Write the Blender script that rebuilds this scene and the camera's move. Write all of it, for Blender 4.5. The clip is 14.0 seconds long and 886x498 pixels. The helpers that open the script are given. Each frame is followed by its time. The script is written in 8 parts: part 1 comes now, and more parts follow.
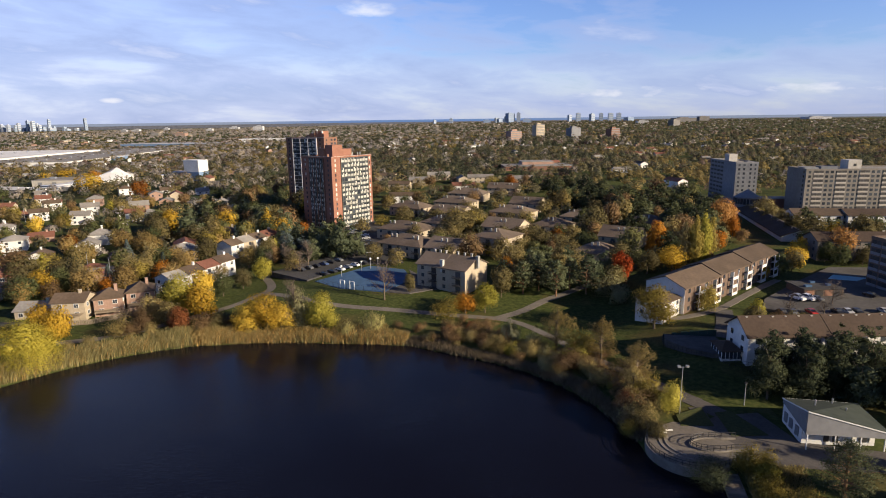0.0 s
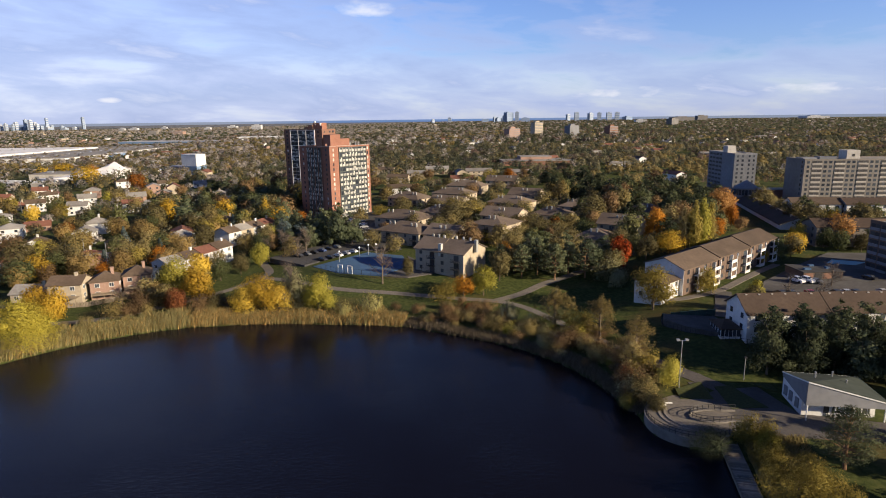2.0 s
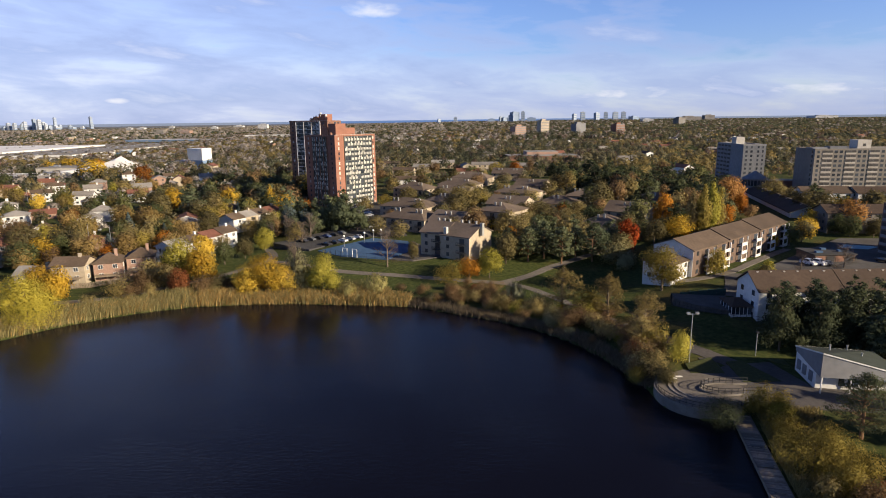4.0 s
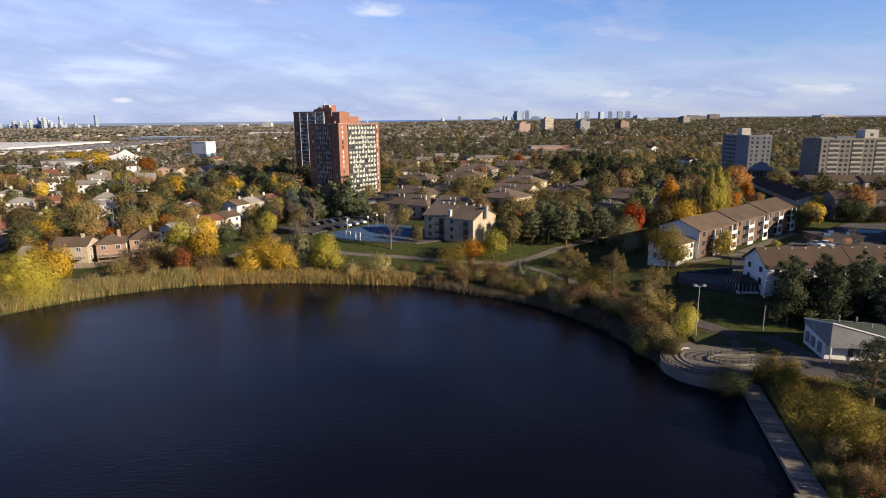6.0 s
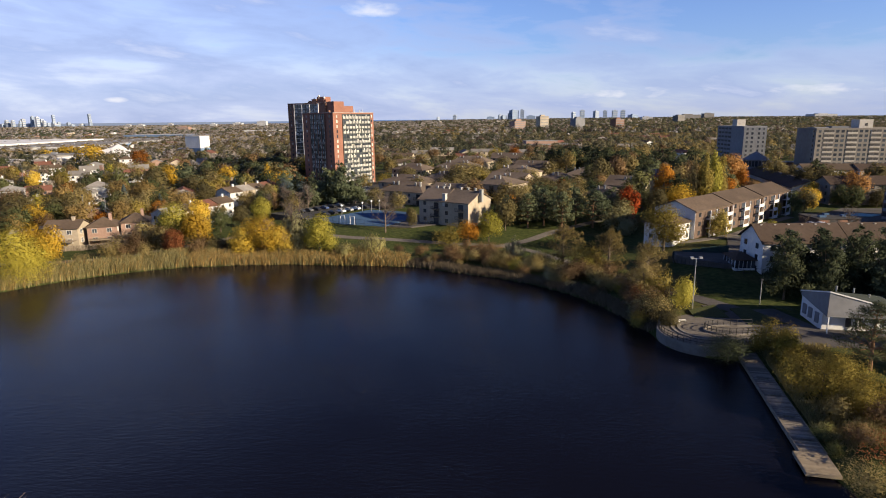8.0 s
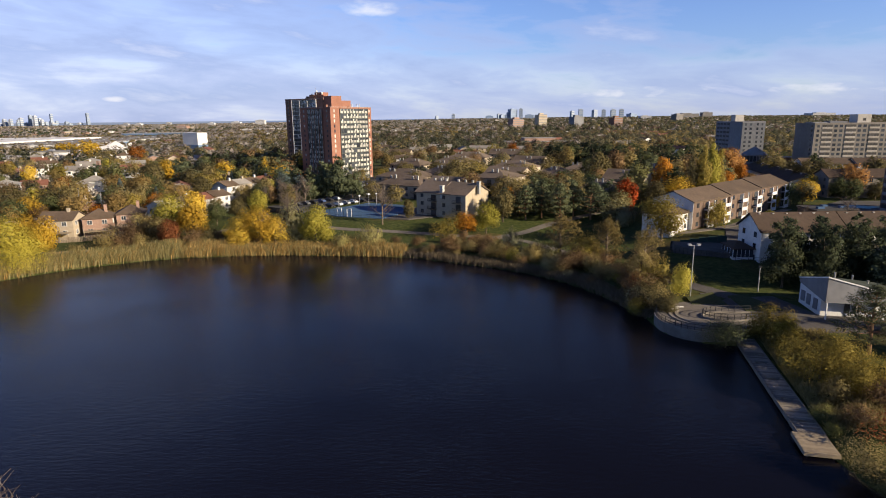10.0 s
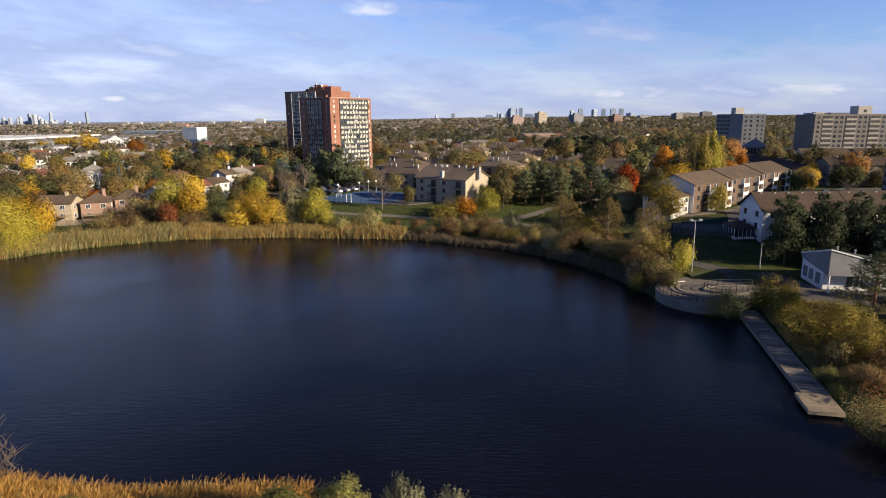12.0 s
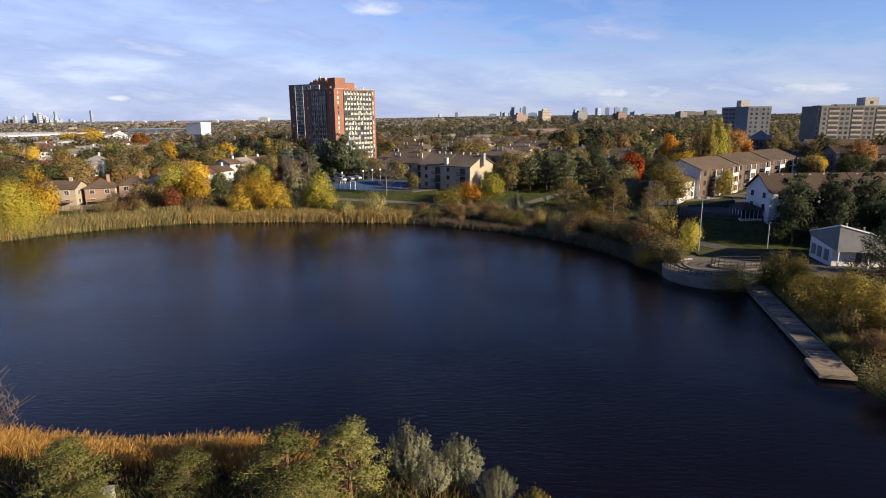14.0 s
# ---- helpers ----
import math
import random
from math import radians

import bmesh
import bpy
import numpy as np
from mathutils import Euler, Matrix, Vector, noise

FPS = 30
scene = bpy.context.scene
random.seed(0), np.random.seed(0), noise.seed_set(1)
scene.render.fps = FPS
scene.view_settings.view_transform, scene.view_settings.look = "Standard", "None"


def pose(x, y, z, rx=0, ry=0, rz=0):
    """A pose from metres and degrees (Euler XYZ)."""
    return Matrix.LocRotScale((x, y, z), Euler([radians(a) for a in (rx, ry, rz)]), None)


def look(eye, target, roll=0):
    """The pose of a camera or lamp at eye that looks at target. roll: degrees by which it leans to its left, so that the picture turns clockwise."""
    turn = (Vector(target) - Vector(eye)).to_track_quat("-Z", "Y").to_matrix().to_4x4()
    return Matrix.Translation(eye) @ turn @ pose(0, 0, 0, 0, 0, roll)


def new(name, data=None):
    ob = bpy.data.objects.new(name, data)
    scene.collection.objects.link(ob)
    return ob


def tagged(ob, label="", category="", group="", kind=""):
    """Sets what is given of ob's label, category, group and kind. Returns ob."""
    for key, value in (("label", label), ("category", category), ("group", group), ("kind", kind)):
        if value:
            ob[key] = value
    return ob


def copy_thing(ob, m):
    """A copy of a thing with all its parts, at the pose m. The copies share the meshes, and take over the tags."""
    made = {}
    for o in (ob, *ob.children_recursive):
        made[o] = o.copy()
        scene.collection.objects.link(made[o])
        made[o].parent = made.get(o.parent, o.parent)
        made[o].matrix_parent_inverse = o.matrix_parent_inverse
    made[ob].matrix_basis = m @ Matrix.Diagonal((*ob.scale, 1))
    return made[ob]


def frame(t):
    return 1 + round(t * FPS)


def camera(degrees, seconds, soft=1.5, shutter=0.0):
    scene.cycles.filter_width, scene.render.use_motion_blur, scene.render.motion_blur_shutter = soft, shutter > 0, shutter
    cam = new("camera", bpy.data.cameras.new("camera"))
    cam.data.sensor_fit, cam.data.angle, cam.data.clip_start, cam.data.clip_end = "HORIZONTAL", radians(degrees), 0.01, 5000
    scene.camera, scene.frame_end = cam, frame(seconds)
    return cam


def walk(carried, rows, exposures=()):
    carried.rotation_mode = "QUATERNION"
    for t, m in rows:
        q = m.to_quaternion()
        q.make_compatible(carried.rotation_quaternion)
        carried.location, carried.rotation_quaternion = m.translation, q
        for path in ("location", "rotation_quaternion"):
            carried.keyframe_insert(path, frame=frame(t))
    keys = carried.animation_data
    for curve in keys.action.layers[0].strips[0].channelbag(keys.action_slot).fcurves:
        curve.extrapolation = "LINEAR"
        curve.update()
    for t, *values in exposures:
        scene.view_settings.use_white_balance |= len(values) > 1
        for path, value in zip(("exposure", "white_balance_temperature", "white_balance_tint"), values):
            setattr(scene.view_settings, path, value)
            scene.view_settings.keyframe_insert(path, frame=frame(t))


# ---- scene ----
EXPO, SUN, SKY, CLOUD = 0.9, 5.0, 0.0535, 9.5
# ---- camera: a drone sinking almost straight down over the near bank ----
cam = camera(72.97, 14.0, soft=1.0)
# seconds, x, y, z, yaw, pitch, lean to the right
ROWS = [
    (0.0, 0.00, 0.00, 64.50, 0.000, -12.244, 0.775),
    (0.5, -0.11, -0.26, 63.12, -0.030, -12.237, 0.799),
    (1.0, -0.05, -0.34, 61.71, -0.145, -12.253, 0.780),
    (1.5, -0.10, -0.45, 60.34, -0.190, -12.256, 0.751),
    (2.0, -0.04, -0.46, 58.80, -0.158, -12.251, 0.734),
    (2.5, -0.11, -0.12, 57.31, -0.145, -12.241, 0.722),
    (3.0, -0.05, 0.24, 55.61, 0.022, -12.192, 0.708),
    (5.5, -0.18, 0.38, 47.88, 0.696, -12.186, 0.671),
    (6.0, -0.22, 0.26, 46.32, 0.746, -12.200, 0.618),
    (6.5, -0.13, 0.28, 44.74, 0.774, -12.168, 0.584),
    (7.0, -0.10, 0.35, 43.37, 0.772, -12.187, 0.580),
    (7.5, -0.02, 0.37, 42.06, 0.397, -12.209, 0.583),
    (8.0, -0.10, 0.38, 40.64, 0.302, -12.221, 0.603),
    (10.5, 0.41, 0.72, 37.14, 0.148, -12.281, 0.582),
    (11.0, 0.33, 0.58, 35.83, 0.151, -12.281, 0.549),
    (11.5, 0.26, 0.45, 34.42, 0.147, -12.266, 0.538),
    (12.0, 0.23, 0.38, 33.01, 0.137, -12.279, 0.510),
    (12.5, 0.14, 0.22, 31.80, 0.131, -12.285, 0.516),
    (13.0, 0.10, 0.20, 30.42, 0.177, -12.285, 0.507),
    (13.5, 0.09, 0.12, 29.33, 0.222, -12.327, 0.531),
    (14.0, -0.13, 0.15, 28.71, 0.462, -12.332, 0.508),
]
walk(cam, [(t, pose(x, y, z, 0, 0, yaw) @ pose(0, 0, 0, 90 + pitch, 0, 0) @ pose(0, 0, 0, 0, 0, -lean)) for t, x, y, z, yaw, pitch, lean in ROWS],
     exposures=[(0.0, EXPO), (14.0, EXPO)])

# ---- sky and sun ----
SUN_DIR = Vector((0.86, -0.45, 0.335)).normalized()
elev = math.asin(SUN_DIR.z)
azim = math.atan2(SUN_DIR.x, SUN_DIR.y)


def ramp(nt, src, stops):
    r = nt.nodes.new("ShaderNodeValToRGB")
    e = r.color_ramp.elements
    while len(e) < len(stops):
        e.new(0.5)
    for el, (p, c) in zip(e, stops):
        el.position = p
        el.color = (c, c, c, 1) if isinstance(c, (int, float)) else (*c, 1)
    nt.links.new(src, r.inputs[0])
    return r.outputs[0]


def math_node(nt, op, a, b=0.0):
    n = nt.nodes.new("ShaderNodeMath")
    n.operation = op
    for i, v in enumerate((a, b)):
        if isinstance(v, (int, float)):
            n.inputs[i].default_value = v
        else:
            nt.links.new(v, n.inputs[i])
    return n.outputs[0]


def mix_rgb(nt, fac, a, b, blend="MIX"):
    n = nt.nodes.new("ShaderNodeMix")
    n.data_type, n.blend_type = "RGBA", blend
    for sock, v in ((n.inputs[0], fac), (n.inputs[6], a), (n.inputs[7], b)):
        if isinstance(v, (int, float)):
            sock.default_value = v
        elif isinstance(v, tuple):
            sock.default_value = (*v, 1)
        else:
            nt.links.new(v, sock)
    return n.outputs[2]


def build_world():
    w = bpy.data.worlds.new("sky")
    scene.world = w
    w.use_nodes = True
    nt = w.node_tree
    bg = nt.nodes["Background"]
    sky = nt.nodes.new("ShaderNodeTexSky")
    sky.sky_type = "NISHITA"
    sky.sun_disc = False
    sky.sun_elevation, sky.sun_rotation = elev, azim
    sky.altitude = 100
    sky.air_density, sky.dust_density, sky.ozone_density = 1.0, 0.6, 2.0
    geo = nt.nodes.new("ShaderNodeTexCoord")
    sep = nt.nodes.new("ShaderNodeSeparateXYZ")
    nt.links.new(geo.outputs["Generated"], sep.inputs[0])
    x, y, z = sep.outputs
    az = math_node(nt, "ARCTAN2", x, y)
    el = math_node(nt, "ARCSINE", z)
    # streaked cloud sheets, stretched along the horizon
    comb = nt.nodes.new("ShaderNodeCombineXYZ")
    nt.links.new(math_node(nt, "MULTIPLY", az, 3.6), comb.inputs[0])
    tilt_el = math_node(nt, "ADD", math_node(nt, "MULTIPLY", el, 15.0), math_node(nt, "MULTIPLY", az, 0.9))
    nt.links.new(tilt_el, comb.inputs[1])
    n1 = nt.nodes.new("ShaderNodeTexNoise")
    n1.inputs["Scale"].default_value, n1.inputs["Detail"].default_value = 1.5, 7
    n1.inputs["Roughness"].default_value, n1.inputs["Distortion"].default_value = 0.56, 0.25
    nt.links.new(comb.outputs[0], n1.inputs["Vector"])
    # more cloud low down and to the west side of the view
    low = ramp(nt, math_node(nt, "MULTIPLY", el, 5.0), [(0.0, 0.30), (0.16, 0.30), (0.36, 0.22), (0.50, 0.06), (0.68, 0.02), (1.0, 0.0)])
    side = ramp(nt, math_node(nt, "ADD", math_node(nt, "MULTIPLY", az, 0.25), 0.5), [(0.0, 0.0), (0.22, 0.06), (0.34, 0.56), (0.50, 0.28), (0.60, 0.21), (0.70, 0.19), (1.0, 0.14)])
    side = math_node(nt, "SUBTRACT", side, 0.25)
    high = ramp(nt, math_node(nt, "MULTIPLY", el, 1.6), [(0.22, 0.0), (0.5, 0.19), (1.0, 0.38)])
    cover = math_node(nt, "SUBTRACT", math_node(nt, "ADD", math_node(nt, "ADD", n1.outputs[0], low), side), high)
    mask = ramp(nt, cover, [(0.46, 0.0), (0.62, 0.50), (0.90, 0.82)])
    shade = ramp(nt, n1.outputs[0], [(0.36, (0.80, 0.86, 1.06)), (0.48, (0.57, 0.65, 0.96)), (0.60, (0.46, 0.55, 0.87)), (0.72, (0.70, 0.75, 0.98))])
    cloud_col = mix_rgb(nt, 1.0, shade, (CLOUD, CLOUD, CLOUD), "MULTIPLY")
    # small fair-weather puffs
    comb2 = nt.nodes.new("ShaderNodeCombineXYZ")
    nt.links.new(math_node(nt, "MULTIPLY", az, 26.0), comb2.inputs[0])
    nt.links.new(math_node(nt, "MULTIPLY", el, 70.0), comb2.inputs[1])
    n2 = nt.nodes.new("ShaderNodeTexNoise")
    n2.inputs["Scale"].default_value, n2.inputs["Detail"].default_value = 1.0, 6
    nt.links.new(comb2.outputs[0], n2.inputs["Vector"])
    puff = None
    for pa, pe, wa, we in ((-0.113, 0.168, 0.058, 0.016), (0.60, 0.162, 0.06, 0.013), (0.03, 0.203, 0.05, 0.014), (0.265, 0.204, 0.045, 0.012), (-0.49, 0.032, 0.02, 0.005)):
        dx = math_node(nt, "DIVIDE", math_node(nt, "SUBTRACT", az, pa), wa)
        dy = math_node(nt, "DIVIDE", math_node(nt, "SUBTRACT", el, pe), we)
        d2 = math_node(nt, "ADD", math_node(nt, "MULTIPLY", dx, dx), math_node(nt, "MULTIPLY", dy, dy))
        g = math_node(nt, "MAXIMUM", math_node(nt, "SUBTRACT", 1.0, d2), 0.0)
        puff = g if puff is None else math_node(nt, "MAXIMUM", puff, g)
    # a broken row of small white tops low over the horizon
    dy = math_node(nt, "DIVIDE", math_node(nt, "SUBTRACT", el, 0.036), 0.016)
    row = math_node(nt, "MAXIMUM", math_node(nt, "SUBTRACT", 1.0, math_node(nt, "MULTIPLY", dy, dy)), 0.0)
    row = math_node(nt, "MULTIPLY", row, ramp(nt, az, [(0.05, 0.0), (0.25, 1.0)]))
    row = ramp(nt, math_node(nt, "MULTIPLY", row, n2.outputs[0]), [(0.45, 0.0), (0.66, 0.5)])
    puff = ramp(nt, math_node(nt, "MULTIPLY", math_node(nt, "POWER", puff, 0.6), n2.outputs[0]), [(0.26, 0.0), (0.62, 0.62)])
    # the clear sky deepens towards the zenith
    deep = ramp(nt, z, [(0.18, (1.06, 1.20, 1.84)), (0.40, (0.60, 0.66, 1.02)), (0.8, (0.37, 0.43, 0.70))])
    base = mix_rgb(nt, 1.0, sky.outputs[0], deep, "MULTIPLY")
    # added unseen gradient: upper sky brighter in the west, darker east, for pond reflections
    west = ramp(nt, math_node(nt, "ADD", math_node(nt, "MULTIPLY", az, 0.5), 0.5), [(0.15, (1.45, 1.45, 1.5)), (0.5, (1.0, 1.0, 1.0)), (0.8, (0.68, 0.68, 0.70))])
    base = mix_rgb(nt, ramp(nt, z, [(0.20, 0.0), (0.34, 1.0)]), base, mix_rgb(nt, 1.0, base, west, "MULTIPLY"))
    c1 = mix_rgb(nt, mask, base, cloud_col)
    c1 = mix_rgb(nt, row, c1, (CLOUD, CLOUD * 0.99, CLOUD * 1.04))
    c2 = mix_rgb(nt, puff, c1, (CLOUD * 1.1, CLOUD * 1.08, CLOUD * 1.1))
    # beyond the land: a blue band of lake under the level line, and the farthest shore below it
    shore_n = nt.nodes.new("ShaderNodeTexNoise")
    shore_n.inputs["Scale"].default_value, shore_n.inputs["Detail"].default_value = 9.0, 6
    nt.links.new(comb2.outputs[0], shore_n.inputs["Vector"])
    lake_col = ramp(nt, math_node(nt, "ADD", math_node(nt, "MULTIPLY", el, 220.0), 1.0), [(0.0, (1.35, 2.3, 4.6)), (1.0, (1.8, 2.8, 5.2))])
    shore_col = ramp(nt, shore_n.outputs[0], [(0.35, (1.25, 1.2, 1.35)), (0.65, (2.1, 1.95, 2.0))])
    # distance haze put into the lake band's colour: it pales towards both sides
    lake_col = mix_rgb(nt, ramp(nt, az, [(0.12, 0.0), (0.34, 1.0)]), lake_col, (2.6, 3.0, 4.0))
    lake_col = mix_rgb(nt, ramp(nt, math_node(nt, "ADD", az, 0.5), [(0.17, 1.0), (0.34, 0.0)]), lake_col, (3.0, 3.4, 4.4))
    edge = math_node(nt, "ADD", -0.0046, math_node(nt, "MULTIPLY", shore_n.outputs[0], 0.0012))
    low_col = mix_rgb(nt, math_node(nt, "LESS_THAN", el, edge), lake_col, shore_col)
    c3 = mix_rgb(nt, math_node(nt, "LESS_THAN", el, -0.0004), c2, low_col)
    nt.links.new(c3, bg.inputs[0])
    bg.inputs[1].default_value = SKY


build_world()
sun = new("sun", bpy.data.lights.new("sun", "SUN"))
sun.data.energy, sun.data.angle, sun.data.color = SUN, radians(0.6), (1.0, 0.82, 0.59)
sun.matrix_world = look(Vector((0, 0, 300)) + SUN_DIR * 50, (0, 0, 300))

# ---- materials ----


def material(name, colours, scale=1.0, rough=0.85, bump=0.0, metal=0.0, island=0.0, obj=0.0, stain=0.0, translucent=0.0, spec=0.3, bscale=None, calm=1.0):
    """A surface with grain (scale per metre), broad stains, and variation from piece to piece."""
    m = bpy.data.materials.new(name)
    m.use_nodes = True
    nt = m.node_tree
    b = nt.nodes["Principled BSDF"]
    geo = nt.nodes.new("ShaderNodeNewGeometry")
    no = nt.nodes.new("ShaderNodeTexNoise")
    no.inputs["Scale"].default_value, no.inputs["Detail"].default_value = scale, 5
    nt.links.new(geo.outputs["Position"], no.inputs["Vector"])
    n = len(colours)
    if n == 1:
        colours = [tuple(c * 0.85 for c in colours[0]), tuple(min(1, c * 1.12) for c in colours[0])]
        n = 2
    fac = math_node(nt, "ADD", math_node(nt, "MULTIPLY", no.outputs[0], calm), 0.5 - 0.5 * calm)
    if island:
        fac = math_node(nt, "ADD", math_node(nt, "MULTIPLY", fac, 1 - island), math_node(nt, "MULTIPLY", geo.outputs["Random Per Island"], island))
    if obj:
        oi = nt.nodes.new("ShaderNodeObjectInfo")
        fac = math_node(nt, "ADD", fac, math_node(nt, "MULTIPLY", math_node(nt, "SUBTRACT", oi.outputs["Random"], 0.5), obj))
    col = ramp(nt, fac, [(0.25 + 0.5 * i / (n - 1), c) for i, c in enumerate(colours)])
    if stain:
        big = nt.nodes.new("ShaderNodeTexNoise")
        big.inputs["Scale"].default_value, big.inputs["Detail"].default_value = scale * 0.11, 3
        nt.links.new(geo.outputs["Position"], big.inputs["Vector"])
        k = ramp(nt, big.outputs[0], [(0.35, 1 - stain), (0.65, 1.0)])
        col = mix_rgb(nt, 1.0, col, k, "MULTIPLY")
    nt.links.new(col, b.inputs["Base Color"])
    b.inputs["Roughness"].default_value, b.inputs["Metallic"].default_value = rough, metal
    b.inputs["Specular IOR Level"].default_value = spec
    if bump:
        bn = nt.nodes.new("ShaderNodeTexNoise")
        bn.inputs["Scale"].default_value, bn.inputs["Detail"].default_value = bscale or scale * 3, 6
        nt.links.new(geo.outputs["Position"], bn.inputs["Vector"])
        bp = nt.nodes.new("ShaderNodeBump")
        bp.inputs["Strength"].default_value, bp.inputs["Distance"].default_value = bump, 0.1
        nt.links.new(bn.outputs[0], bp.inputs["Height"])
        nt.links.new(bp.outputs[0], b.inputs["Normal"])
    if translucent:
        tr = nt.nodes.new("ShaderNodeBsdfTranslucent")
        nt.links.new(col, tr.inputs[0])
        mx = nt.nodes.new("ShaderNodeMixShader")
        mx.inputs[0].default_value = translucent
        nt.links.new(b.outputs[0], mx.inputs[1])
        nt.links.new(tr.outputs[0], mx.inputs[2])
        nt.links.new(mx.outputs[0], nt.nodes["Material Output"].inputs[0])
    return m


def leaf(name, colours, obj=0.5, thin=0.40):
    return material(name, colours, scale=0.55, rough=0.75, island=0.10, obj=obj, translucent=thin, spec=0.12, calm=0.5)


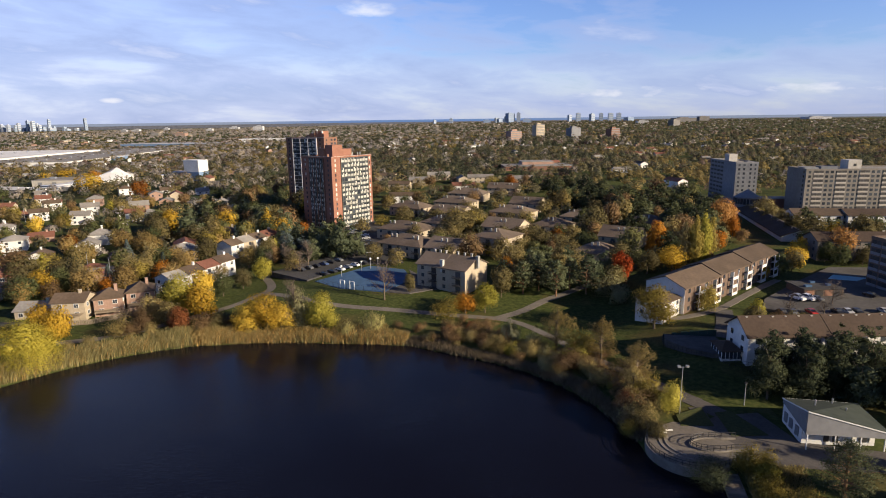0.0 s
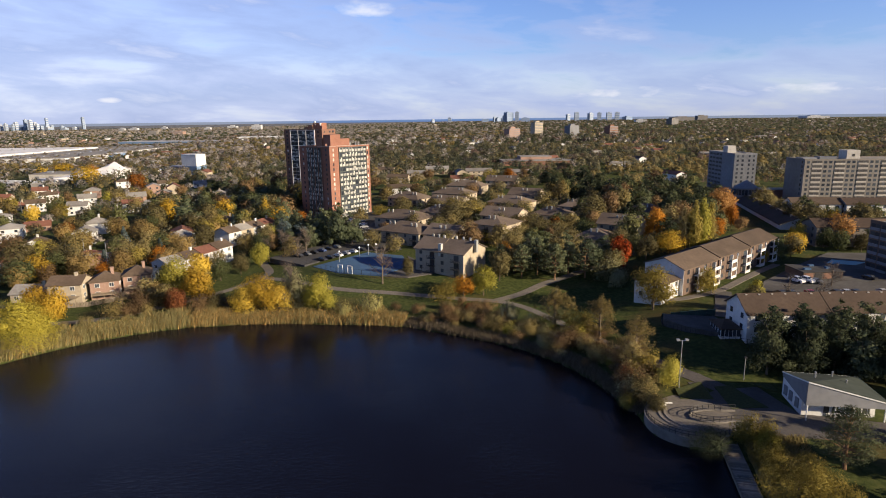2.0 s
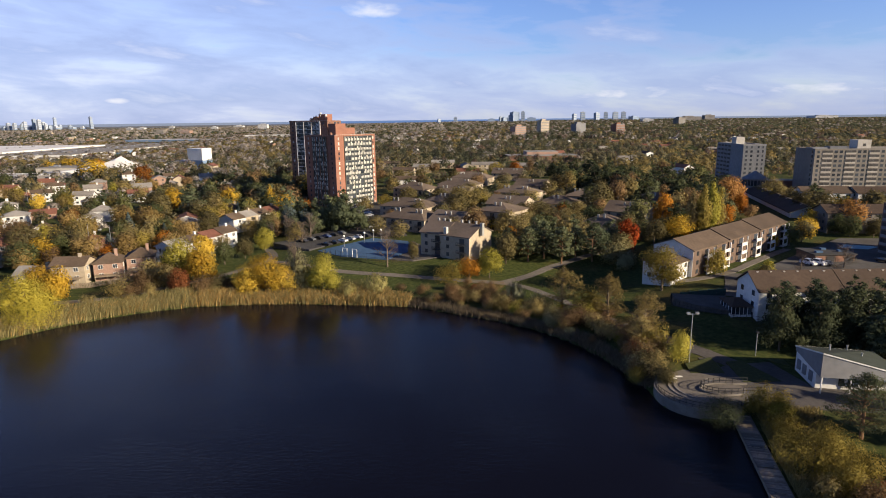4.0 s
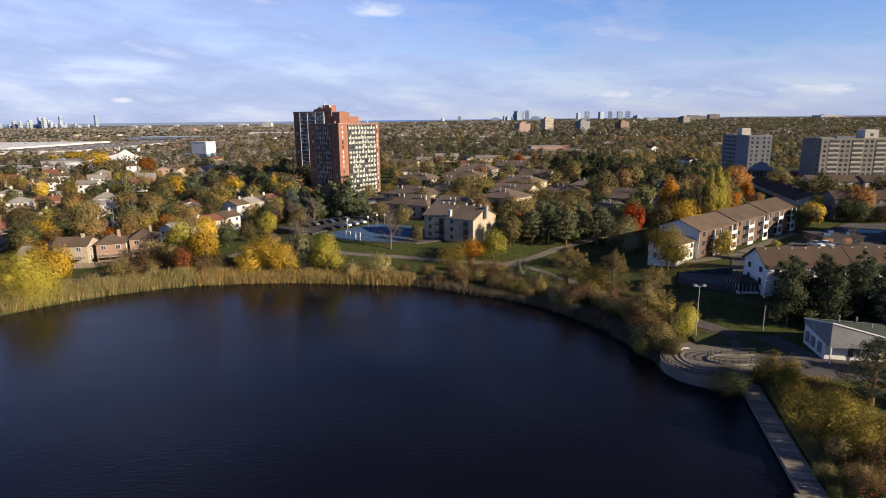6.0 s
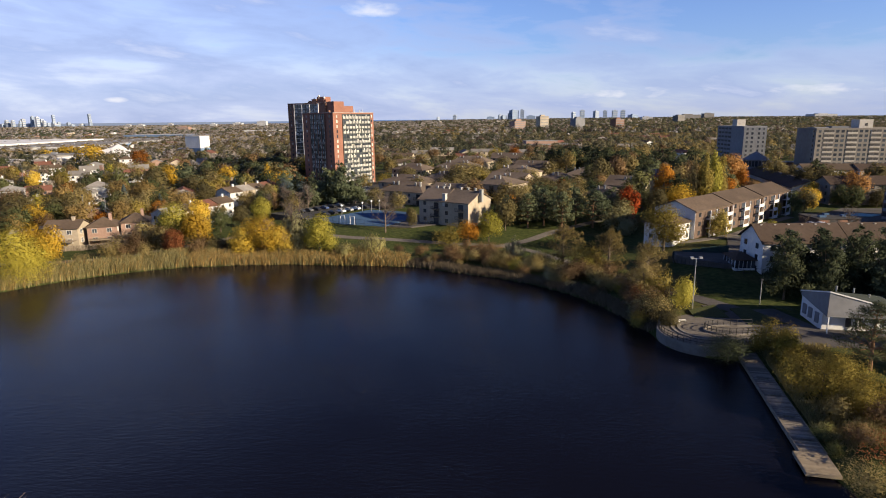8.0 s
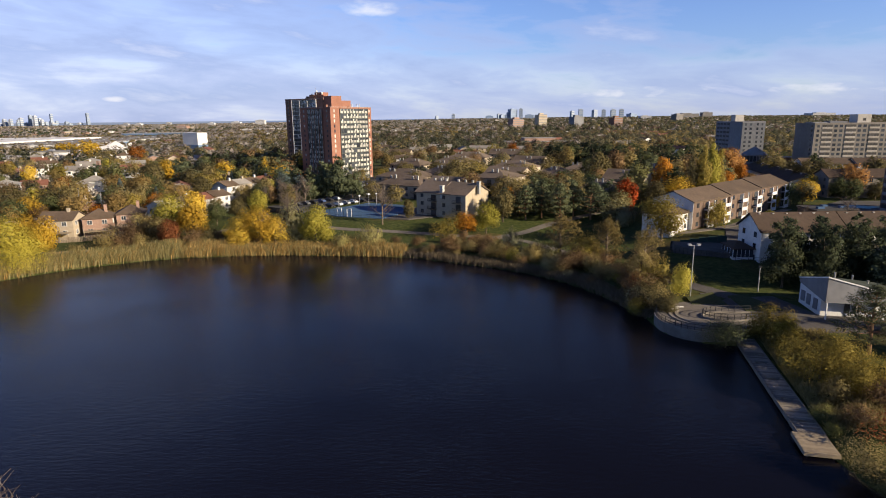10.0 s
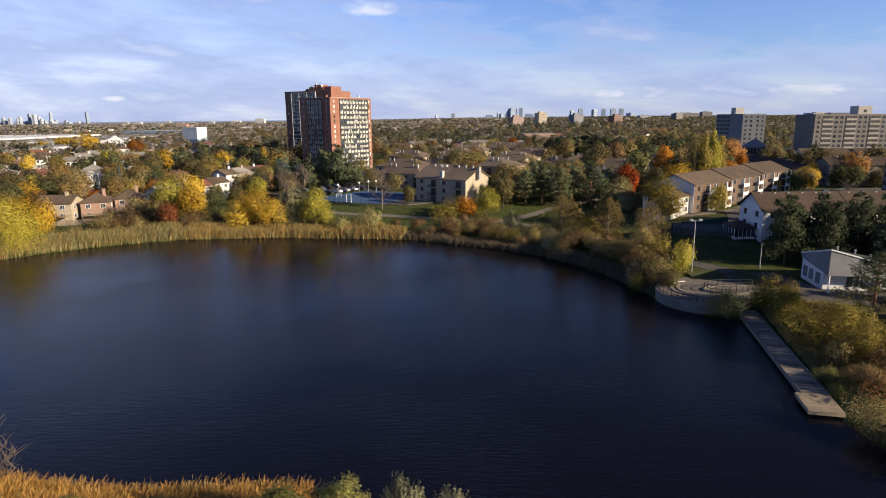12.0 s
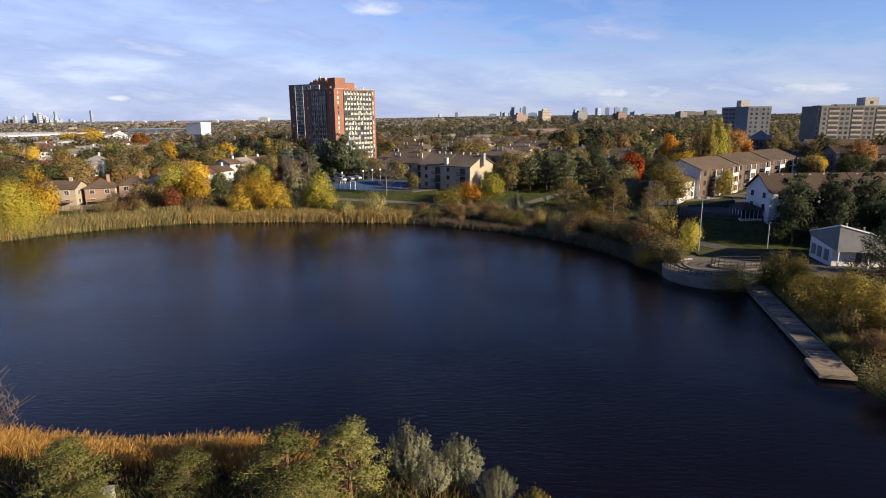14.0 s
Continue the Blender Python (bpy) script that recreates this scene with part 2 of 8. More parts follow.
MAT = {
    "olive": leaf("olive_leaves", [(0.105, 0.090, 0.042), (0.165, 0.140, 0.062), (0.240, 0.196, 0.084)], 0.7),
    "bronze": leaf("bronze_leaves", [(0.201, 0.140, 0.054), (0.309, 0.218, 0.083), (0.428, 0.306, 0.122)], 0.5),
    "goldolive": leaf("golden_olive_leaves", [(0.170, 0.135, 0.032), (0.275, 0.220, 0.052), (0.375, 0.300, 0.082)], 0.3),
    "willow": leaf("golden_willow_leaves", [(0.28, 0.235, 0.040), (0.45, 0.385, 0.062), (0.60, 0.52, 0.10)], 0.0),
    "amber": leaf("amber_maple_leaves", [(0.215, 0.110, 0.036), (0.325, 0.170, 0.056), (0.425, 0.240, 0.088)], 0.3),
    "pale": leaf("pale_yellow_green_leaves", [(0.225, 0.205, 0.080), (0.350, 0.320, 0.125), (0.470, 0.430, 0.185)], 0.0),
    "copper": leaf("copper_leaves", [(0.15, 0.055, 0.025), (0.25, 0.095, 0.038), (0.33, 0.14, 0.055)], 0.2),
    "green": leaf("green_leaves", [(0.066, 0.080, 0.036), (0.112, 0.125, 0.052), (0.175, 0.172, 0.070)]),
    "yellow": leaf("yellow_leaves", [(0.350, 0.221, 0.029), (0.525, 0.350, 0.044), (0.676, 0.490, 0.082)]),
    "lime": leaf("yellow_green_leaves", [(0.205, 0.189, 0.035), (0.335, 0.302, 0.054), (0.475, 0.421, 0.086)]),
    "orange": leaf("orange_leaves", [(0.22, 0.08, 0.015), (0.38, 0.15, 0.02), (0.48, 0.23, 0.03)]),
    "red": leaf("red_leaves", [(0.170, 0.025, 0.010), (0.306, 0.055, 0.015), (0.383, 0.102, 0.021)]),
    "rust": leaf("rust_leaves", [(0.125, 0.082, 0.044), (0.200, 0.132, 0.068), (0.285, 0.190, 0.095)]),
    "tan": leaf("tan_leaves", [(0.185, 0.143, 0.055), (0.290, 0.230, 0.092), (0.395, 0.322, 0.137)]),
    "silver": leaf("silver_green_leaves", [(0.185, 0.172, 0.083), (0.290, 0.271, 0.138), (0.422, 0.396, 0.220)]),
    "pine": leaf("pine_needles", [(0.062, 0.080, 0.050), (0.108, 0.128, 0.072), (0.160, 0.178, 0.094)]),
    # pine needles lightened and yellowed, with the sunlight put into the colour
    "pinelit": leaf("sunlit_pine_needles", [(0.134, 0.142, 0.047), (0.223, 0.228, 0.074), (0.321, 0.311, 0.105)]),
    "darkpine": leaf("dark_conifer_needles", [(0.030, 0.040, 0.024), (0.052, 0.064, 0.034), (0.085, 0.096, 0.048)]),
    "deeppine": leaf("deep_green_pine_needles", [(0.042, 0.056, 0.034), (0.074, 0.088, 0.048), (0.112, 0.126, 0.066)]),
    "sage": leaf("pale_sage_leaves", [(0.156, 0.160, 0.096), (0.242, 0.244, 0.150), (0.335, 0.332, 0.212)], 0.2),
    "sedge": material("grey_brown_sedge", [(0.085, 0.066, 0.042), (0.140, 0.110, 0.070), (0.200, 0.160, 0.105)], 0.25, 0.85, island=0.6, translucent=0.2),
    "taupe": material("taupe_shingles", [(0.118, 0.090, 0.070), (0.172, 0.134, 0.104)], 1.2, 0.9, 0.4, obj=0.5, stain=0.25),
    "spruce": leaf("blue_spruce_needles", [(0.057, 0.086, 0.086), (0.098, 0.132, 0.132), (0.149, 0.184, 0.172)]),
    "woods": leaf("autumn_woods", [(0.093, 0.091, 0.058), (0.142, 0.132, 0.082), (0.187, 0.169, 0.102), (0.238, 0.205, 0.125)], 0.0, 0.5),
    "woodsgreen": leaf("green_woods", [(0.055, 0.063, 0.044), (0.089, 0.095, 0.060), (0.131, 0.126, 0.076)], 0.0, 0.5),
    "woodsgold": leaf("golden_woods", [(0.174, 0.135, 0.058), (0.247, 0.195, 0.084), (0.319, 0.254, 0.109)], 0.0, 0.5),
    "woodsrust": leaf("rusty_woods", [(0.126, 0.093, 0.076), (0.170, 0.121, 0.095), (0.220, 0.162, 0.122)], 0.0, 0.5),
    # greyed and paled: far haze and western sunlight put into the leaf colour
    "woodsfar": leaf("hazed_pale_woods", [(0.290, 0.260, 0.231), (0.356, 0.320, 0.283), (0.425, 0.376, 0.332)], 0.0, 0.5),
    "bark": material("bark", [(0.10, 0.075, 0.055), (0.17, 0.135, 0.10)], 3, 0.9, 0.6),
    "twig": material("bare_twigs", [(0.078, 0.060, 0.048), (0.138, 0.111, 0.090)], 1, 0.9, island=0.5),
    "reed": material("dry_reeds", [(0.235, 0.142, 0.044), (0.415, 0.255, 0.082), (0.570, 0.375, 0.135)], 0.25, 0.8, island=0.6, translucent=0.25),
    "reedgold": material("golden_orange_reeds", [(0.275, 0.145, 0.034), (0.470, 0.262, 0.066), (0.620, 0.375, 0.110)], 0.25, 0.8, island=0.6, translucent=0.25),
    "reedg": material("green_reeds", [(0.152, 0.138, 0.057), (0.239, 0.210, 0.088), (0.336, 0.282, 0.127)], 0.25, 0.8, island=0.6, translucent=0.25),
    "brick": material("red_brick", [(0.225, 0.103, 0.071), (0.295, 0.143, 0.101)], 1.5, 0.85, 0.2, stain=0.15),
    "brickdark": material("brown_brick", [(0.16, 0.085, 0.06), (0.24, 0.13, 0.09)], 1.5, 0.85, 0.2, stain=0.15),
    "brownbrick": material("dark_brown_brick", [(0.10, 0.068, 0.052), (0.15, 0.105, 0.08)], 1.5, 0.85, 0.2, stain=0.15),
    "concrete": material("concrete", [(0.36, 0.34, 0.31), (0.47, 0.45, 0.41)], 0.8, 0.9, 0.15, stain=0.2),
    "beige": material("beige_precast", [(0.156, 0.143, 0.129), (0.205, 0.188, 0.167)], 0.6, 0.9, 0.1, stain=0.18),
    "slategrey": material("dark_grey_precast", [(0.111, 0.118, 0.134), (0.155, 0.163, 0.182)], 0.6, 0.9, 0.1, stain=0.15),
    "tanpanel": material("tan_balcony_panel", [(0.260, 0.240, 0.215), (0.345, 0.319, 0.280)], 0.5, 0.7, obj=0.4),
    "greyblue": material("grey_precast", [(0.16, 0.165, 0.178), (0.22, 0.225, 0.238)], 0.6, 0.9, 0.1, stain=0.15),
    "stucco": material("tan_stucco", [(0.36, 0.305, 0.23), (0.45, 0.385, 0.29)], 1.0, 0.9, 0.15, stain=0.18),
    "white": material("white_siding", [(0.54, 0.54, 0.53), (0.68, 0.68, 0.67)], 1.0, 0.7, 0.05, stain=0.12),
    "pinkbrick": material("pale_brick", [(0.27, 0.175, 0.135), (0.35, 0.235, 0.185)], 1.5, 0.85, 0.2, stain=0.15),
    "shingle": material("brown_shingles", [(0.086, 0.062, 0.044), (0.130, 0.094, 0.066)], 1.2, 0.9, 0.4, obj=0.5, stain=0.25),
    "shingledark": material("dark_brown_shingles", [(0.054, 0.036, 0.026), (0.081, 0.056, 0.041)], 1.2, 0.9, 0.4, obj=0.3, stain=0.2),
    "lotgrey": material("worn_pale_asphalt", [(0.077, 0.073, 0.070), (0.119, 0.112, 0.105)], 0.8, 0.9, 0.2, stain=0.35),
    "pinebark": material("orange_pine_bark", [(0.15, 0.085, 0.045), (0.23, 0.135, 0.075)], 3, 0.9, 0.6),
    "shinglegrey": material("grey_shingles", [(0.196, 0.182, 0.168), (0.294, 0.280, 0.259)], 1.2, 0.9, 0.4, obj=0.5, stain=0.25),
    "shinglered": material("red_shingles", [(0.16, 0.068, 0.048), (0.22, 0.10, 0.068)], 1.2, 0.9, 0.4, obj=0.4, stain=0.25),
    "greenroof": material("green_metal_roof", [(0.038, 0.048, 0.042), (0.058, 0.070, 0.062)], 0.6, 0.85, 0.1, stain=0.25, spec=0.15),
    "asphalt": material("asphalt", [(0.045, 0.045, 0.047), (0.075, 0.074, 0.074)], 0.8, 0.9, 0.2, stain=0.3),
    "path": material("gravel_path", [(0.129, 0.115, 0.100), (0.185, 0.165, 0.143)], 1.5, 0.95, 0.3, stain=0.2),
    "paving": material("paving", [(0.077, 0.070, 0.067), (0.116, 0.106, 0.099)], 1.5, 0.9, 0.25, stain=0.25),
    "stone": material("pale_concrete_wall", [(0.161, 0.147, 0.131), (0.230, 0.210, 0.186)], 1.2, 0.9, 0.3, stain=0.3),
    "greenscreen": material("green_mesh_screen", [(0.02, 0.045, 0.04), (0.03, 0.065, 0.056)], 1.0, 0.8, stain=0.2),
    "court": material("blue_court", [(0.04, 0.09, 0.18), (0.06, 0.125, 0.23)], 0.5, 0.8, 0.05, stain=0.2),
    "planks": material("weathered_planks", [(0.160, 0.140, 0.116), (0.232, 0.204, 0.168), (0.304, 0.268, 0.224)], 2, 0.85, 0.3, obj=0.9),
    "timber": material("new_timber", [(0.245, 0.197, 0.136), (0.313, 0.258, 0.184)], 2, 0.8, 0.2, obj=0.6),
    "glass": material("window_glass", [(0.025, 0.03, 0.04), (0.06, 0.07, 0.085)], 0.4, 0.12, 0, obj=1.0, spec=0.8),
    "blind": material("pale_window_blinds", [(0.30, 0.29, 0.26), (0.55, 0.53, 0.48)], 0.4, 0.6, 0, obj=1.2),
    "steel": material("galvanised_steel", [(0.30, 0.31, 0.32), (0.42, 0.43, 0.44)], 3, 0.45, 0, metal=0.6),
    "frame": material("dark_glazing_frame", [(0.045, 0.052, 0.048), (0.075, 0.085, 0.078)], 0.5, 0.5),
    # near-black, to carry the shade inside a balcony
    "recess_shade": material("balcony_recess_shade", [(0.022, 0.022, 0.024), (0.04, 0.04, 0.042)], 0.4, 0.6, 0, obj=0.8),
    "panel": material("white_balcony_panel", [(0.277, 0.281, 0.260), (0.420, 0.416, 0.382)], 0.5, 0.6, obj=0.7),
    "grass": material("lawn", [(0.03, 0.04, 0.012), (0.05, 0.06, 0.018), (0.075, 0.08, 0.025)], 2, 0.95, 0.4),
    "dark": material("dark_metal", [(0.02, 0.02, 0.022), (0.035, 0.035, 0.037)], 3, 0.5),
    "lampwhite": material("white_globe", [(0.8, 0.8, 0.78)], 1, 0.3),
    "pool": material("pool_cover", [(0.22, 0.42, 0.46), (0.28, 0.50, 0.54)], 0.5, 0.6),
    "tyre": material("tyre_rubber", [(0.015, 0.015, 0.015), (0.025, 0.025, 0.025)], 5, 0.85),
    "fence": material("timber_fence", [(0.20, 0.16, 0.12), (0.30, 0.25, 0.19)], 2, 0.9, 0.2, obj=0.6),
    "membrane": material("white_roof_membrane", [(0.60, 0.60, 0.60), (0.74, 0.74, 0.73)], 0.1, 0.8, 0, stain=0.15),
    "greyroof": material("gravel_roof", [(0.20, 0.19, 0.18), (0.29, 0.28, 0.26)], 0.3, 0.95, 0.1, stain=0.25),
    # skyline, skylinepale and skylineglass carry distance haze in their pale blue-grey colour
    "skyline": material("hazed_facade", [(0.213, 0.256, 0.323), (0.299, 0.348, 0.421)], 0.02, 0.6, 0, obj=0.8),
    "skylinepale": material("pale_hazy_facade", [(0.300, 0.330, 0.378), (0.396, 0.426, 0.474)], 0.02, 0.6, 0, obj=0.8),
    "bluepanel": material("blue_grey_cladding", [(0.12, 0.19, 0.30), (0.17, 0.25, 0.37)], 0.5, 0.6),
    "skylineglass": material("hazed_glass", [(0.143, 0.202, 0.308), (0.210, 0.278, 0.398)], 0.02, 0.4, 0, obj=0.8),
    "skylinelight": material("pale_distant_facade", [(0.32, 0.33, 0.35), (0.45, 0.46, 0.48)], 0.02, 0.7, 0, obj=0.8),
}


def paint(name, c):
    return material("paint_" + name, [c], 0.5, 0.28, spec=0.6)


PAINT = [paint("white", (0.75, 0.75, 0.75)), paint("silver", (0.38, 0.39, 0.40)), paint("black", (0.02, 0.02, 0.023)), paint("grey", (0.12, 0.125, 0.13)),
         paint("red", (0.42, 0.035, 0.03)), paint("blue", (0.05, 0.08, 0.18))]

# ---- mesh building ----


class Mesh:
    """Collects vertices and faces; done() makes the mesh."""

    def __init__(self):
        self.v, self.f = [], []

    def quad(self, *pts):
        n = len(self.v)
        self.v += [tuple(p) for p in pts]
        self.f.append(tuple(range(n, n + len(pts))))

    def box(self, x0, y0, z0, x1, y1, z1):
        n = len(self.v)
        self.v += [(x0, y0, z0), (x1, y0, z0), (x1, y1, z0), (x0, y1, z0), (x0, y0, z1), (x1, y0, z1), (x1, y1, z1), (x0, y1, z1)]
        self.f += [tuple(n + i for i in q) for q in ((3, 2, 1, 0), (4, 5, 6, 7), (0, 1, 5, 4), (1, 2, 6, 5), (2, 3, 7, 6), (3, 0, 4, 7))]
        return self

    def prism(self, poly, z0, z1):
        n, k = len(self.v), len(poly)
        self.v += [(x, y, z0) for x, y in poly] + [(x, y, z1) for x, y in poly]
        self.f.append(tuple(n + k - 1 - i for i in range(k)))
        self.f.append(tuple(n + k + i for i in range(k)))
        self.f += [(n + i, n + (i + 1) % k, n + k + (i + 1) % k, n + k + i) for i in range(k)]
        return self

    def tube(self, a, b, ra, rb, sides=6):
        a, b = Vector(a), Vector(b)
        q = (b - a).to_track_quat("Z", "Y")
        n = len(self.v)
        for p, r in ((a, ra), (b, rb)):
            for i in range(sides):
                t = 2 * math.pi * i / sides
                self.v.append(tuple(p + q @ Vector((r * math.cos(t), r * math.sin(t), 0))))
        self.f += [(n + i, n + (i + 1) % sides, n + sides + (i + 1) % sides, n + sides + i) for i in range(sides)]
        self.f.append(tuple(n + sides + i for i in range(sides)))
        return self

    def ball(self, c, r, rings=6, seg=10, sz=1.0):
        n = len(self.v)
        for i in range(rings + 1):
            t = math.pi * i / rings
            for j in range(seg):
                p = 2 * math.pi * j / seg
                self.v.append((c[0] + r * math.sin(t) * math.cos(p), c[1] + r * math.sin(t) * math.sin(p), c[2] + sz * r * math.cos(t)))
        for i in range(rings):
            for j in range(seg):
                self.f.append((n + i * seg + j, n + (i + 1) * seg + j, n + (i + 1) * seg + (j + 1) % seg, n + i * seg + (j + 1) % seg))
        return self

    def done(self, name, mat, smooth=False):
        me = bpy.data.meshes.new(name)
        me.from_pydata(self.v, [], self.f)
        me.materials.append(mat)
        if smooth:
            me.polygons.foreach_set("use_smooth", [True] * len(me.polygons))
        me.update()
        return me


def array_mesh(name, verts, mat, per=4, normals=None):
    """A mesh of loose quads (or triangles) from a numpy array of corners; normals: one for each piece, that of the crown there."""
    v = np.asarray(verts, dtype=np.float32).reshape(-1, 3)
    n = len(v) // per
    me = bpy.data.meshes.new(name)
    me.vertices.add(len(v))
    me.vertices.foreach_set("co", v.ravel())
    me.loops.add(len(v))
    me.loops.foreach_set("vertex_index", np.arange(len(v), dtype=np.int32))
    me.polygons.add(n)
    me.polygons.foreach_set("loop_start", np.arange(n, dtype=np.int32) * per)
    me.polygons.foreach_set("loop_total", np.full(n, per, dtype=np.int32))
    me.materials.append(mat)
    me.update(calc_edges=True)
    if normals is not None:
        nn = np.asarray(normals, dtype=np.float32).reshape(-1, 3)
        nn = nn / (np.linalg.norm(nn, axis=1, keepdims=True) + 1e-9)
        at = me.attributes.new("custom_normal", "FLOAT_VECTOR", "POINT")
        at.data.foreach_set("vector", np.repeat(nn, per, 0).ravel())
    return me


def part(name, me, parent=None, label="", at=None):
    if isinstance(me, tuple):
        me = me[0].done(name, me[1])
    ob = new(name, me)
    ob.parent = parent
    if at is not None:
        ob.matrix_local = at
    if label:
        tagged(ob, label)
    return ob


def thing(name, label, category, m=None, group=""):
    ob = new(name)
    ob.empty_display_size = 0.5
    if m is not None:
        ob.matrix_world = m
    return tagged(ob, label, category, group)


def structure(name, me, label, category):
    return tagged(new(name, me), label, category, "", "structure")


def smooth(a, b, x):
    t = np.clip((x - a) / (b - a), 0, 1)
    return t * t * (3 - 2 * t)


# ---- the land ----
POND = [(-112, 140), (-107.3, 146), (-100.8, 152.4), (-93, 158), (-84.4, 163), (-74.4, 166.6), (-61.6, 168.4), (-45, 168.8), (-28, 167.2), (-11, 165), (-7, 163),
        (2, 157.6), (12.8, 151.6), (21.2, 145.2), (29.5, 135.4), (35.0, 124.8), (37.4, 116), (38.9, 109.7), (39, 105), (40.6, 101.4), (44, 98.2), (48, 96),
        (52.2, 96), (52.4, 91.5), (46.0, 67.0), (43.4, 63.4), (44.6, 58), (46.2, 52), (49.5, 43), (44, 31), (30, 27), (14, 32), (5, 39.5), (-4, 45.5), (-12, 48.5), (-28, 48), (-45, 51),
        (-80, 62), (-110, 92), (-119, 120)]


def pond_distance(x, y):
    """Metres from the pond's edge, negative on the water."""
    x, y = np.asarray(x, float), np.asarray(y, float)
    best, inside = np.full(x.shape, 1e9), np.zeros(x.shape, bool)
    for (ax, ay), (bx, by) in zip(POND, POND[1:] + POND[:1]):
        dx, dy = bx - ax, by - ay
        t = np.clip(((x - ax) * dx + (y - ay) * dy) / (dx * dx + dy * dy), 0, 1)
        best = np.minimum(best, np.hypot(x - ax - t * dx, y - ay - t * dy))
        cross = ((ay > y) != (by > y)) & (x < dx * (y - ay) / (dy if dy else 1e-9) + ax)
        inside ^= cross
    return np.where(inside, -best, best)


def ground_z(x, y, d=None):
    x, y = np.asarray(x, float), np.asarray(y, float)
    if d is None:
        d = pond_distance(x, y)
    z = -1.6 + 2.0 * smooth(-3, 0.5, d) + 1.4 * smooth(0.5, 6, d)
    north = 2.6 * smooth(178, 212, y) * smooth(-80, -45, x)
    east = 3.6 * smooth(122, 150, y) * smooth(48, 75, x)
    west = 2.4 * smooth(205, 330, y)
    z = z + np.maximum(np.maximum(north, east), west)
    far = np.hypot(x, y)
    side = x / np.maximum(np.abs(y), 1.0)
    rise = np.interp(side, (-0.75, -0.45, -0.22, 0.0, 0.3, 0.75), (9.0, 10.0, 14.0, 27.0, 28.0, 19.0))
    hollow = 13.0 * smooth(0.26, 0.5, -side) * smooth(620, 1000, far) * (1 - smooth(2200, 3200, far)) * (y > 0)
    return z + 2.0 * smooth(300, 800, far) + rise * smooth(800, 5200, far) ** 1.3 + 5 * smooth(1500, 5000, x * 0.9 + y * 0.4) - hollow


def gz(x, y):
    return float(ground_z(np.array([x]), np.array([y]))[0])


def spread(a, b, step, lo, hi, grow=1.13):
    mid = list(np.arange(a, b + 0.01, step))
    up, s = [], step
    while (up[-1] if up else b) < hi:
        s *= grow
        up.append((up[-1] if up else b) + s)
    dn, s = [], step
    while (dn[-1] if dn else a) > lo:
        s *= grow
        dn.append((dn[-1] if dn else a) - s)
    return np.array(dn[::-1] + mid + up)


def build_ground():
    xs, ys = spread(-150, 150, 2.5, -4600, 4600), spread(20, 260, 2.5, -900, 4850)
    X, Y = np.meshgrid(xs, ys)
    Z = ground_z(X, Y)
    me = bpy.data.meshes.new("ground")
    nx, ny = len(xs), len(ys)
    idx = np.arange(nx * ny).reshape(ny, nx)
    q = np.stack([idx[:-1, :-1], idx[:-1, 1:], idx[1:, 1:], idx[1:, :-1]], -1).reshape(-1, 4)
    me.from_pydata(np.stack([X, Y, Z], -1).reshape(-1, 3).tolist(), [], q.tolist())
    me.polygons.foreach_set("use_smooth", [True] * len(me.polygons))
    m = bpy.data.materials.new("grass_and_soil")
    m.use_nodes = True
    nt = m.node_tree
    b = nt.nodes["Principled BSDF"]
    geo = nt.nodes.new("ShaderNodeNewGeometry")

    def noise_tex(s, d):
        n = nt.nodes.new("ShaderNodeTexNoise")
        n.inputs["Scale"].default_value, n.inputs["Detail"].default_value = s, d
        nt.links.new(geo.outputs["Position"], n.inputs["Vector"])
        return n.outputs[0]
    grass = ramp(nt, noise_tex(0.9, 6), [(0.3, (0.030, 0.042, 0.012)), (0.5, (0.050, 0.064, 0.018)), (0.7, (0.082, 0.088, 0.028))])
    litter = ramp(nt, noise_tex(2.5, 5), [(0.3, (0.06, 0.045, 0.02)), (0.7, (0.16, 0.105, 0.045))])
    col = mix_rgb(nt, ramp(nt, noise_tex(0.045, 4), [(0.55, 0.0), (0.68, 0.6)]), grass, litter)
    nt.links.new(col, b.inputs["Base Color"])
    b.inputs["Roughness"].default_value = 0.95
    b.inputs["Specular IOR Level"].default_value = 0.1
    bp = nt.nodes.new("ShaderNodeBump")
    bp.inputs["Strength"].default_value, bp.inputs["Distance"].default_value = 0.5, 0.15
    nt.links.new(noise_tex(4, 6), bp.inputs["Height"])
    nt.links.new(bp.outputs[0], b.inputs["Normal"])
    me.materials.append(m)
    structure("ground", me, "mown autumn grass and leaf litter reaching to the horizon", "ground")


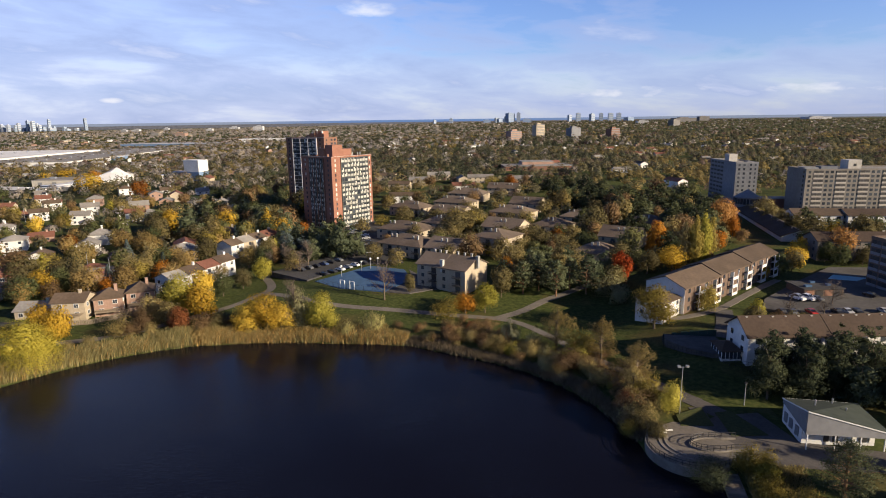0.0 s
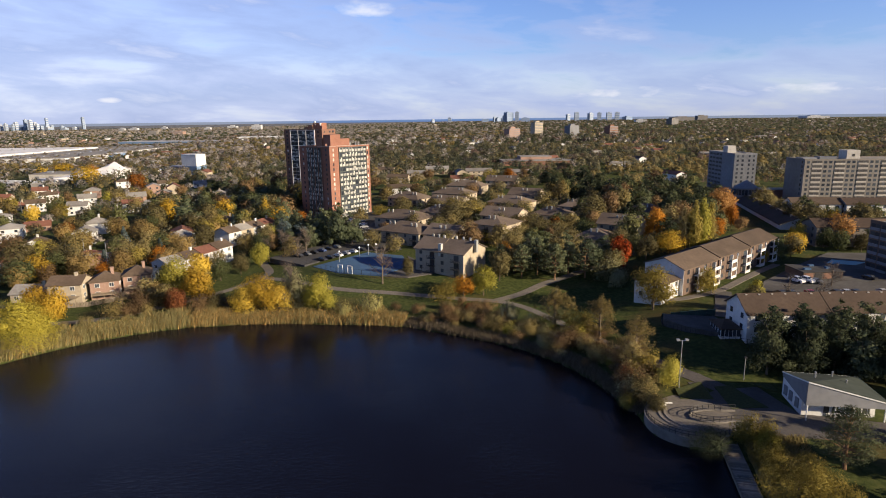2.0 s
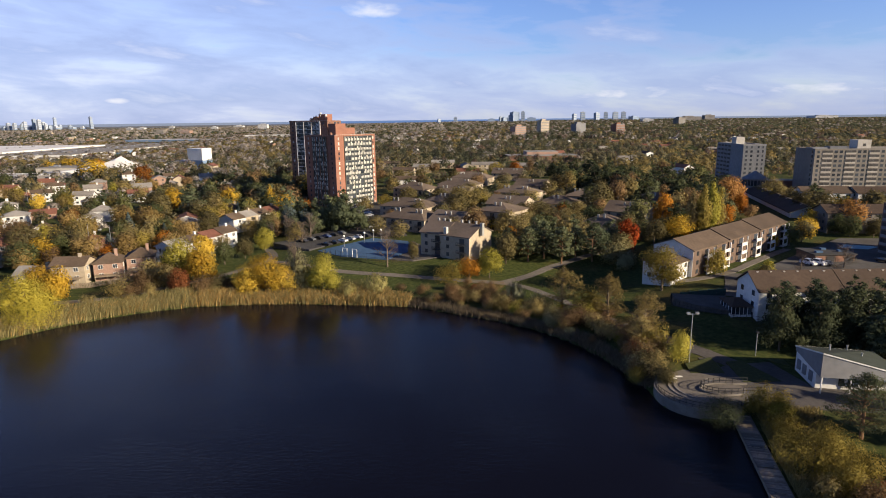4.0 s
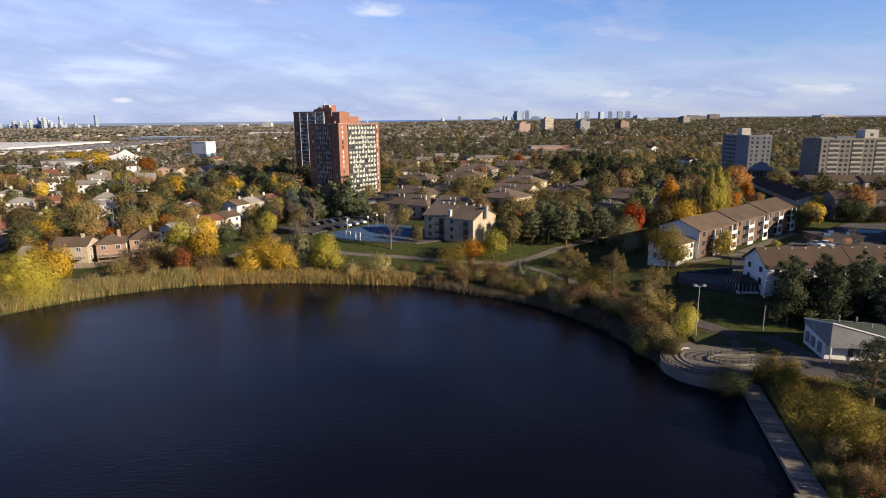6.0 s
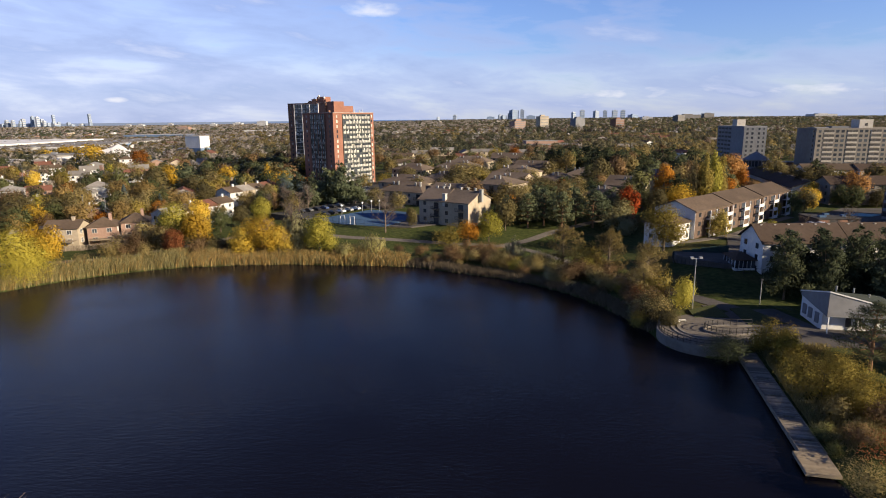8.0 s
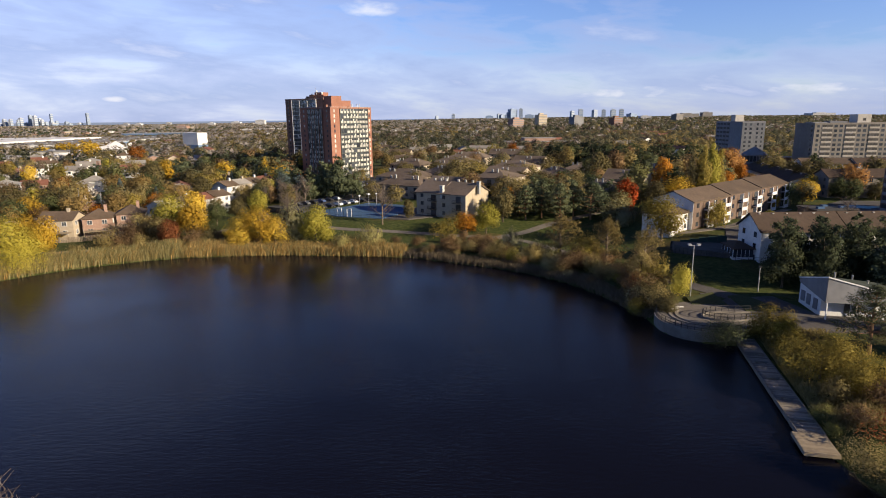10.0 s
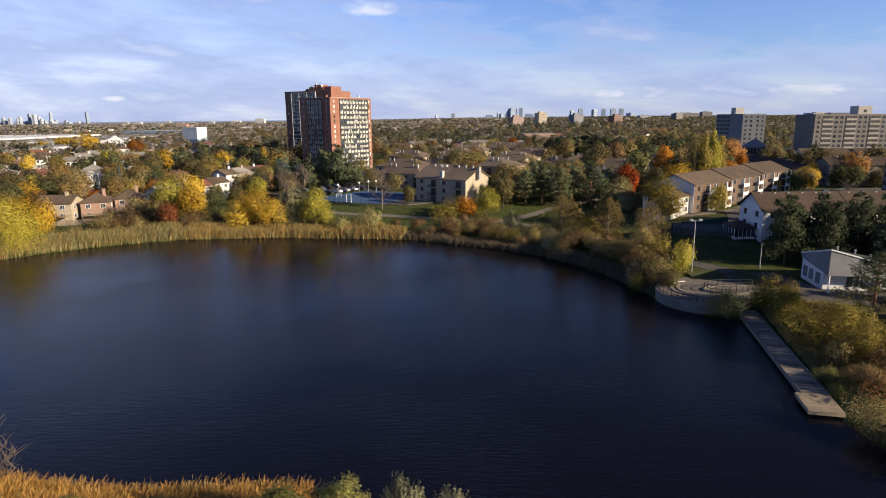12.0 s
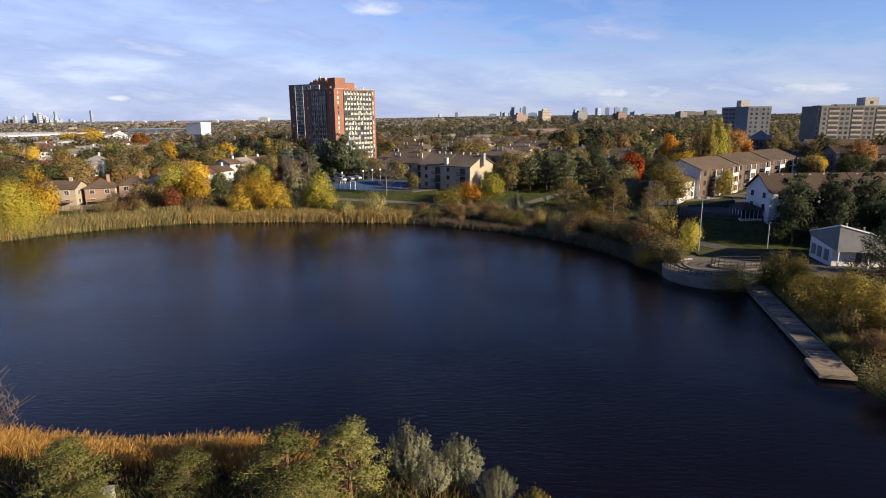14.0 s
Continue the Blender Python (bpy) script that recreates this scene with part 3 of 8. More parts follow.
def build_water():
    me = Mesh()
    me.v = [(-135, 18, 0), (70, 18, 0), (70, 185, 0), (-135, 185, 0)]
    me.f = [(0, 1, 2, 3)]
    m = bpy.data.materials.new("pond_water")
    m.use_nodes = True
    nt = m.node_tree
    b = nt.nodes["Principled BSDF"]
    b.inputs["Base Color"].default_value = (0.0044, 0.0043, 0.0082, 1)
    b.inputs["Roughness"].default_value = 0.15
    b.inputs["Specular IOR Level"].default_value = 0.235
    b.inputs["IOR"].default_value = 1.33
    geo = nt.nodes.new("ShaderNodeNewGeometry")
    mp = nt.nodes.new("ShaderNodeMapping")
    mp.inputs["Rotation"].default_value = (0, 0, radians(38))
    mp.inputs["Scale"].default_value = (0.55, 2.2, 1)
    nt.links.new(geo.outputs["Position"], mp.inputs["Vector"])
    n = nt.nodes.new("ShaderNodeTexNoise")
    n.inputs["Scale"].default_value, n.inputs["Detail"].default_value = 1.0, 5
    nt.links.new(mp.outputs[0], n.inputs["Vector"])
    gust = nt.nodes.new("ShaderNodeTexNoise")
    gust.inputs["Scale"].default_value, gust.inputs["Detail"].default_value = 0.03, 3
    nt.links.new(geo.outputs["Position"], gust.inputs["Vector"])
    bp = nt.nodes.new("ShaderNodeBump")
    bp.inputs["Distance"].default_value = 0.10
    nt.links.new(ramp(nt, gust.outputs[0], [(0.35, 0.2), (0.65, 0.75)]), bp.inputs["Strength"])
    n2 = nt.nodes.new("ShaderNodeTexNoise")
    n2.inputs["Scale"].default_value, n2.inputs["Detail"].default_value = 3.2, 4
    nt.links.new(mp.outputs[0], n2.inputs["Vector"])
    nt.links.new(math_node(nt, "ADD", n.outputs[0], math_node(nt, "MULTIPLY", n2.outputs[0], 0.5)), bp.inputs["Height"])
    nt.links.new(bp.outputs[0], b.inputs["Normal"])
    structure("water", me.done("water", m), "dark pond water with fine wind ripples", "pond")


build_ground()
build_water()


def ribbon(name, pts, width, mat, lift, label, category):
    """A path or road laid on the land along a line of points, with a low raised edge."""
    fine = []
    for i in range(len(pts) - 1):
        p0, p1, p2, p3 = (Vector(pts[max(0, min(len(pts) - 1, i + k))]) for k in (-1, 0, 1, 2))
        n = max(2, int((p2 - p1).length / 2))
        for j in range(n):
            t = j / n
            fine.append(0.5 * (2 * p1 + (p2 - p0) * t + (2 * p0 - 5 * p1 + 4 * p2 - p3) * t * t + (3 * p1 - p0 - 3 * p2 + p3) * t ** 3))
    fine.append(Vector(pts[-1]))
    m, last = Mesh(), None
    for i, p in enumerate(fine):
        d = (fine[min(i + 1, len(fine) - 1)] - fine[max(i - 1, 0)]).normalized()
        s = Vector((-d.y, d.x)) * width / 2
        row = []
        for k in (-1.04, -1, 0, 1, 1.04):
            q = p + s * k
            row.append((q.x, q.y, gz(q.x, q.y) + (lift if abs(k) < 1.02 else -0.3)))
        if last:
            for a in range(4):
                m.quad(last[a + 1], row[a + 1], row[a], last[a])
        last = row
    return structure(name, m.done(name, mat), label, category)


def slab(name, poly, mat, lift, label, category, z=None):
    """A flat paved area."""
    cx, cy = sum(p[0] for p in poly) / len(poly), sum(p[1] for p in poly) / len(poly)
    z = z if z is not None else max(gz(*p) for p in poly + [(cx, cy)]) + lift
    return structure(name, Mesh().prism(poly, z - 2.0, z).done(name, mat), label, category)

# ---- paths, roads, lots ----
ribbon("path_1", [(-130, 164), (-110, 167), (-98, 172), (-88, 182), (-76, 196), (-69, 207), (-65, 218), (-72, 236), (-78, 250)], 3.2, MAT["path"], 0.06, "pale gravel footpath through the grass", "path")
ribbon("path_2", [(-66, 212), (-52, 203), (-36, 195), (-16, 190.5), (3, 185.6), (17, 182.2), (23.4, 178), (27.3, 172.6), (32, 164), (38, 153), (43, 144), (50, 133), (57, 124)], 2.8, MAT["path"], 0.065, "gravel footpath behind the reeds and down to the terrace", "path")
ribbon("path_3", [(64, 221), (44, 203.6), (34.4, 196.4), (26, 188.5), (17, 182.6)], 3.0, MAT["path"], 0.07, "paved footpath up to the walk-up blocks", "path")
ribbon("path_4", [(46, 139), (52, 130), (57, 122), (62, 113), (66, 107)], 4.4, MAT["paving"], 0.075, "asphalt park drive", "path")
ribbon("path_6", [(68, 171.5), (73, 171.5), (86, 178.5), (99, 190.5), (112, 202.5), (122, 211)], 2.6, MAT["path"], 0.16, "pale concrete walk along the apartment row", "path")
ribbon("path_7", [(75, 154), (79, 160), (83, 168), (87, 178)], 5.0, MAT["lotgrey"], 0.12, "worn asphalt drive behind the terrace", "drive")
slab("yard_paved", [(59.8, 153), (63.3, 146.8), (68, 142.6), (73.5, 140.5), (74, 154.6), (61, 157)], MAT["lotgrey"], 0.06, "fenced paved yard beside the terrace", "yard")
ribbon("path_5", [(55, 121), (54, 114), (52, 107)], 3.0, MAT["paving"], 0.08, "asphalt walk to the terrace", "path")
slab("court", [(-49, 221.5), (-38, 211), (-21, 206), (-12, 222), (-16, 238), (-31, 245)], MAT["court"], 0.05, "blue painted sports court", "court", 4.55)
slab("pool_deck", [(-20.5, 206), (-12, 204), (5, 212), (3, 216), (-8, 216), (-9, 228), (-14, 238), (-11.6, 222)], MAT["paving"], 0.05, "shaded paved deck beside the court", "deck", 4.5)
slab("lot_1", [(-70, 236), (-52.5, 222.5), (-35, 247), (-17, 249.5), (-26, 304), (-50, 390), (-62, 388), (-56, 320), (-42, 290), (-52, 262)], MAT["asphalt"], 0.05, "asphalt car park with parked cars", "car park", 4.75)
slab("lot_2", [(98, 176), (112, 170), (190, 176), (190, 222), (150, 226), (126, 206), (104, 186)], MAT["lotgrey"], 0.0, "asphalt residents' car park", "car park", 6.2)
slab("plaza", [(50, 112), (58, 117), (67, 118), (69, 106), (90, 100), (88, 94), (60, 98), (50, 103)], MAT["paving"], 0.0, "asphalt forecourt of the pavilion", "forecourt", 2.02)

for k, poly in enumerate(([(49.3, 117.5), (56.0, 120.8), (55.3, 112.6), (48.6, 112.8)], [(58.0, 118.2), (61.5, 118.8), (64.4, 108.6), (57.0, 108.4)], [(66.2, 119.6), (70.6, 119.4), (70.2, 115.4)])):
    slab("lawn_%d" % (k + 1), poly, MAT["grass"], 0, "island of shaded lawn between the paths", "lawn", 2.13)

# ---- buildings ----
WINDOWS = {}


def window_mesh(w, h, mat, frame_mat=None, depth=0.08):
    key = ("g", round(w, 2), round(h, 2), mat.name)
    if key not in WINDOWS:
        WINDOWS[key] = Mesh().box(-w / 2, -depth, 0, w / 2, 0.02, h).done("pane", mat)
    return WINDOWS[key]


def frame_mesh(w, h, mat, t=0.09, depth=0.14):
    key = ("f", round(w, 2), round(h, 2), mat.name)
    if key not in WINDOWS:
        m = Mesh()
        m.box(-w / 2 - t, -depth, -t, w / 2 + t, 0, 0)
        m.box(-w / 2 - t, -depth, h, w / 2 + t, 0, h + t)
        m.box(-w / 2 - t, -depth, 0, -w / 2, 0, h)
        m.box(w / 2, -depth, 0, w / 2 + t, 0, h)
        m.box(-0.03, -depth, 0, 0.03, 0, h)
        WINDOWS[key] = m.done("window_frame", mat)
    return WINDOWS[key]


def face(parent_w, side, w, d):
    """The pose of a wall of a w x d block (front is -y), in which x runs along the wall and -y points outwards."""
    return {"front": pose(0, 0, 0), "right": pose(w, 0, 0, 0, 0, 90), "back": pose(w, d, 0, 0, 0, 180), "left": pose(0, d, 0, 0, 0, -90)}[side]


def add_window(th, m, x, z, w, h, mat, frame_mat=None):
    win = part("window", window_mesh(w, h, mat), th, at=m @ pose(x, 0, z))
    if frame_mat:
        part("window_frame", frame_mesh(w, h, frame_mat), win)
    return win


def gable_mesh(w, d, z, rise, over=0.5, along="x"):
    """A pitched roof with thickness over a w x d block."""
    m = Mesh()
    t = 0.22
    if along == "x":
        a, r, b = -over, d / 2, d + over
        k = rise / (d / 2)
        za, zr = z - over * k, z + rise
        for y0, z0, y1, z1 in ((a, za, r, zr), (b, za, r, zr)):
            p = [(-over, y0, z0), (w + over, y0, z0), (w + over, y1, z1), (-over, y1, z1)]
            if y0 > y1:
                p = p[::-1]
            q = [(x, y, zz + t) for x, y, zz in p]
            m.quad(*q)
            m.quad(*p[::-1])
            for i in range(4):
                j = (i + 1) % 4
                m.quad(p[i], p[j], q[j], q[i])
    return m


def hip_mesh(w, d, z, rise, over=0.5):
    m = Mesh()
    r = min(w, d) / 2
    x0, y0, x1, y1 = -over, -over, w + over, d + over
    if w >= d:
        a, b = (r, d / 2), (w - r, d / 2)
    else:
        a, b = (w / 2, r), (w / 2, d - r)
    zt = z + rise
    A, B = (a[0], a[1], zt), (b[0], b[1], zt)
    c = [(x0, y0, z), (x1, y0, z), (x1, y1, z), (x0, y1, z)]
    if w >= d:
        m.quad(c[0], c[1], B, A); m.quad(c[1], c[2], B); m.quad(c[2], c[3], A, B); m.quad(c[3], c[0], A)
    else:
        m.quad(c[0], c[1], A); m.quad(c[1], c[2], B, A); m.quad(c[2], c[3], B); m.quad(c[3], c[0], A, B)
    lo = [(x, y, zz - 0.2) for x, y, zz in c]
    for i in range(4):
        m.quad(lo[i], lo[(i + 1) % 4], c[(i + 1) % 4], c[i])
    m.quad(*lo[::-1])
    return m


def gable_wall(w, d, z0, z1, rise):
    """Walls of a block with gable ends at x = 0 and x = w."""
    m = Mesh()
    m.quad((0, 0, z0), (w, 0, z0), (w, 0, z1), (0, 0, z1))
    m.quad((w, d, z0), (0, d, z0), (0, d, z1), (w, d, z1))
    m.quad((0, d, z0), (0, 0, z0), (0, 0, z1), (0, d / 2, z1 + rise), (0, d, z1))
    m.quad((w, 0, z0), (w, d, z0), (w, d, z1), (w, d / 2, z1 + rise), (w, 0, z1))
    return m


TAKEN = []


def house(x, y, rot, w, d, storeys, wall, roof, rise=2.2, kind="gable", label="", chimney=True, deck=False, group="", windows=True, base=None, trim=None):
    """A detached house or row; its front wall (local -y) starts at the corner x, y."""
    z = (gz(x, y) if base is None else base) - 0.3
    th = thing("house", label, "house", pose(x, y, z, 0, 0, rot), group)
    h = 0.4 + 2.75 * storeys
    if kind == "gable":
        part("wall", (gable_wall(w, d, -1.5, h, rise), wall), th)
        part("roof", (gable_mesh(w, d, h, rise), roof), th)
    else:
        part("wall", (Mesh().box(0, 0, -1.5, w, d, h), wall), th)
        part("roof", (hip_mesh(w, d, h, rise), roof), th)
    if windows:
        near = y < 262
        for side, length in (("front", w), ("right" if x < 0 else "left", d)) + ((("left", d),) if near and x < 0 else ()):
            m = face(th, side, w, d)
            n = max(1, int(length // (3.4 if near else 4.6)))
            for s in range(storeys):
                for i in range(n):
                    add_window(th, m, (i + 0.5) * length / n, 1.2 + 2.75 * s, 1.3, 1.25, MAT["glass"], (trim or MAT["white"]) if near else None)
    if chimney:
        part("chimney", (Mesh().box(w * 0.7, d * 0.42, h, w * 0.7 + 0.9, d * 0.42 + 0.7, h + rise + 1.0).box(w * 0.7 - 0.08, d * 0.42 - 0.08, h + rise + 1.0, w * 0.7 + 0.98, d * 0.42 + 0.78, h + rise + 1.15), wall), th)
    if deck:
        m = Mesh().box(0.5, -3.2, 1.9, w - 0.5, -0.1, 2.05)
        for px in (0.7, w / 2, w - 0.8):
            m.box(px, -3.1, -1.2, px + 0.15, -2.95, 1.9)
            m.box(px, -3.1, 2.05, px + 0.1, -3.0, 3.0)
        m.box(0.5, -3.15, 2.9, w - 0.5, -3.05, 3.0)
        part("deck", (m, MAT["timber"]), th)
    c = pose(x, y, 0, 0, 0, rot) @ Vector((w / 2, d / 2, 0))
    TAKEN.append((c.x, c.y, max(w, d) * 0.6))
    return th


def tower(x, y, rot, w, d, floors, base, wall, label, cols_front, cols_left, floor_h=2.72, pent=None, cols_right=(), name="apartment_tower"):
    """A tall block: the corner x, y is shared by the front (local -y) and the left wall."""
    th = thing(name, label, "apartment building", pose(x, y, base, 0, 0, rot))
    h = floors * floor_h
    part("wall", (Mesh().box(0, 0, -3, w, d, h), wall), th)
    part("roof", (Mesh().box(0.4, 0.4, h, w - 0.4, d - 0.4, h + 0.12), MAT["greyroof"]), th)
    par = Mesh().box(-0.06, -0.06, h, w + 0.06, 0.35, h + 0.8).box(-0.06, d - 0.35, h, w + 0.06, d + 0.06, h + 0.8)
    par.box(-0.06, 0.35, h, 0.35, d - 0.35, h + 0.8).box(w - 0.35, 0.35, h, w + 0.06, d - 0.35, h + 0.8)
    part("parapet", (par, wall), th)
    for side, cols in (("front", cols_front), ("left", cols_left), ("right", cols_right)):
        m = face(th, side, w, d)
        for s in range(floors):
            for kind, cx, cw in cols:
                z = s * floor_h
                if kind == "bay":  # glazed bay between slab edges
                    add_window(th, m, cx, z + 0.75, cw, 1.75, MAT["glass"] if rng.random() < 0.45 else MAT["blind"])
                elif kind == "blindslot":
                    add_window(th, m, cx, z + 0.7, cw, 1.6, MAT["blind"] if rng.random() < 0.75 else MAT["glass"])
                elif kind == "slot":
                    add_window(th, m, cx, z + 0.9, cw, 1.3, MAT["glass"] if rng.random() < 0.7 else MAT["blind"])
                elif kind == "balc":  # shade of a recessed balcony painted on flat dark panes, behind a pale panel
                    add_window(th, m, cx - cw / 4 - 0.03, z + 1.0, cw / 2 - 0.16, 1.4, MAT["recess_shade"])
                    add_window(th, m, cx + cw / 4 + 0.03, z + 1.0, cw / 2 - 0.16, 1.4, MAT["recess_shade"])
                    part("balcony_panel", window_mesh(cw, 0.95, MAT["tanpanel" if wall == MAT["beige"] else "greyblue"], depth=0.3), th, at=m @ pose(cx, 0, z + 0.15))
                elif kind == "win":
                    add_window(th, m, cx, z + 0.9, cw, 1.45, MAT["glass"])
    for px, py, pw, pd, ph, pm in pent or []:
        part("penthouse", (Mesh().box(px, py, h, px + pw, py + pd, h + ph), pm), th)
    TAKEN.append((x + (w * math.cos(radians(rot)) - d * math.sin(radians(rot))) / 2, y + (w * math.sin(radians(rot)) + d * math.cos(radians(rot))) / 2, max(w, d) * 0.6))
    return th


rng = random.Random(5)


# brick towers
def glazed_zone(th, side, w, d, x0, x1, floors, floor_h, cols, slab_mat, pale, panel_w, panel_h, pier_mat, every=2):
    """A full-height glazed zone: dark frame, slab edges, and bays of dark panes over pale balcony panels."""
    m = face(th, side, w, d)
    part("glazing_frame", (Mesh().box(x0, -0.10, 0.3, x1, 0.05, floors * floor_h - 0.1), MAT["frame"]), th, at=m)
    for s in range(floors + 1):
        part("slab_edge", (Mesh().box(x0 - 0.02, -0.34, s * floor_h - 0.12, x1 + 0.02, -0.08, s * floor_h + 0.08), slab_mat), th, at=m)
    step = (x1 - x0) / cols
    for s in range(floors):
        for i in range(cols):
            cx = x0 + (i + 0.5) * step
            win = part("window", window_mesh(step * 0.84, floor_h - 0.5, MAT["glass"], depth=0.18), th, at=m @ pose(cx, 0, s * floor_h + 0.2))
            if rng.random() < pale:
                part("balcony_panel", window_mesh(panel_w * step, panel_h, MAT["panel"], depth=0.3), win, at=pose(step * rng.uniform(-0.03, 0.03), 0, 0.05))
                if rng.random() < 0.5:
                    part("blind", window_mesh(step * 0.3, floor_h - 0.6 - panel_h, MAT["blind"], depth=0.24), win, at=pose(step * rng.choice((-0.22, 0.22)), 0, panel_h + 0.06))
    for i in range(0, cols + 1, every):
        part("pier", (Mesh().box(x0 + i * step - 0.2, -0.46, 0, x0 + i * step + 0.2, -0.08, floors * floor_h), pier_mat), th, at=m)


tw = tower(-60.8, 332.5, 52, 31, 25.5, 15, 3.6, MAT["brick"], "red brick apartment tower with glazed balconies", [("blindslot", 2.7, 0.9), ("blindslot", 29.4, 0.8)],
           [("slot", 3.4, 0.9), ("slot", 22.6, 0.9)], 2.69, pent=[(6, 5.5, 7.5, 6, 7.0, MAT["brick"]), (13.5, 5.5, 7, 8, 4.6, MAT["brick"]), (5, 11.5, 7, 5, 5.0, MAT["brickdark"]), (0.8, 4.0, 1.3, 1.3, 2.2, MAT["brickdark"]), (24, 12, 3, 3, 1.6, MAT["concrete"])])
glazed_zone(tw, "front", 31, 25.5, 6.8, 28.0, 15, 2.69, 9, MAT["frame"], 0.94, 0.74, 1.25, MAT["frame"], 3)
glazed_zone(tw, "left", 31, 25.5, 6.6, 19.0, 15, 2.69, 8, MAT["frame"], 0.8, 0.5, 1.15, MAT["brickdark"])
part("parapet_cap", (Mesh().box(-0.15, -0.15, 41.15, 31.15, 0.45, 41.3), MAT["concrete"]), tw)
part("parapet_cap", (Mesh().box(-0.15, 0.45, 41.15, 0.45, 25.65, 41.3), MAT["concrete"]), tw)
for x, y in ((19, 3), (22.5, 2.5), (26, 4)):
    part("vent_pipe", (Mesh().tube((x, y, 40.3), (x, y, 42.6), 0.22, 0.22, 7).tube((x, y, 42.6), (x, y, 42.85), 0.34, 0.34, 7), MAT["steel"]), tw)
part("antenna", (Mesh().tube((29, 21, 40.4), (29, 21, 45.2), 0.07, 0.04, 5), MAT["steel"]), tw)
tb = tower(-83.5, 432, 64, 16, 34, 18, 3.9, MAT["brickdark"], "taller brown brick apartment tower with balcony grid", [("slot", 3, 1.0), ("win", 9, 2.2), ("win", 13, 2.2)],
           [("slot", 2.6, 1.0), ("slot", 30.5, 1.0)], 2.67)
glazed_zone(tb, "left", 16, 34, 5.8, 26.8, 18, 2.67, 6, MAT["white"], 0.45, 0.6, 1.0, MAT["white"])
part("end_pier", (Mesh().box(26.9, -0.5, 28.0, 27.7, 0.05, 48.4), MAT["membrane"]), tb, "white rendered pier", at=face(tb, "left", 16, 34))
part("parapet_cap", (Mesh().box(-0.15, 0.0, 48.85, 0.45, 34.15, 49.0), MAT["concrete"]), tb)
for x, y, w, d, h, mt in ((3, 14.5, 6, 3.5, 1.7, "brownbrick"), (3, 10.5, 8, 4.0, 3.6, "brickdark"), (4, 4.5, 8, 6.0, 5.2, "brick"), (3, 2.0, 5, 2.5, 3.2, "brick"), (11, 20, 3, 4, 1.4, "greyblue"), (5, 17.2, 2, 1.6, 2.6, "brickdark")):
    part("plant_room", (Mesh().box(x, y, 48.1, x + w, y + d, 48.1 + h), MAT[mt]), tb)
for x, y, z, q in ((3.4, 3.6, 52.0, 0.8), (3.2, 8.0, 53.4, 0.7), (3.6, 12.4, 51.6, 0.6)):
    part("dish", (Mesh().tube((x, y, z - 2.0), (x, y, z), 0.1, 0.1, 6).ball((x, y, z + q * 0.6), q, 7, 10), MAT["membrane"]), tb, "white rooftop dish")
for x, y, h in ((6, 6, 4.0), (8, 9, 3.2), (10, 14, 5.0)):
    part("antenna", (Mesh().tube((x, y, 50), (x, y, 52 + h), 0.08, 0.05, 5), MAT["steel"]), tb)
# grey slab towers
WG = lambda n, s, x0, w: [("win", x0 + i * s, w) for i in range(n)]
SLAB = [("win", 2.1, 1.3)]
for k in range(7):
    SLAB += [("balc", 7.0 + 12.9 * k, 5.6), ("win", 11.7 + 12.9 * k, 1.7), ("win", 14.6 + 12.9 * k, 1.7), ("win", 17.0 + 12.9 * k, 0.9)]
slab_b = tower(210.5, 347, -3, 98, 21, 10, 6.5, MAT["beige"], "beige precast concrete slab apartment building with balconies", SLAB, [("win", 18.5, 1.2)], 2.62, [(26, 5, 7.5, 8, 5.4, MAT["concrete"]), (2, 6, 8, 8, 1.2, MAT["greyblue"]), (12, 7, 10, 6, 1.7, MAT["slategrey"]), (66, 5, 12, 9, 3.0, MAT["beige"])], name="apartment_slab")
part("plant_window", (Mesh().box(29, 4.9, 34.5, 30.6, 5.02, 36.0).done("plant_window", MAT["dark"])), slab_b, at=pose(0, 0, -6.5))
slab_g = tower(193, 395, -2, 14.5, 41, 10, 6.0, MAT["greyblue"], "grey precast concrete apartment building with balconies", [("win", 2.2, 1.4), ("win", 5.4, 1.4), ("win", 9.6, 1.2), ("win", 12.6, 1.0)], [("balc", 3.6 + 5.4 * k, 4.2) for k in range(4)], 2.75, [(2.5, 17, 5.5, 7, 5.0, MAT["concrete"]), (8, 26, 5, 6, 1.2, MAT["greyblue"]), (9, 4, 4, 5, 0.9, MAT["greyblue"])], name="apartment_slab")
part("front_skin", (Mesh().box(0.1, -0.03, 0, 14.5, 0.0, 27.4).done("front_skin", MAT["slategrey"])), slab_g, "dark grey precast front")


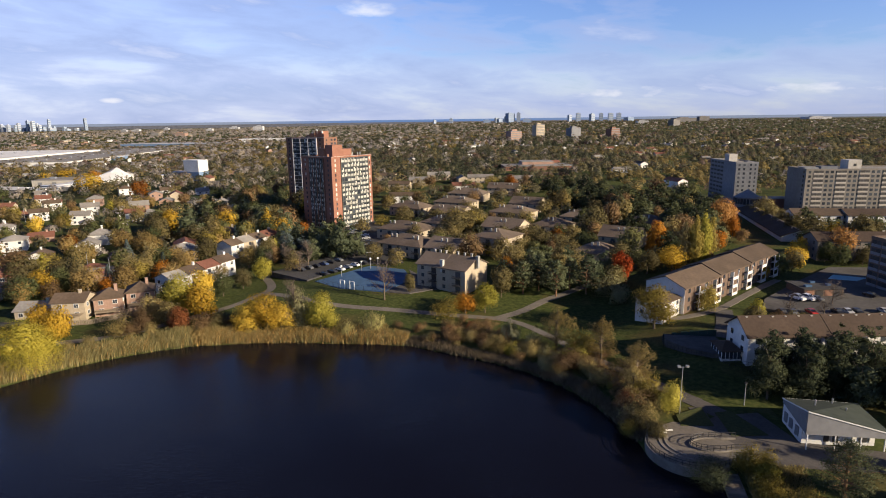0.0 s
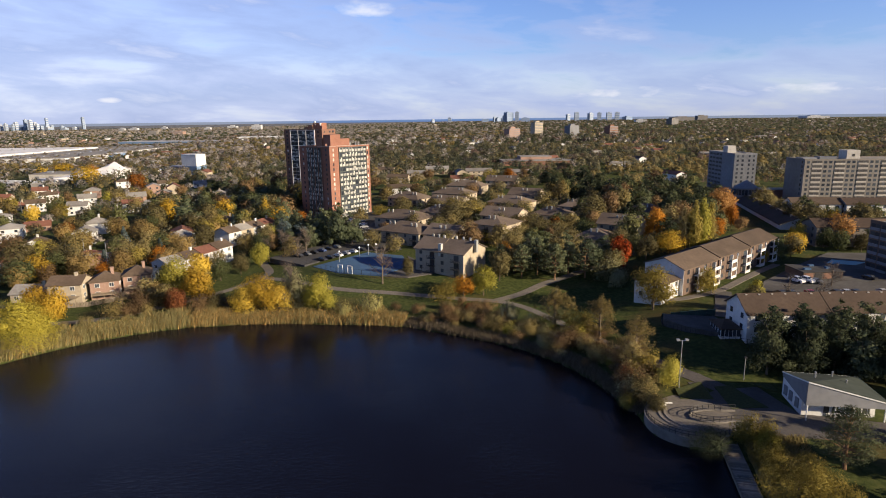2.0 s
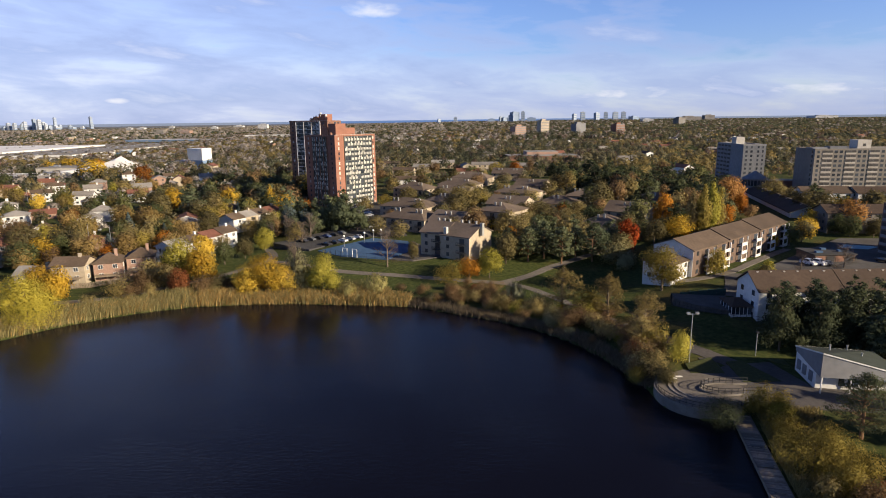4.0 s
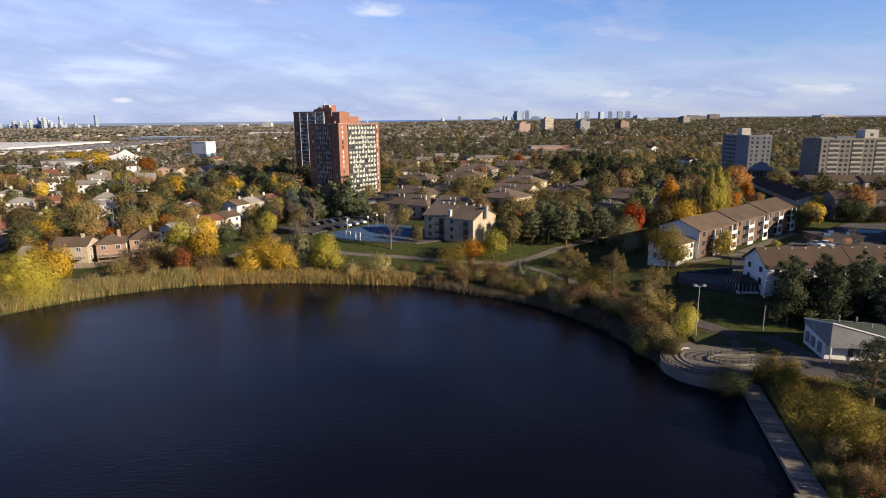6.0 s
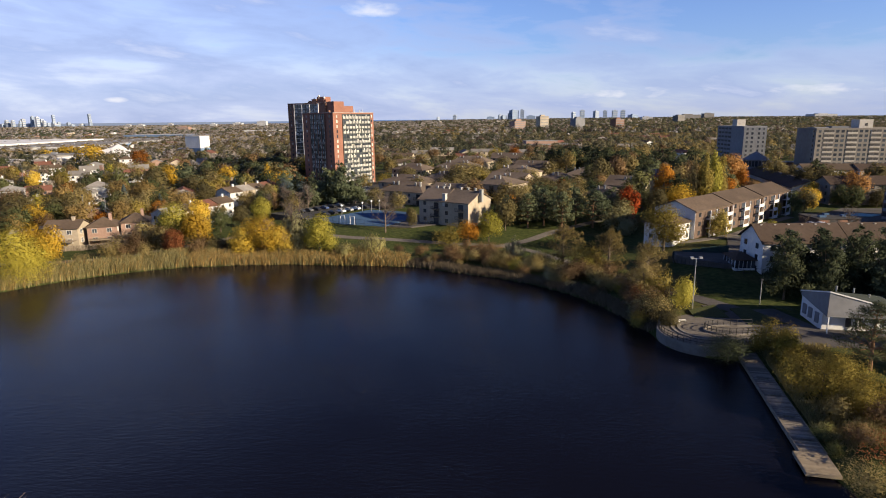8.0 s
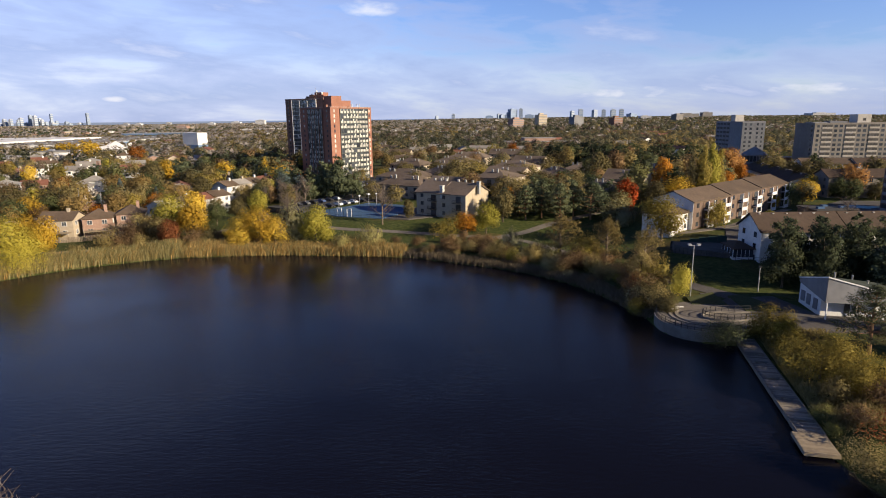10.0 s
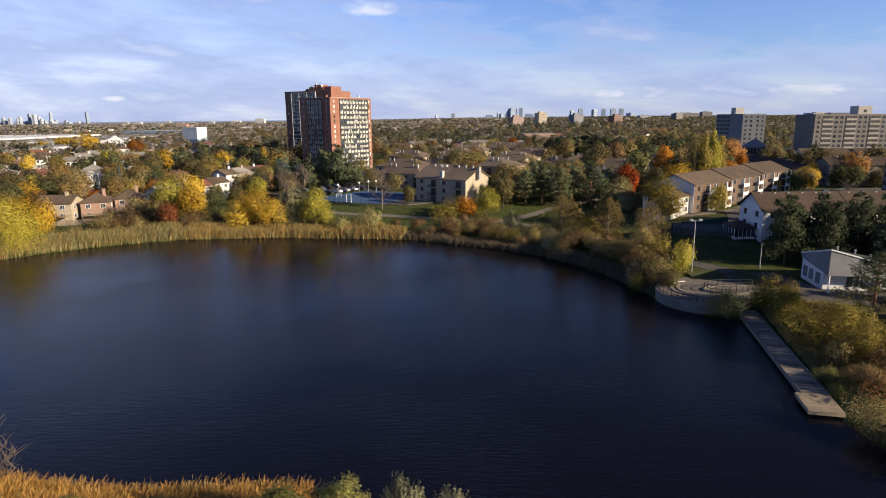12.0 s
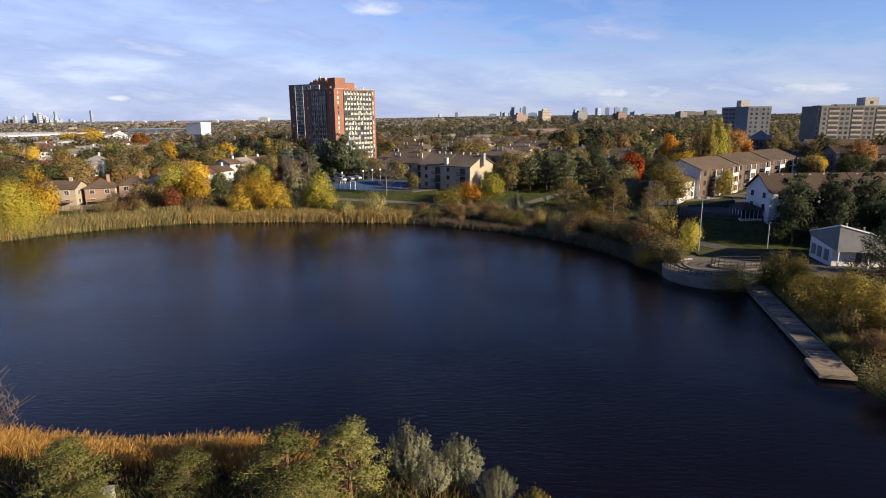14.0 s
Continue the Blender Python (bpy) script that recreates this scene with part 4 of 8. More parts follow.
def lowrise(x, y, rot, w, d, label, roof, wall, storeys=3, rise=2.6, chim=2, group="", base=None, kind="gable", balconies=True, bal=None, vents=0):
    """A three-storey walk-up block with balconies and pale chimneys."""
    z = (gz(x, y) if base is None else base) - 0.2
    th = thing("apartment_block", label, "apartment building", pose(x, y, z, 0, 0, rot), group)
    h = 0.3 + 2.75 * storeys
    if kind == "gable":
        part("wall", (gable_wall(w, d, -2, h, rise), wall), th)
        part("roof", (gable_mesh(w, d, h, rise, 0.6), roof), th)
    else:
        part("wall", (Mesh().box(0, 0, -2, w, d, h), wall), th)
        part("roof", (hip_mesh(w, d, h, rise, 0.6), roof), th)
    for side, length in (("front", w), ("left" if x > -5 else "right", d)):
        m = face(th, side, w, d)
        n = max(2, int(length // 4.5))
        for s in range(storeys):
            for i in range(n):
                cx = (i + 0.5) * length / n
                if balconies and side == "front" and i % (2 if bal else 3) == 1:
                    part("balcony", bal or bal_mesh, th, at=m @ pose(cx, 0, 0.15 + 2.75 * s))
                    add_window(th, m, cx, 0.25 + 2.75 * s, 2.0, 2.05, MAT["glass"])
                else:
                    add_window(th, m, cx, 1.1 + 2.75 * s, 1.2, 1.3, MAT["glass"])
    for i in range(vents):
        part("roof_vent", vent_mesh, th, at=pose(w * (i + 0.5) / vents, d * 0.46, h + rise * 0.92))
    for i in range(chim):
        cx = w * (i + 0.5) / chim
        for o in (-1.3, 1.3):
            part("chimney", chim_mesh, th, at=pose(cx + o, d * 0.3, h + rise * 0.5 + 0.1 * o))
    c = pose(x, y, 0, 0, 0, rot) @ Vector((w / 2, d / 2, 0))
    TAKEN.append((c.x, c.y, max(w, d) * 0.62))
    return th


bal_mesh = Mesh().box(-1.6, -1.5, -0.12, 1.6, 0, 0).box(-1.6, -1.5, 0.9, 1.6, -1.44, 1.0).box(-1.6, -1.5, 0, -1.54, -1.44, 0.9).box(1.54, -1.5, 0, 1.6, -1.44, 0.9)
for i in range(15):
    bal_mesh.box(-1.5 + i * 0.21, -1.49, 0, -1.46 + i * 0.21, -1.45, 0.9)
bal_white = Mesh().box(-1.9, -1.5, -0.14, 1.9, 0, 0.02).box(-1.9, -1.5, 0.02, 1.9, -1.42, 0.95).box(-1.95, -1.55, -0.14, -1.65, -1.3, 2.7).box(1.65, -1.55, -0.14, 1.95, -1.3, 2.7).done("balcony", MAT["white"])
bal_mesh = bal_mesh.done("balcony", MAT["dark"])
vent_mesh = Mesh().box(-0.2, -0.2, -0.3, 0.2, 0.2, 0.25).box(-0.27, -0.27, 0.25, 0.27, 0.27, 0.33).done("roof_vent", MAT["concrete"])
chim_mesh = Mesh().box(-0.32, -0.3, -1.5, 0.32, 0.3, 1.75).box(-0.39, -0.37, 1.75, 0.39, 0.37, 1.9).done("chimney", MAT["panel"])

CONDO = "tan stucco walk-up block with brown shingle roof"
for x, y, r, w, d, st in [(-9.6, 214.6, -35, 10, 13, 3), (-2.3, 208.9, -35, 12, 15, 3), (-30, 268, -33, 24, 17, 2), (-8, 256, -35, 15, 15, 2), (-34, 304, -30, 26, 17, 2), (-12, 322, -35, 18, 16, 2), (13, 266, -36, 17, 17, 3), (20, 306, -33, 20, 18, 2),
                      (-6, 402, -30, 26, 16, 2), (-34, 382, -35, 24, 16, 2), (-8, 358, -33, 22, 16, 2), (28, 356, -33, 24, 17, 2), (54, 244, -35, 16, 16, 2), (72, 272, -33, 18, 17, 2), (44, 390, -30, 20, 15, 2), (66, 334, -30, 22, 16, 2), (4, 446, -25, 28, 15, 2),
                      (36, 476, -20, 24, 13, 2), (94, 306, -30, 20, 16, 2), (46, 308, -33, 18, 16, 2)]:
    near = y < 220
    th = lowrise(x, y, r, w, d, CONDO, MAT["taupe"], MAT["stucco"], st, 3.7 if st == 2 else 3.2, group="walk-up blocks", chim=0 if near else 2 if w > 20 else 1, kind="hip" if (x + y) % 3 < 2 and y > 225 else "gable")
    if near:
        low = x < -5
        tip = pose(x, y, gz(x, y) - 0.2, 0, 0, r).inverted() @ (Vector((-0.3, 208.2, 14.0)) if low else Vector((12.3, 207.2, 15.4)))
        part("chimney_wall" if not low else "chimney", (Mesh().box(-0.7 if low else -0.5, -0.6, -3.0, 0.5, 0.6, 1.2).box(-0.8 if low else -0.6, -0.7, 1.2, 0.6, 0.7, 1.4), MAT["panel"]), th, "tall pale chimney", at=Matrix.Translation(tip))
        for k in range(3):
            part("chimney", chim_mesh, th, at=pose(w * (0.25 + 0.25 * k), d * 0.62, 0.3 + 2.75 * st + 2.2))
# long rows on the east side
for k in range(3):
    lowrise(73 + 17.6 * k, 174 + 15.2 * k, 40, 21.5, 13, "white and brown three-storey apartment row with brown roof", MAT["shingle"], MAT["brownbrick"], group="apartment row", chim=0, base=5.2 + 0.25 * k, bal=bal_white)
th = thing("end_wall", "white sided end wall of the apartment row", "wall", pose(73, 174, 5.0, 0, 0, 40))
part("siding", (Mesh().prism([(-0.12, 0), (-0.02, 0), (-0.02, 13), (-0.12, 13)], -1, 8.5), MAT["white"]), th)
g = Mesh()
g.quad((-0.12, 13, 8.5), (-0.12, 0, 8.5), (-0.12, 6.5, 11.0))
part("gable_siding", (g, MAT["white"]), th)
for k in range(4):
    lowrise(74.3 + 21.1 * k, 138.0 + 0.37 * k, 1, 19.7, 10.6, "long three-storey terrace with brown roof and white end wall", MAT["shingledark"], MAT["white"], group="terrace", chim=0, base=3.3, rise=3.4, vents=6)
lowrise(64.5, 168.5, 40, 11, 9, "low white entrance block with brown hip roof", MAT["shingle"], MAT["white"], 2, 1.9, 0, base=5.0, kind="hip", balconies=False)
lowrise(181, 304, -5, 24, 12, "white terrace with brown roof", MAT["shingle"], MAT["white"], group="far terraces", chim=0)
lowrise(206, 300, -5, 26, 12, "white terrace with dark brown roof", MAT["shingledark"], MAT["white"], group="far terraces", chim=0)
# beige instead of white, to put this front's shade into the wall colour
lowrise(153.7, 240, -5, 32, 12, "pale terrace with brown roof behind an orange tree", MAT["shingledark"], MAT["beige"], group="far terraces", chim=0)

# houses on the west bank
W_, R_, G_ = MAT["white"], MAT["shinglered"], MAT["shinglegrey"]
house(-126.5, 185, 8, 10, 9, 2, MAT["stucco"], MAT["shingle"], 2.0, "gable", "tan two-storey house with a timber deck", deck=True, base=2.6)
house(-141, 188, 4, 12, 9, 1, MAT["stucco"], G_, 2.0, "gable", "low tan house with grey roof")
house(-115.5, 189.5, 20, 8.5, 9, 2, MAT["pinkbrick"], MAT["shingle"], 2.6, "hip", "pale brick house with brown hip roof", group="twin houses", deck=True, base=2.3)
house(-107.7, 195.5, 22, 8.5, 9, 2, MAT["pinkbrick"], MAT["shingle"], 2.6, "hip", "pale brick house with brown hip roof", group="twin houses", deck=True, base=2.7)
for k in range(4):
    house(-100 + 3.35 * k, 213 + 7.5 * k, 66, 8.1, 8.5, 2, W_, (G_, MAT["shingle"], R_, MAT["shingle"])[k], 1.9, "gable", ("white attached house with pale grey roof", "white attached house with brown roof", "white attached house with red-brown roof", "white attached house with brown roof")[k], group="white attached houses", base=2.4 + 0.3 * k, chimney=k % 2 == 1)
for k in range(4):
    house(-96 + 3.35 * k, 266 + 7.5 * k, 66, 8.1, 9, 2, (W_, MAT["stucco"])[k % 2], (MAT["shingle"], G_, MAT["shingle"], R_)[k], 2.0, "gable", ("white", "tan")[k % 2] + " attached house with shingle roof", group="attached houses behind", base=4.0, chimney=True)

# ---- trees ----


def leaf_quads(points, normals, size, r, slim=0.75):
    """Four corners for each leaf clump."""
    n = len(points)
    a = r.normal(size=(n, 3))
    nn = normals / (np.linalg.norm(normals, axis=1, keepdims=True) + 1e-9) + 0.36 * r.normal(size=(n, 3)) + np.array((0, 0, 0.25))
    nn /= np.linalg.norm(nn, axis=1, keepdims=True) + 1e-9
    u = np.cross(nn, a)
    u /= np.linalg.norm(u, axis=1, keepdims=True) + 1e-9
    v = np.cross(nn, u)
    s = (size * r.uniform(0.55, 1.3, n))[:, None]
    k = slim * r.uniform(0.7, 1.3, n)[:, None]
    bend = nn * s * 0.25
    return np.stack([points - u * s - bend, points - v * s * k + bend, points + u * s - bend, points + v * s * k + bend], 1)


def leaf_tris(points, normals, size, r):
    """Three corners for each small leaf clump."""
    n = len(points)
    nn = normals / (np.linalg.norm(normals, axis=1, keepdims=True) + 1e-9) + 0.36 * r.normal(size=(n, 3)) + np.array((0, 0, 0.25))
    nn /= np.linalg.norm(nn, axis=1, keepdims=True) + 1e-9
    u = np.cross(nn, r.normal(size=(n, 3)))
    u /= np.linalg.norm(u, axis=1, keepdims=True) + 1e-9
    v = np.cross(nn, u)
    s = (size * r.uniform(0.55, 1.3, n))[:, None]
    return np.stack([points + u * s, points - 0.5 * u * s + 0.87 * v * s, points - 0.5 * u * s - 0.87 * v * s], 1)


def crown_points(lobes, count, r, shell=0.62):
    vol = np.array([l[3] * l[4] * l[5] for l in lobes]) ** 0.67
    pick = r.choice(len(lobes), count, p=vol / vol.sum())
    L = np.array(lobes)[pick]
    d = r.normal(size=(count, 3))
    d /= np.linalg.norm(d, axis=1, keepdims=True)
    rad = (shell + (1 - shell) * r.random(count) ** 0.6)[:, None]
    bumpy = 1 + 0.16 * np.sin(6 * d[:, :1] + 3 * pick[:, None]) * np.cos(5 * d[:, 2:] + pick[:, None]) + 0.10 * np.abs(r.normal(size=(count, 1)))
    return L[:, :3] + d * rad * L[:, 3:] * bumpy, d / L[:, 3:]


def crown_normals(p, nrm, r):
    """The way the crown's surface faces at each leaf clump."""
    mid = p.mean(0) * np.array((1, 1, 0.8))
    out = (p - mid) / (np.abs(p - mid).max(0) + 1e-6)
    out /= np.linalg.norm(out, axis=1, keepdims=True) + 1e-9
    near = nrm / (np.linalg.norm(nrm, axis=1, keepdims=True) + 1e-9)
    return near * 0.7 + out * 0.5 + 0.30 * r.normal(size=p.shape) + np.array((0, 0, 0.12))


def limbs(h, spread_, n, r, lean=0.0, base=0.16):
    m = Mesh()
    top = h * 0.72
    m.tube((0, 0, -0.4), (lean * 0.4, 0, top * 0.5), base * h / 8, base * 0.7 * h / 8, 7)
    m.tube((lean * 0.4, 0, top * 0.5), (lean, 0.1, top), base * 0.7 * h / 8, base * 0.25 * h / 8, 6)
    for i in range(n):
        t = 2 * math.pi * (i + r.random()) / n
        z = h * (0.28 + 0.35 * r.random())
        q = spread_ * (0.55 + 0.4 * r.random())
        m.tube((lean * 0.4, 0, z), (lean + q * math.cos(t), q * math.sin(t), z + h * 0.25), base * 0.4 * h / 8, base * 0.12 * h / 8, 5)
    return m


def broad_lobes(h, w, r, n=7):
    """A broad crown of several uneven lobes."""
    out = [(0, 0, h * 0.54, w * 0.38, w * 0.38, h * 0.42), (r.normal() * 0.5, r.normal() * 0.5, h * 0.78, w * 0.24, w * 0.24, h * 0.20)]
    for i in range(n + 3):
        t = 2 * math.pi * (i + 0.7 * r.random()) / (n + 3) * 2
        q = w * (0.20 + 0.11 * r.random())
        s = w * (0.14 + 0.10 * r.random())
        out.append((q * math.cos(t), q * math.sin(t), h * (0.22 + 0.52 * r.random()), s, s, s * 1.15))
    return out


VARIANTS = {}
SLIM = {"upright": 0.4, "airy": 0.6, "pads": 0.4, "pine": 0.5, "spruce": 0.5, "willow": 0.5}


def tree_variant(shape, matname, v, leaves, size):
    """Trunk and crown meshes of a tree about 10 m high and 8 m wide."""
    key = (shape, matname, v, leaves, round(size, 2))
    if key in VARIANTS:
        return VARIANTS[key]
    r = np.random.RandomState(abs(hash_of(key)) % 100000)
    mat = MAT[matname]
    fine = leaves <= 1600 and shape in ("broad", "bush", "pine", "poplar")
    if fine:
        leaves, size = 2 * leaves, size * 0.76
    if shape == "broad":
        lobes = broad_lobes(10, 8.4, r)
        p, nrm = crown_points(lobes, leaves, r)
        trunk = limbs(10, 3, 6, r)
    elif shape == "bush":
        lobes = [(r.normal() * 1.6, r.normal() * 1.6, 3.6 + r.normal() * 1.1, 2.8, 2.8, 3.4) for _ in range(6)]
        p, nrm = crown_points(lobes, leaves, r, 0.45)
        trunk = limbs(7, 2.5, 7, r, base=0.1)
    elif shape == "poplar":
        lobes = [(r.normal() * 0.4, r.normal() * 0.4, z, q, q, 2.0) for z, q in ((2.5, 1.5), (4.2, 1.9), (5.8, 1.8), (7.3, 1.5), (8.8, 0.9))]
        p, nrm = crown_points(lobes, leaves, r, 0.4)
        trunk = limbs(10, 1.2, 6, r)
    elif shape == "spruce":
        t = r.random(leaves) ** 0.75
        a = r.random(leaves) * 2 * math.pi
        tier = 0.72 + 0.28 * np.abs(np.sin(t * 30 + a * 0.5))
        q = (1 - t) * 3.0 * tier * (0.55 + 0.45 * r.random(leaves)) + 0.1
        p = np.stack([q * np.cos(a), q * np.sin(a), 0.7 + 9.3 * t - 0.25 * q], 1)
        nrm = np.stack([np.cos(a), np.sin(a), np.full(leaves, 0.6)], 1)
        trunk = limbs(10, 0.6, 3, r)
    elif shape == "pine":
        lobes = [(r.normal() * 0.9, r.normal() * 0.9, z, s, s, s * 0.6) for z, s in ((1.7, 2.5), (2.6, 2.7), (3.6, 2.6), (4.6, 2.5), (5.6, 2.2), (6.6, 1.9), (7.6, 1.5), (8.6, 1.1), (9.4, 0.7))]
        for _ in range(13):
            t, z = r.random() * 6.28, 1.4 + 6.4 * r.random()
            q = 3.3 * (1.12 - z / 10)
            lobes.append((q * math.cos(t), q * math.sin(t), z, 1.2, 1.2, 0.75))
        p, nrm = crown_points(lobes, leaves, r, 0.35)
        trunk = limbs(10, 2.4, 9, r)
    elif shape == "willow":
        lobes = broad_lobes(10, 8.6, r, 6)
        p, nrm = crown_points(lobes, leaves // 5, r, 0.7)
        k = leaves - leaves // 5
        s0, _ = crown_points(lobes, k // 12, r, 0.85)
        fall = np.linspace(0, 1, 12)
        hang = np.repeat(s0, 12, 0)
        hang[:, 2] -= np.tile(fall, len(s0)) * np.minimum(hang[:, 2] - 0.3, np.repeat(r.uniform(2.0, 5.5, len(s0)), 12))
        hang[:, :2] += r.normal(size=(len(hang), 2)) * 0.2
        p = np.concatenate([p, hang])
        nrm = np.concatenate([nrm, np.stack([hang[:, 0], hang[:, 1], 0 * hang[:, 0]], 1) * 0.3])
        trunk = limbs(10, 3, 6, r)
    elif shape == "upright":
        # feathery stems fanning up from the foot
        n = 110
        a, q = r.random(n) * 6.283, 3.9 * r.random(n) ** 0.6
        top = np.stack([q * np.cos(a), q * np.sin(a), 7.4 - 0.95 * q + r.normal(size=n) * 0.55], 1)
        foot = top * np.array((0.22, 0.22, 0))
        k = leaves // n
        t = (0.10 + 0.90 * r.random((n, k)) ** 0.8)[:, :, None]
        p = foot[:, None] * (1 - t) + top[:, None] * t + r.normal(size=(n, k, 3)) * 0.26 * (1.15 - t * 0.8)
        p[:, :, :2] += (top - foot)[:, None, :2] * 0.16 * np.sin(t * 3.14)
        p = p.reshape(-1, 3)
        nrm = p * np.array((1, 1, 0.35))
        trunk = Mesh()
        for i in range(0, n, 3):
            trunk.tube(tuple(foot[i]), tuple(top[i] * 0.9), 0.07, 0.02, 4)
    elif shape == "airy":
        # a leading stem with rising boughs, leafy in loose tufts with sky between
        trunk = Mesh().tube((0, 0, -0.4), (0.15, 0.1, 5), 0.22, 0.14, 7).tube((0.15, 0.1, 5), (0.0, 0.0, 9.6), 0.14, 0.03, 6)
        lobes = [(0, 0, 9.5, 0.45, 0.45, 0.8)]
        for i in range(46):
            z = 1.2 + 7.6 * (i + r.random()) / 46
            q = 2.5 * max(0.18, 1 - ((z - 3.2) / 6.8) ** 2) * r.uniform(0.6, 1.15)
            a = i * 2.4 + r.normal() * 0.3
            e = Vector((q * math.cos(a), q * math.sin(a), z + q * r.uniform(0.35, 0.8)))
            trunk.tube((0.08, 0.05, z), e, 0.06, 0.02, 4)
            for f in (0.45, 0.75, 1.0):
                t = r.uniform(0.36, 0.62)
                lobes.append((e.x * f + 0.16 * r.normal(), e.y * f + 0.16 * r.normal(), z + (e.z - z) * f + 0.15 * r.normal(), t, t, t * 1.25))
        p, nrm = crown_points(lobes, leaves, r, 0.25)
    elif shape == "pads":
        # whorls of boughs ending in needle pads, open between
        trunk = Mesh().tube((0, 0, -0.4), (0.1, 0.05, 5), 0.24, 0.16, 8).tube((0.1, 0.05, 5), (0.0, 0.1, 9.4), 0.16, 0.05, 6)
        lobes = [(0, 0, 9.3, 0.8, 0.8, 0.7)]
        for z, m_, q in ((2.0, 7, 3.2), (3.3, 8, 3.3), (4.6, 8, 3.0), (5.8, 7, 2.6), (6.9, 6, 2.0), (7.9, 5, 1.4), (8.7, 4, 0.8)):
            for i in range(m_):
                a = 6.283 * (i + 0.8 * r.random()) / m_
                l = q * r.uniform(0.7, 1.1)
                e = (l * math.cos(a), l * math.sin(a), z + 0.25 * l + 0.3 * r.normal())
                trunk.tube((0.05, 0.05, z - 0.2), e, 0.075, 0.03, 5)
                for f in (1.0, 0.62):
                    s = r.uniform(0.65, 1.0)
                    lobes.append((e[0] * f + 0.3 * r.normal(), e[1] * f + 0.3 * r.normal(), z + 0.25 * l * f + 0.2, s, s, s * 0.62))
        p, nrm = crown_points(lobes, leaves, r, 0.2)
    if shape not in ("spruce", "upright", "pads", "airy"):
        inner, inn = crown_points([(a, b, c, d * 0.62, e * 0.62, f * 0.62) for a, b, c, d, e, f in lobes], leaves // 9, r, 0.3)
        fill = leaf_tris(inner, inn, size * 2.1, r) if fine else leaf_quads(inner, inn, size * 2.1, r)
    else:
        fill = np.zeros((0, 4, 3))
    keep = p[:, 2] > (0.05 if shape == "bush" else 0.25)
    p, nrm = p[keep], nrm[:len(keep)][keep]
    crown = array_mesh("crown", np.concatenate([leaf_tris(p, nrm, size, r) if fine else leaf_quads(p, nrm, size, r, SLIM.get(shape, 0.75)), fill]), mat, 3 if fine else 4, normals=np.concatenate([crown_normals(p, nrm, r), crown_normals(inner, inn, r) if len(fill) else np.zeros((0, 3))]))
    VARIANTS[key] = (trunk.done("trunk", MAT["pinebark" if shape == "pads" else "bark"]), crown)
    return VARIANTS[key]


def hash_of(key):
    n = 7
    for c in repr(key):
        n = (n * 31 + ord(c)) % 1000003
    return n


def bare_variant(v):
    key = ("bare", v)
    if key in VARIANTS:
        return VARIANTS[key]
    r = np.random.RandomState(900 + v)
    trunk, twigs = Mesh(), Mesh()
    trunk.tube((0, 0, -0.4), (0.1, 0, 5.5), 0.2, 0.1, 7).tube((0.1, 0, 5.5), (0.0, 0.1, 9.5), 0.1, 0.03, 5)
    for i in range(26):
        t, z = r.random() * 6.28, 1.5 + 6.5 * r.random()
        q = 2.6 * (1.2 - z / 10)
        e = Vector((q * math.cos(t), q * math.sin(t), z + 1.8 + r.random()))
        twigs.tube((0, 0, z), e, 0.06, 0.02, 4)
        for j in range(9):
            s = Vector((0, 0, z)).lerp(e, 0.3 + 0.7 * r.random())
            f = s + Vector((r.normal() * 0.7, r.normal() * 0.7, 0.5 + r.random()))
            twigs.tube(s, f, 0.03, 0.012, 3)
    VARIANTS[key] = (trunk.done("trunk", MAT["bark"]), twigs.done("twigs", MAT["twig"]))
    return VARIANTS[key]


KIND = {
    "bronze": "bronze-brown autumn broadleaf tree",
    "amber": "amber autumn maple tree", "pale": "pale yellow-green willow tree",
    "olive": "olive-green broadleaf tree thinning in autumn", "green": "leafy green broadleaf tree", "yellow": "golden yellow autumn broadleaf tree", "lime": "yellow-green autumn broadleaf tree",
    "orange": "orange autumn maple tree", "red": "bright red autumn maple tree", "willow": "golden weeping willow at the water's edge", "goldolive": "golden olive willow tree beside the boardwalk", "copper": "copper-red autumn broadleaf tree", "rust": "rust-brown autumn broadleaf tree", "tan": "tan half-bare tree by the water", "silver": "silvery grey-green willow shrub",
    "pine": "dark green bushy pine tree", "deeppine": "tall deep green pine in a close row", "sage": "pale sage-green willow tree", "darkpine": "dark conifer in a shady wood", "pinelit": "sunlit young pine on the near bank", "spruce": "blue-grey conical spruce tree"}
tree_rng = random.Random(11)


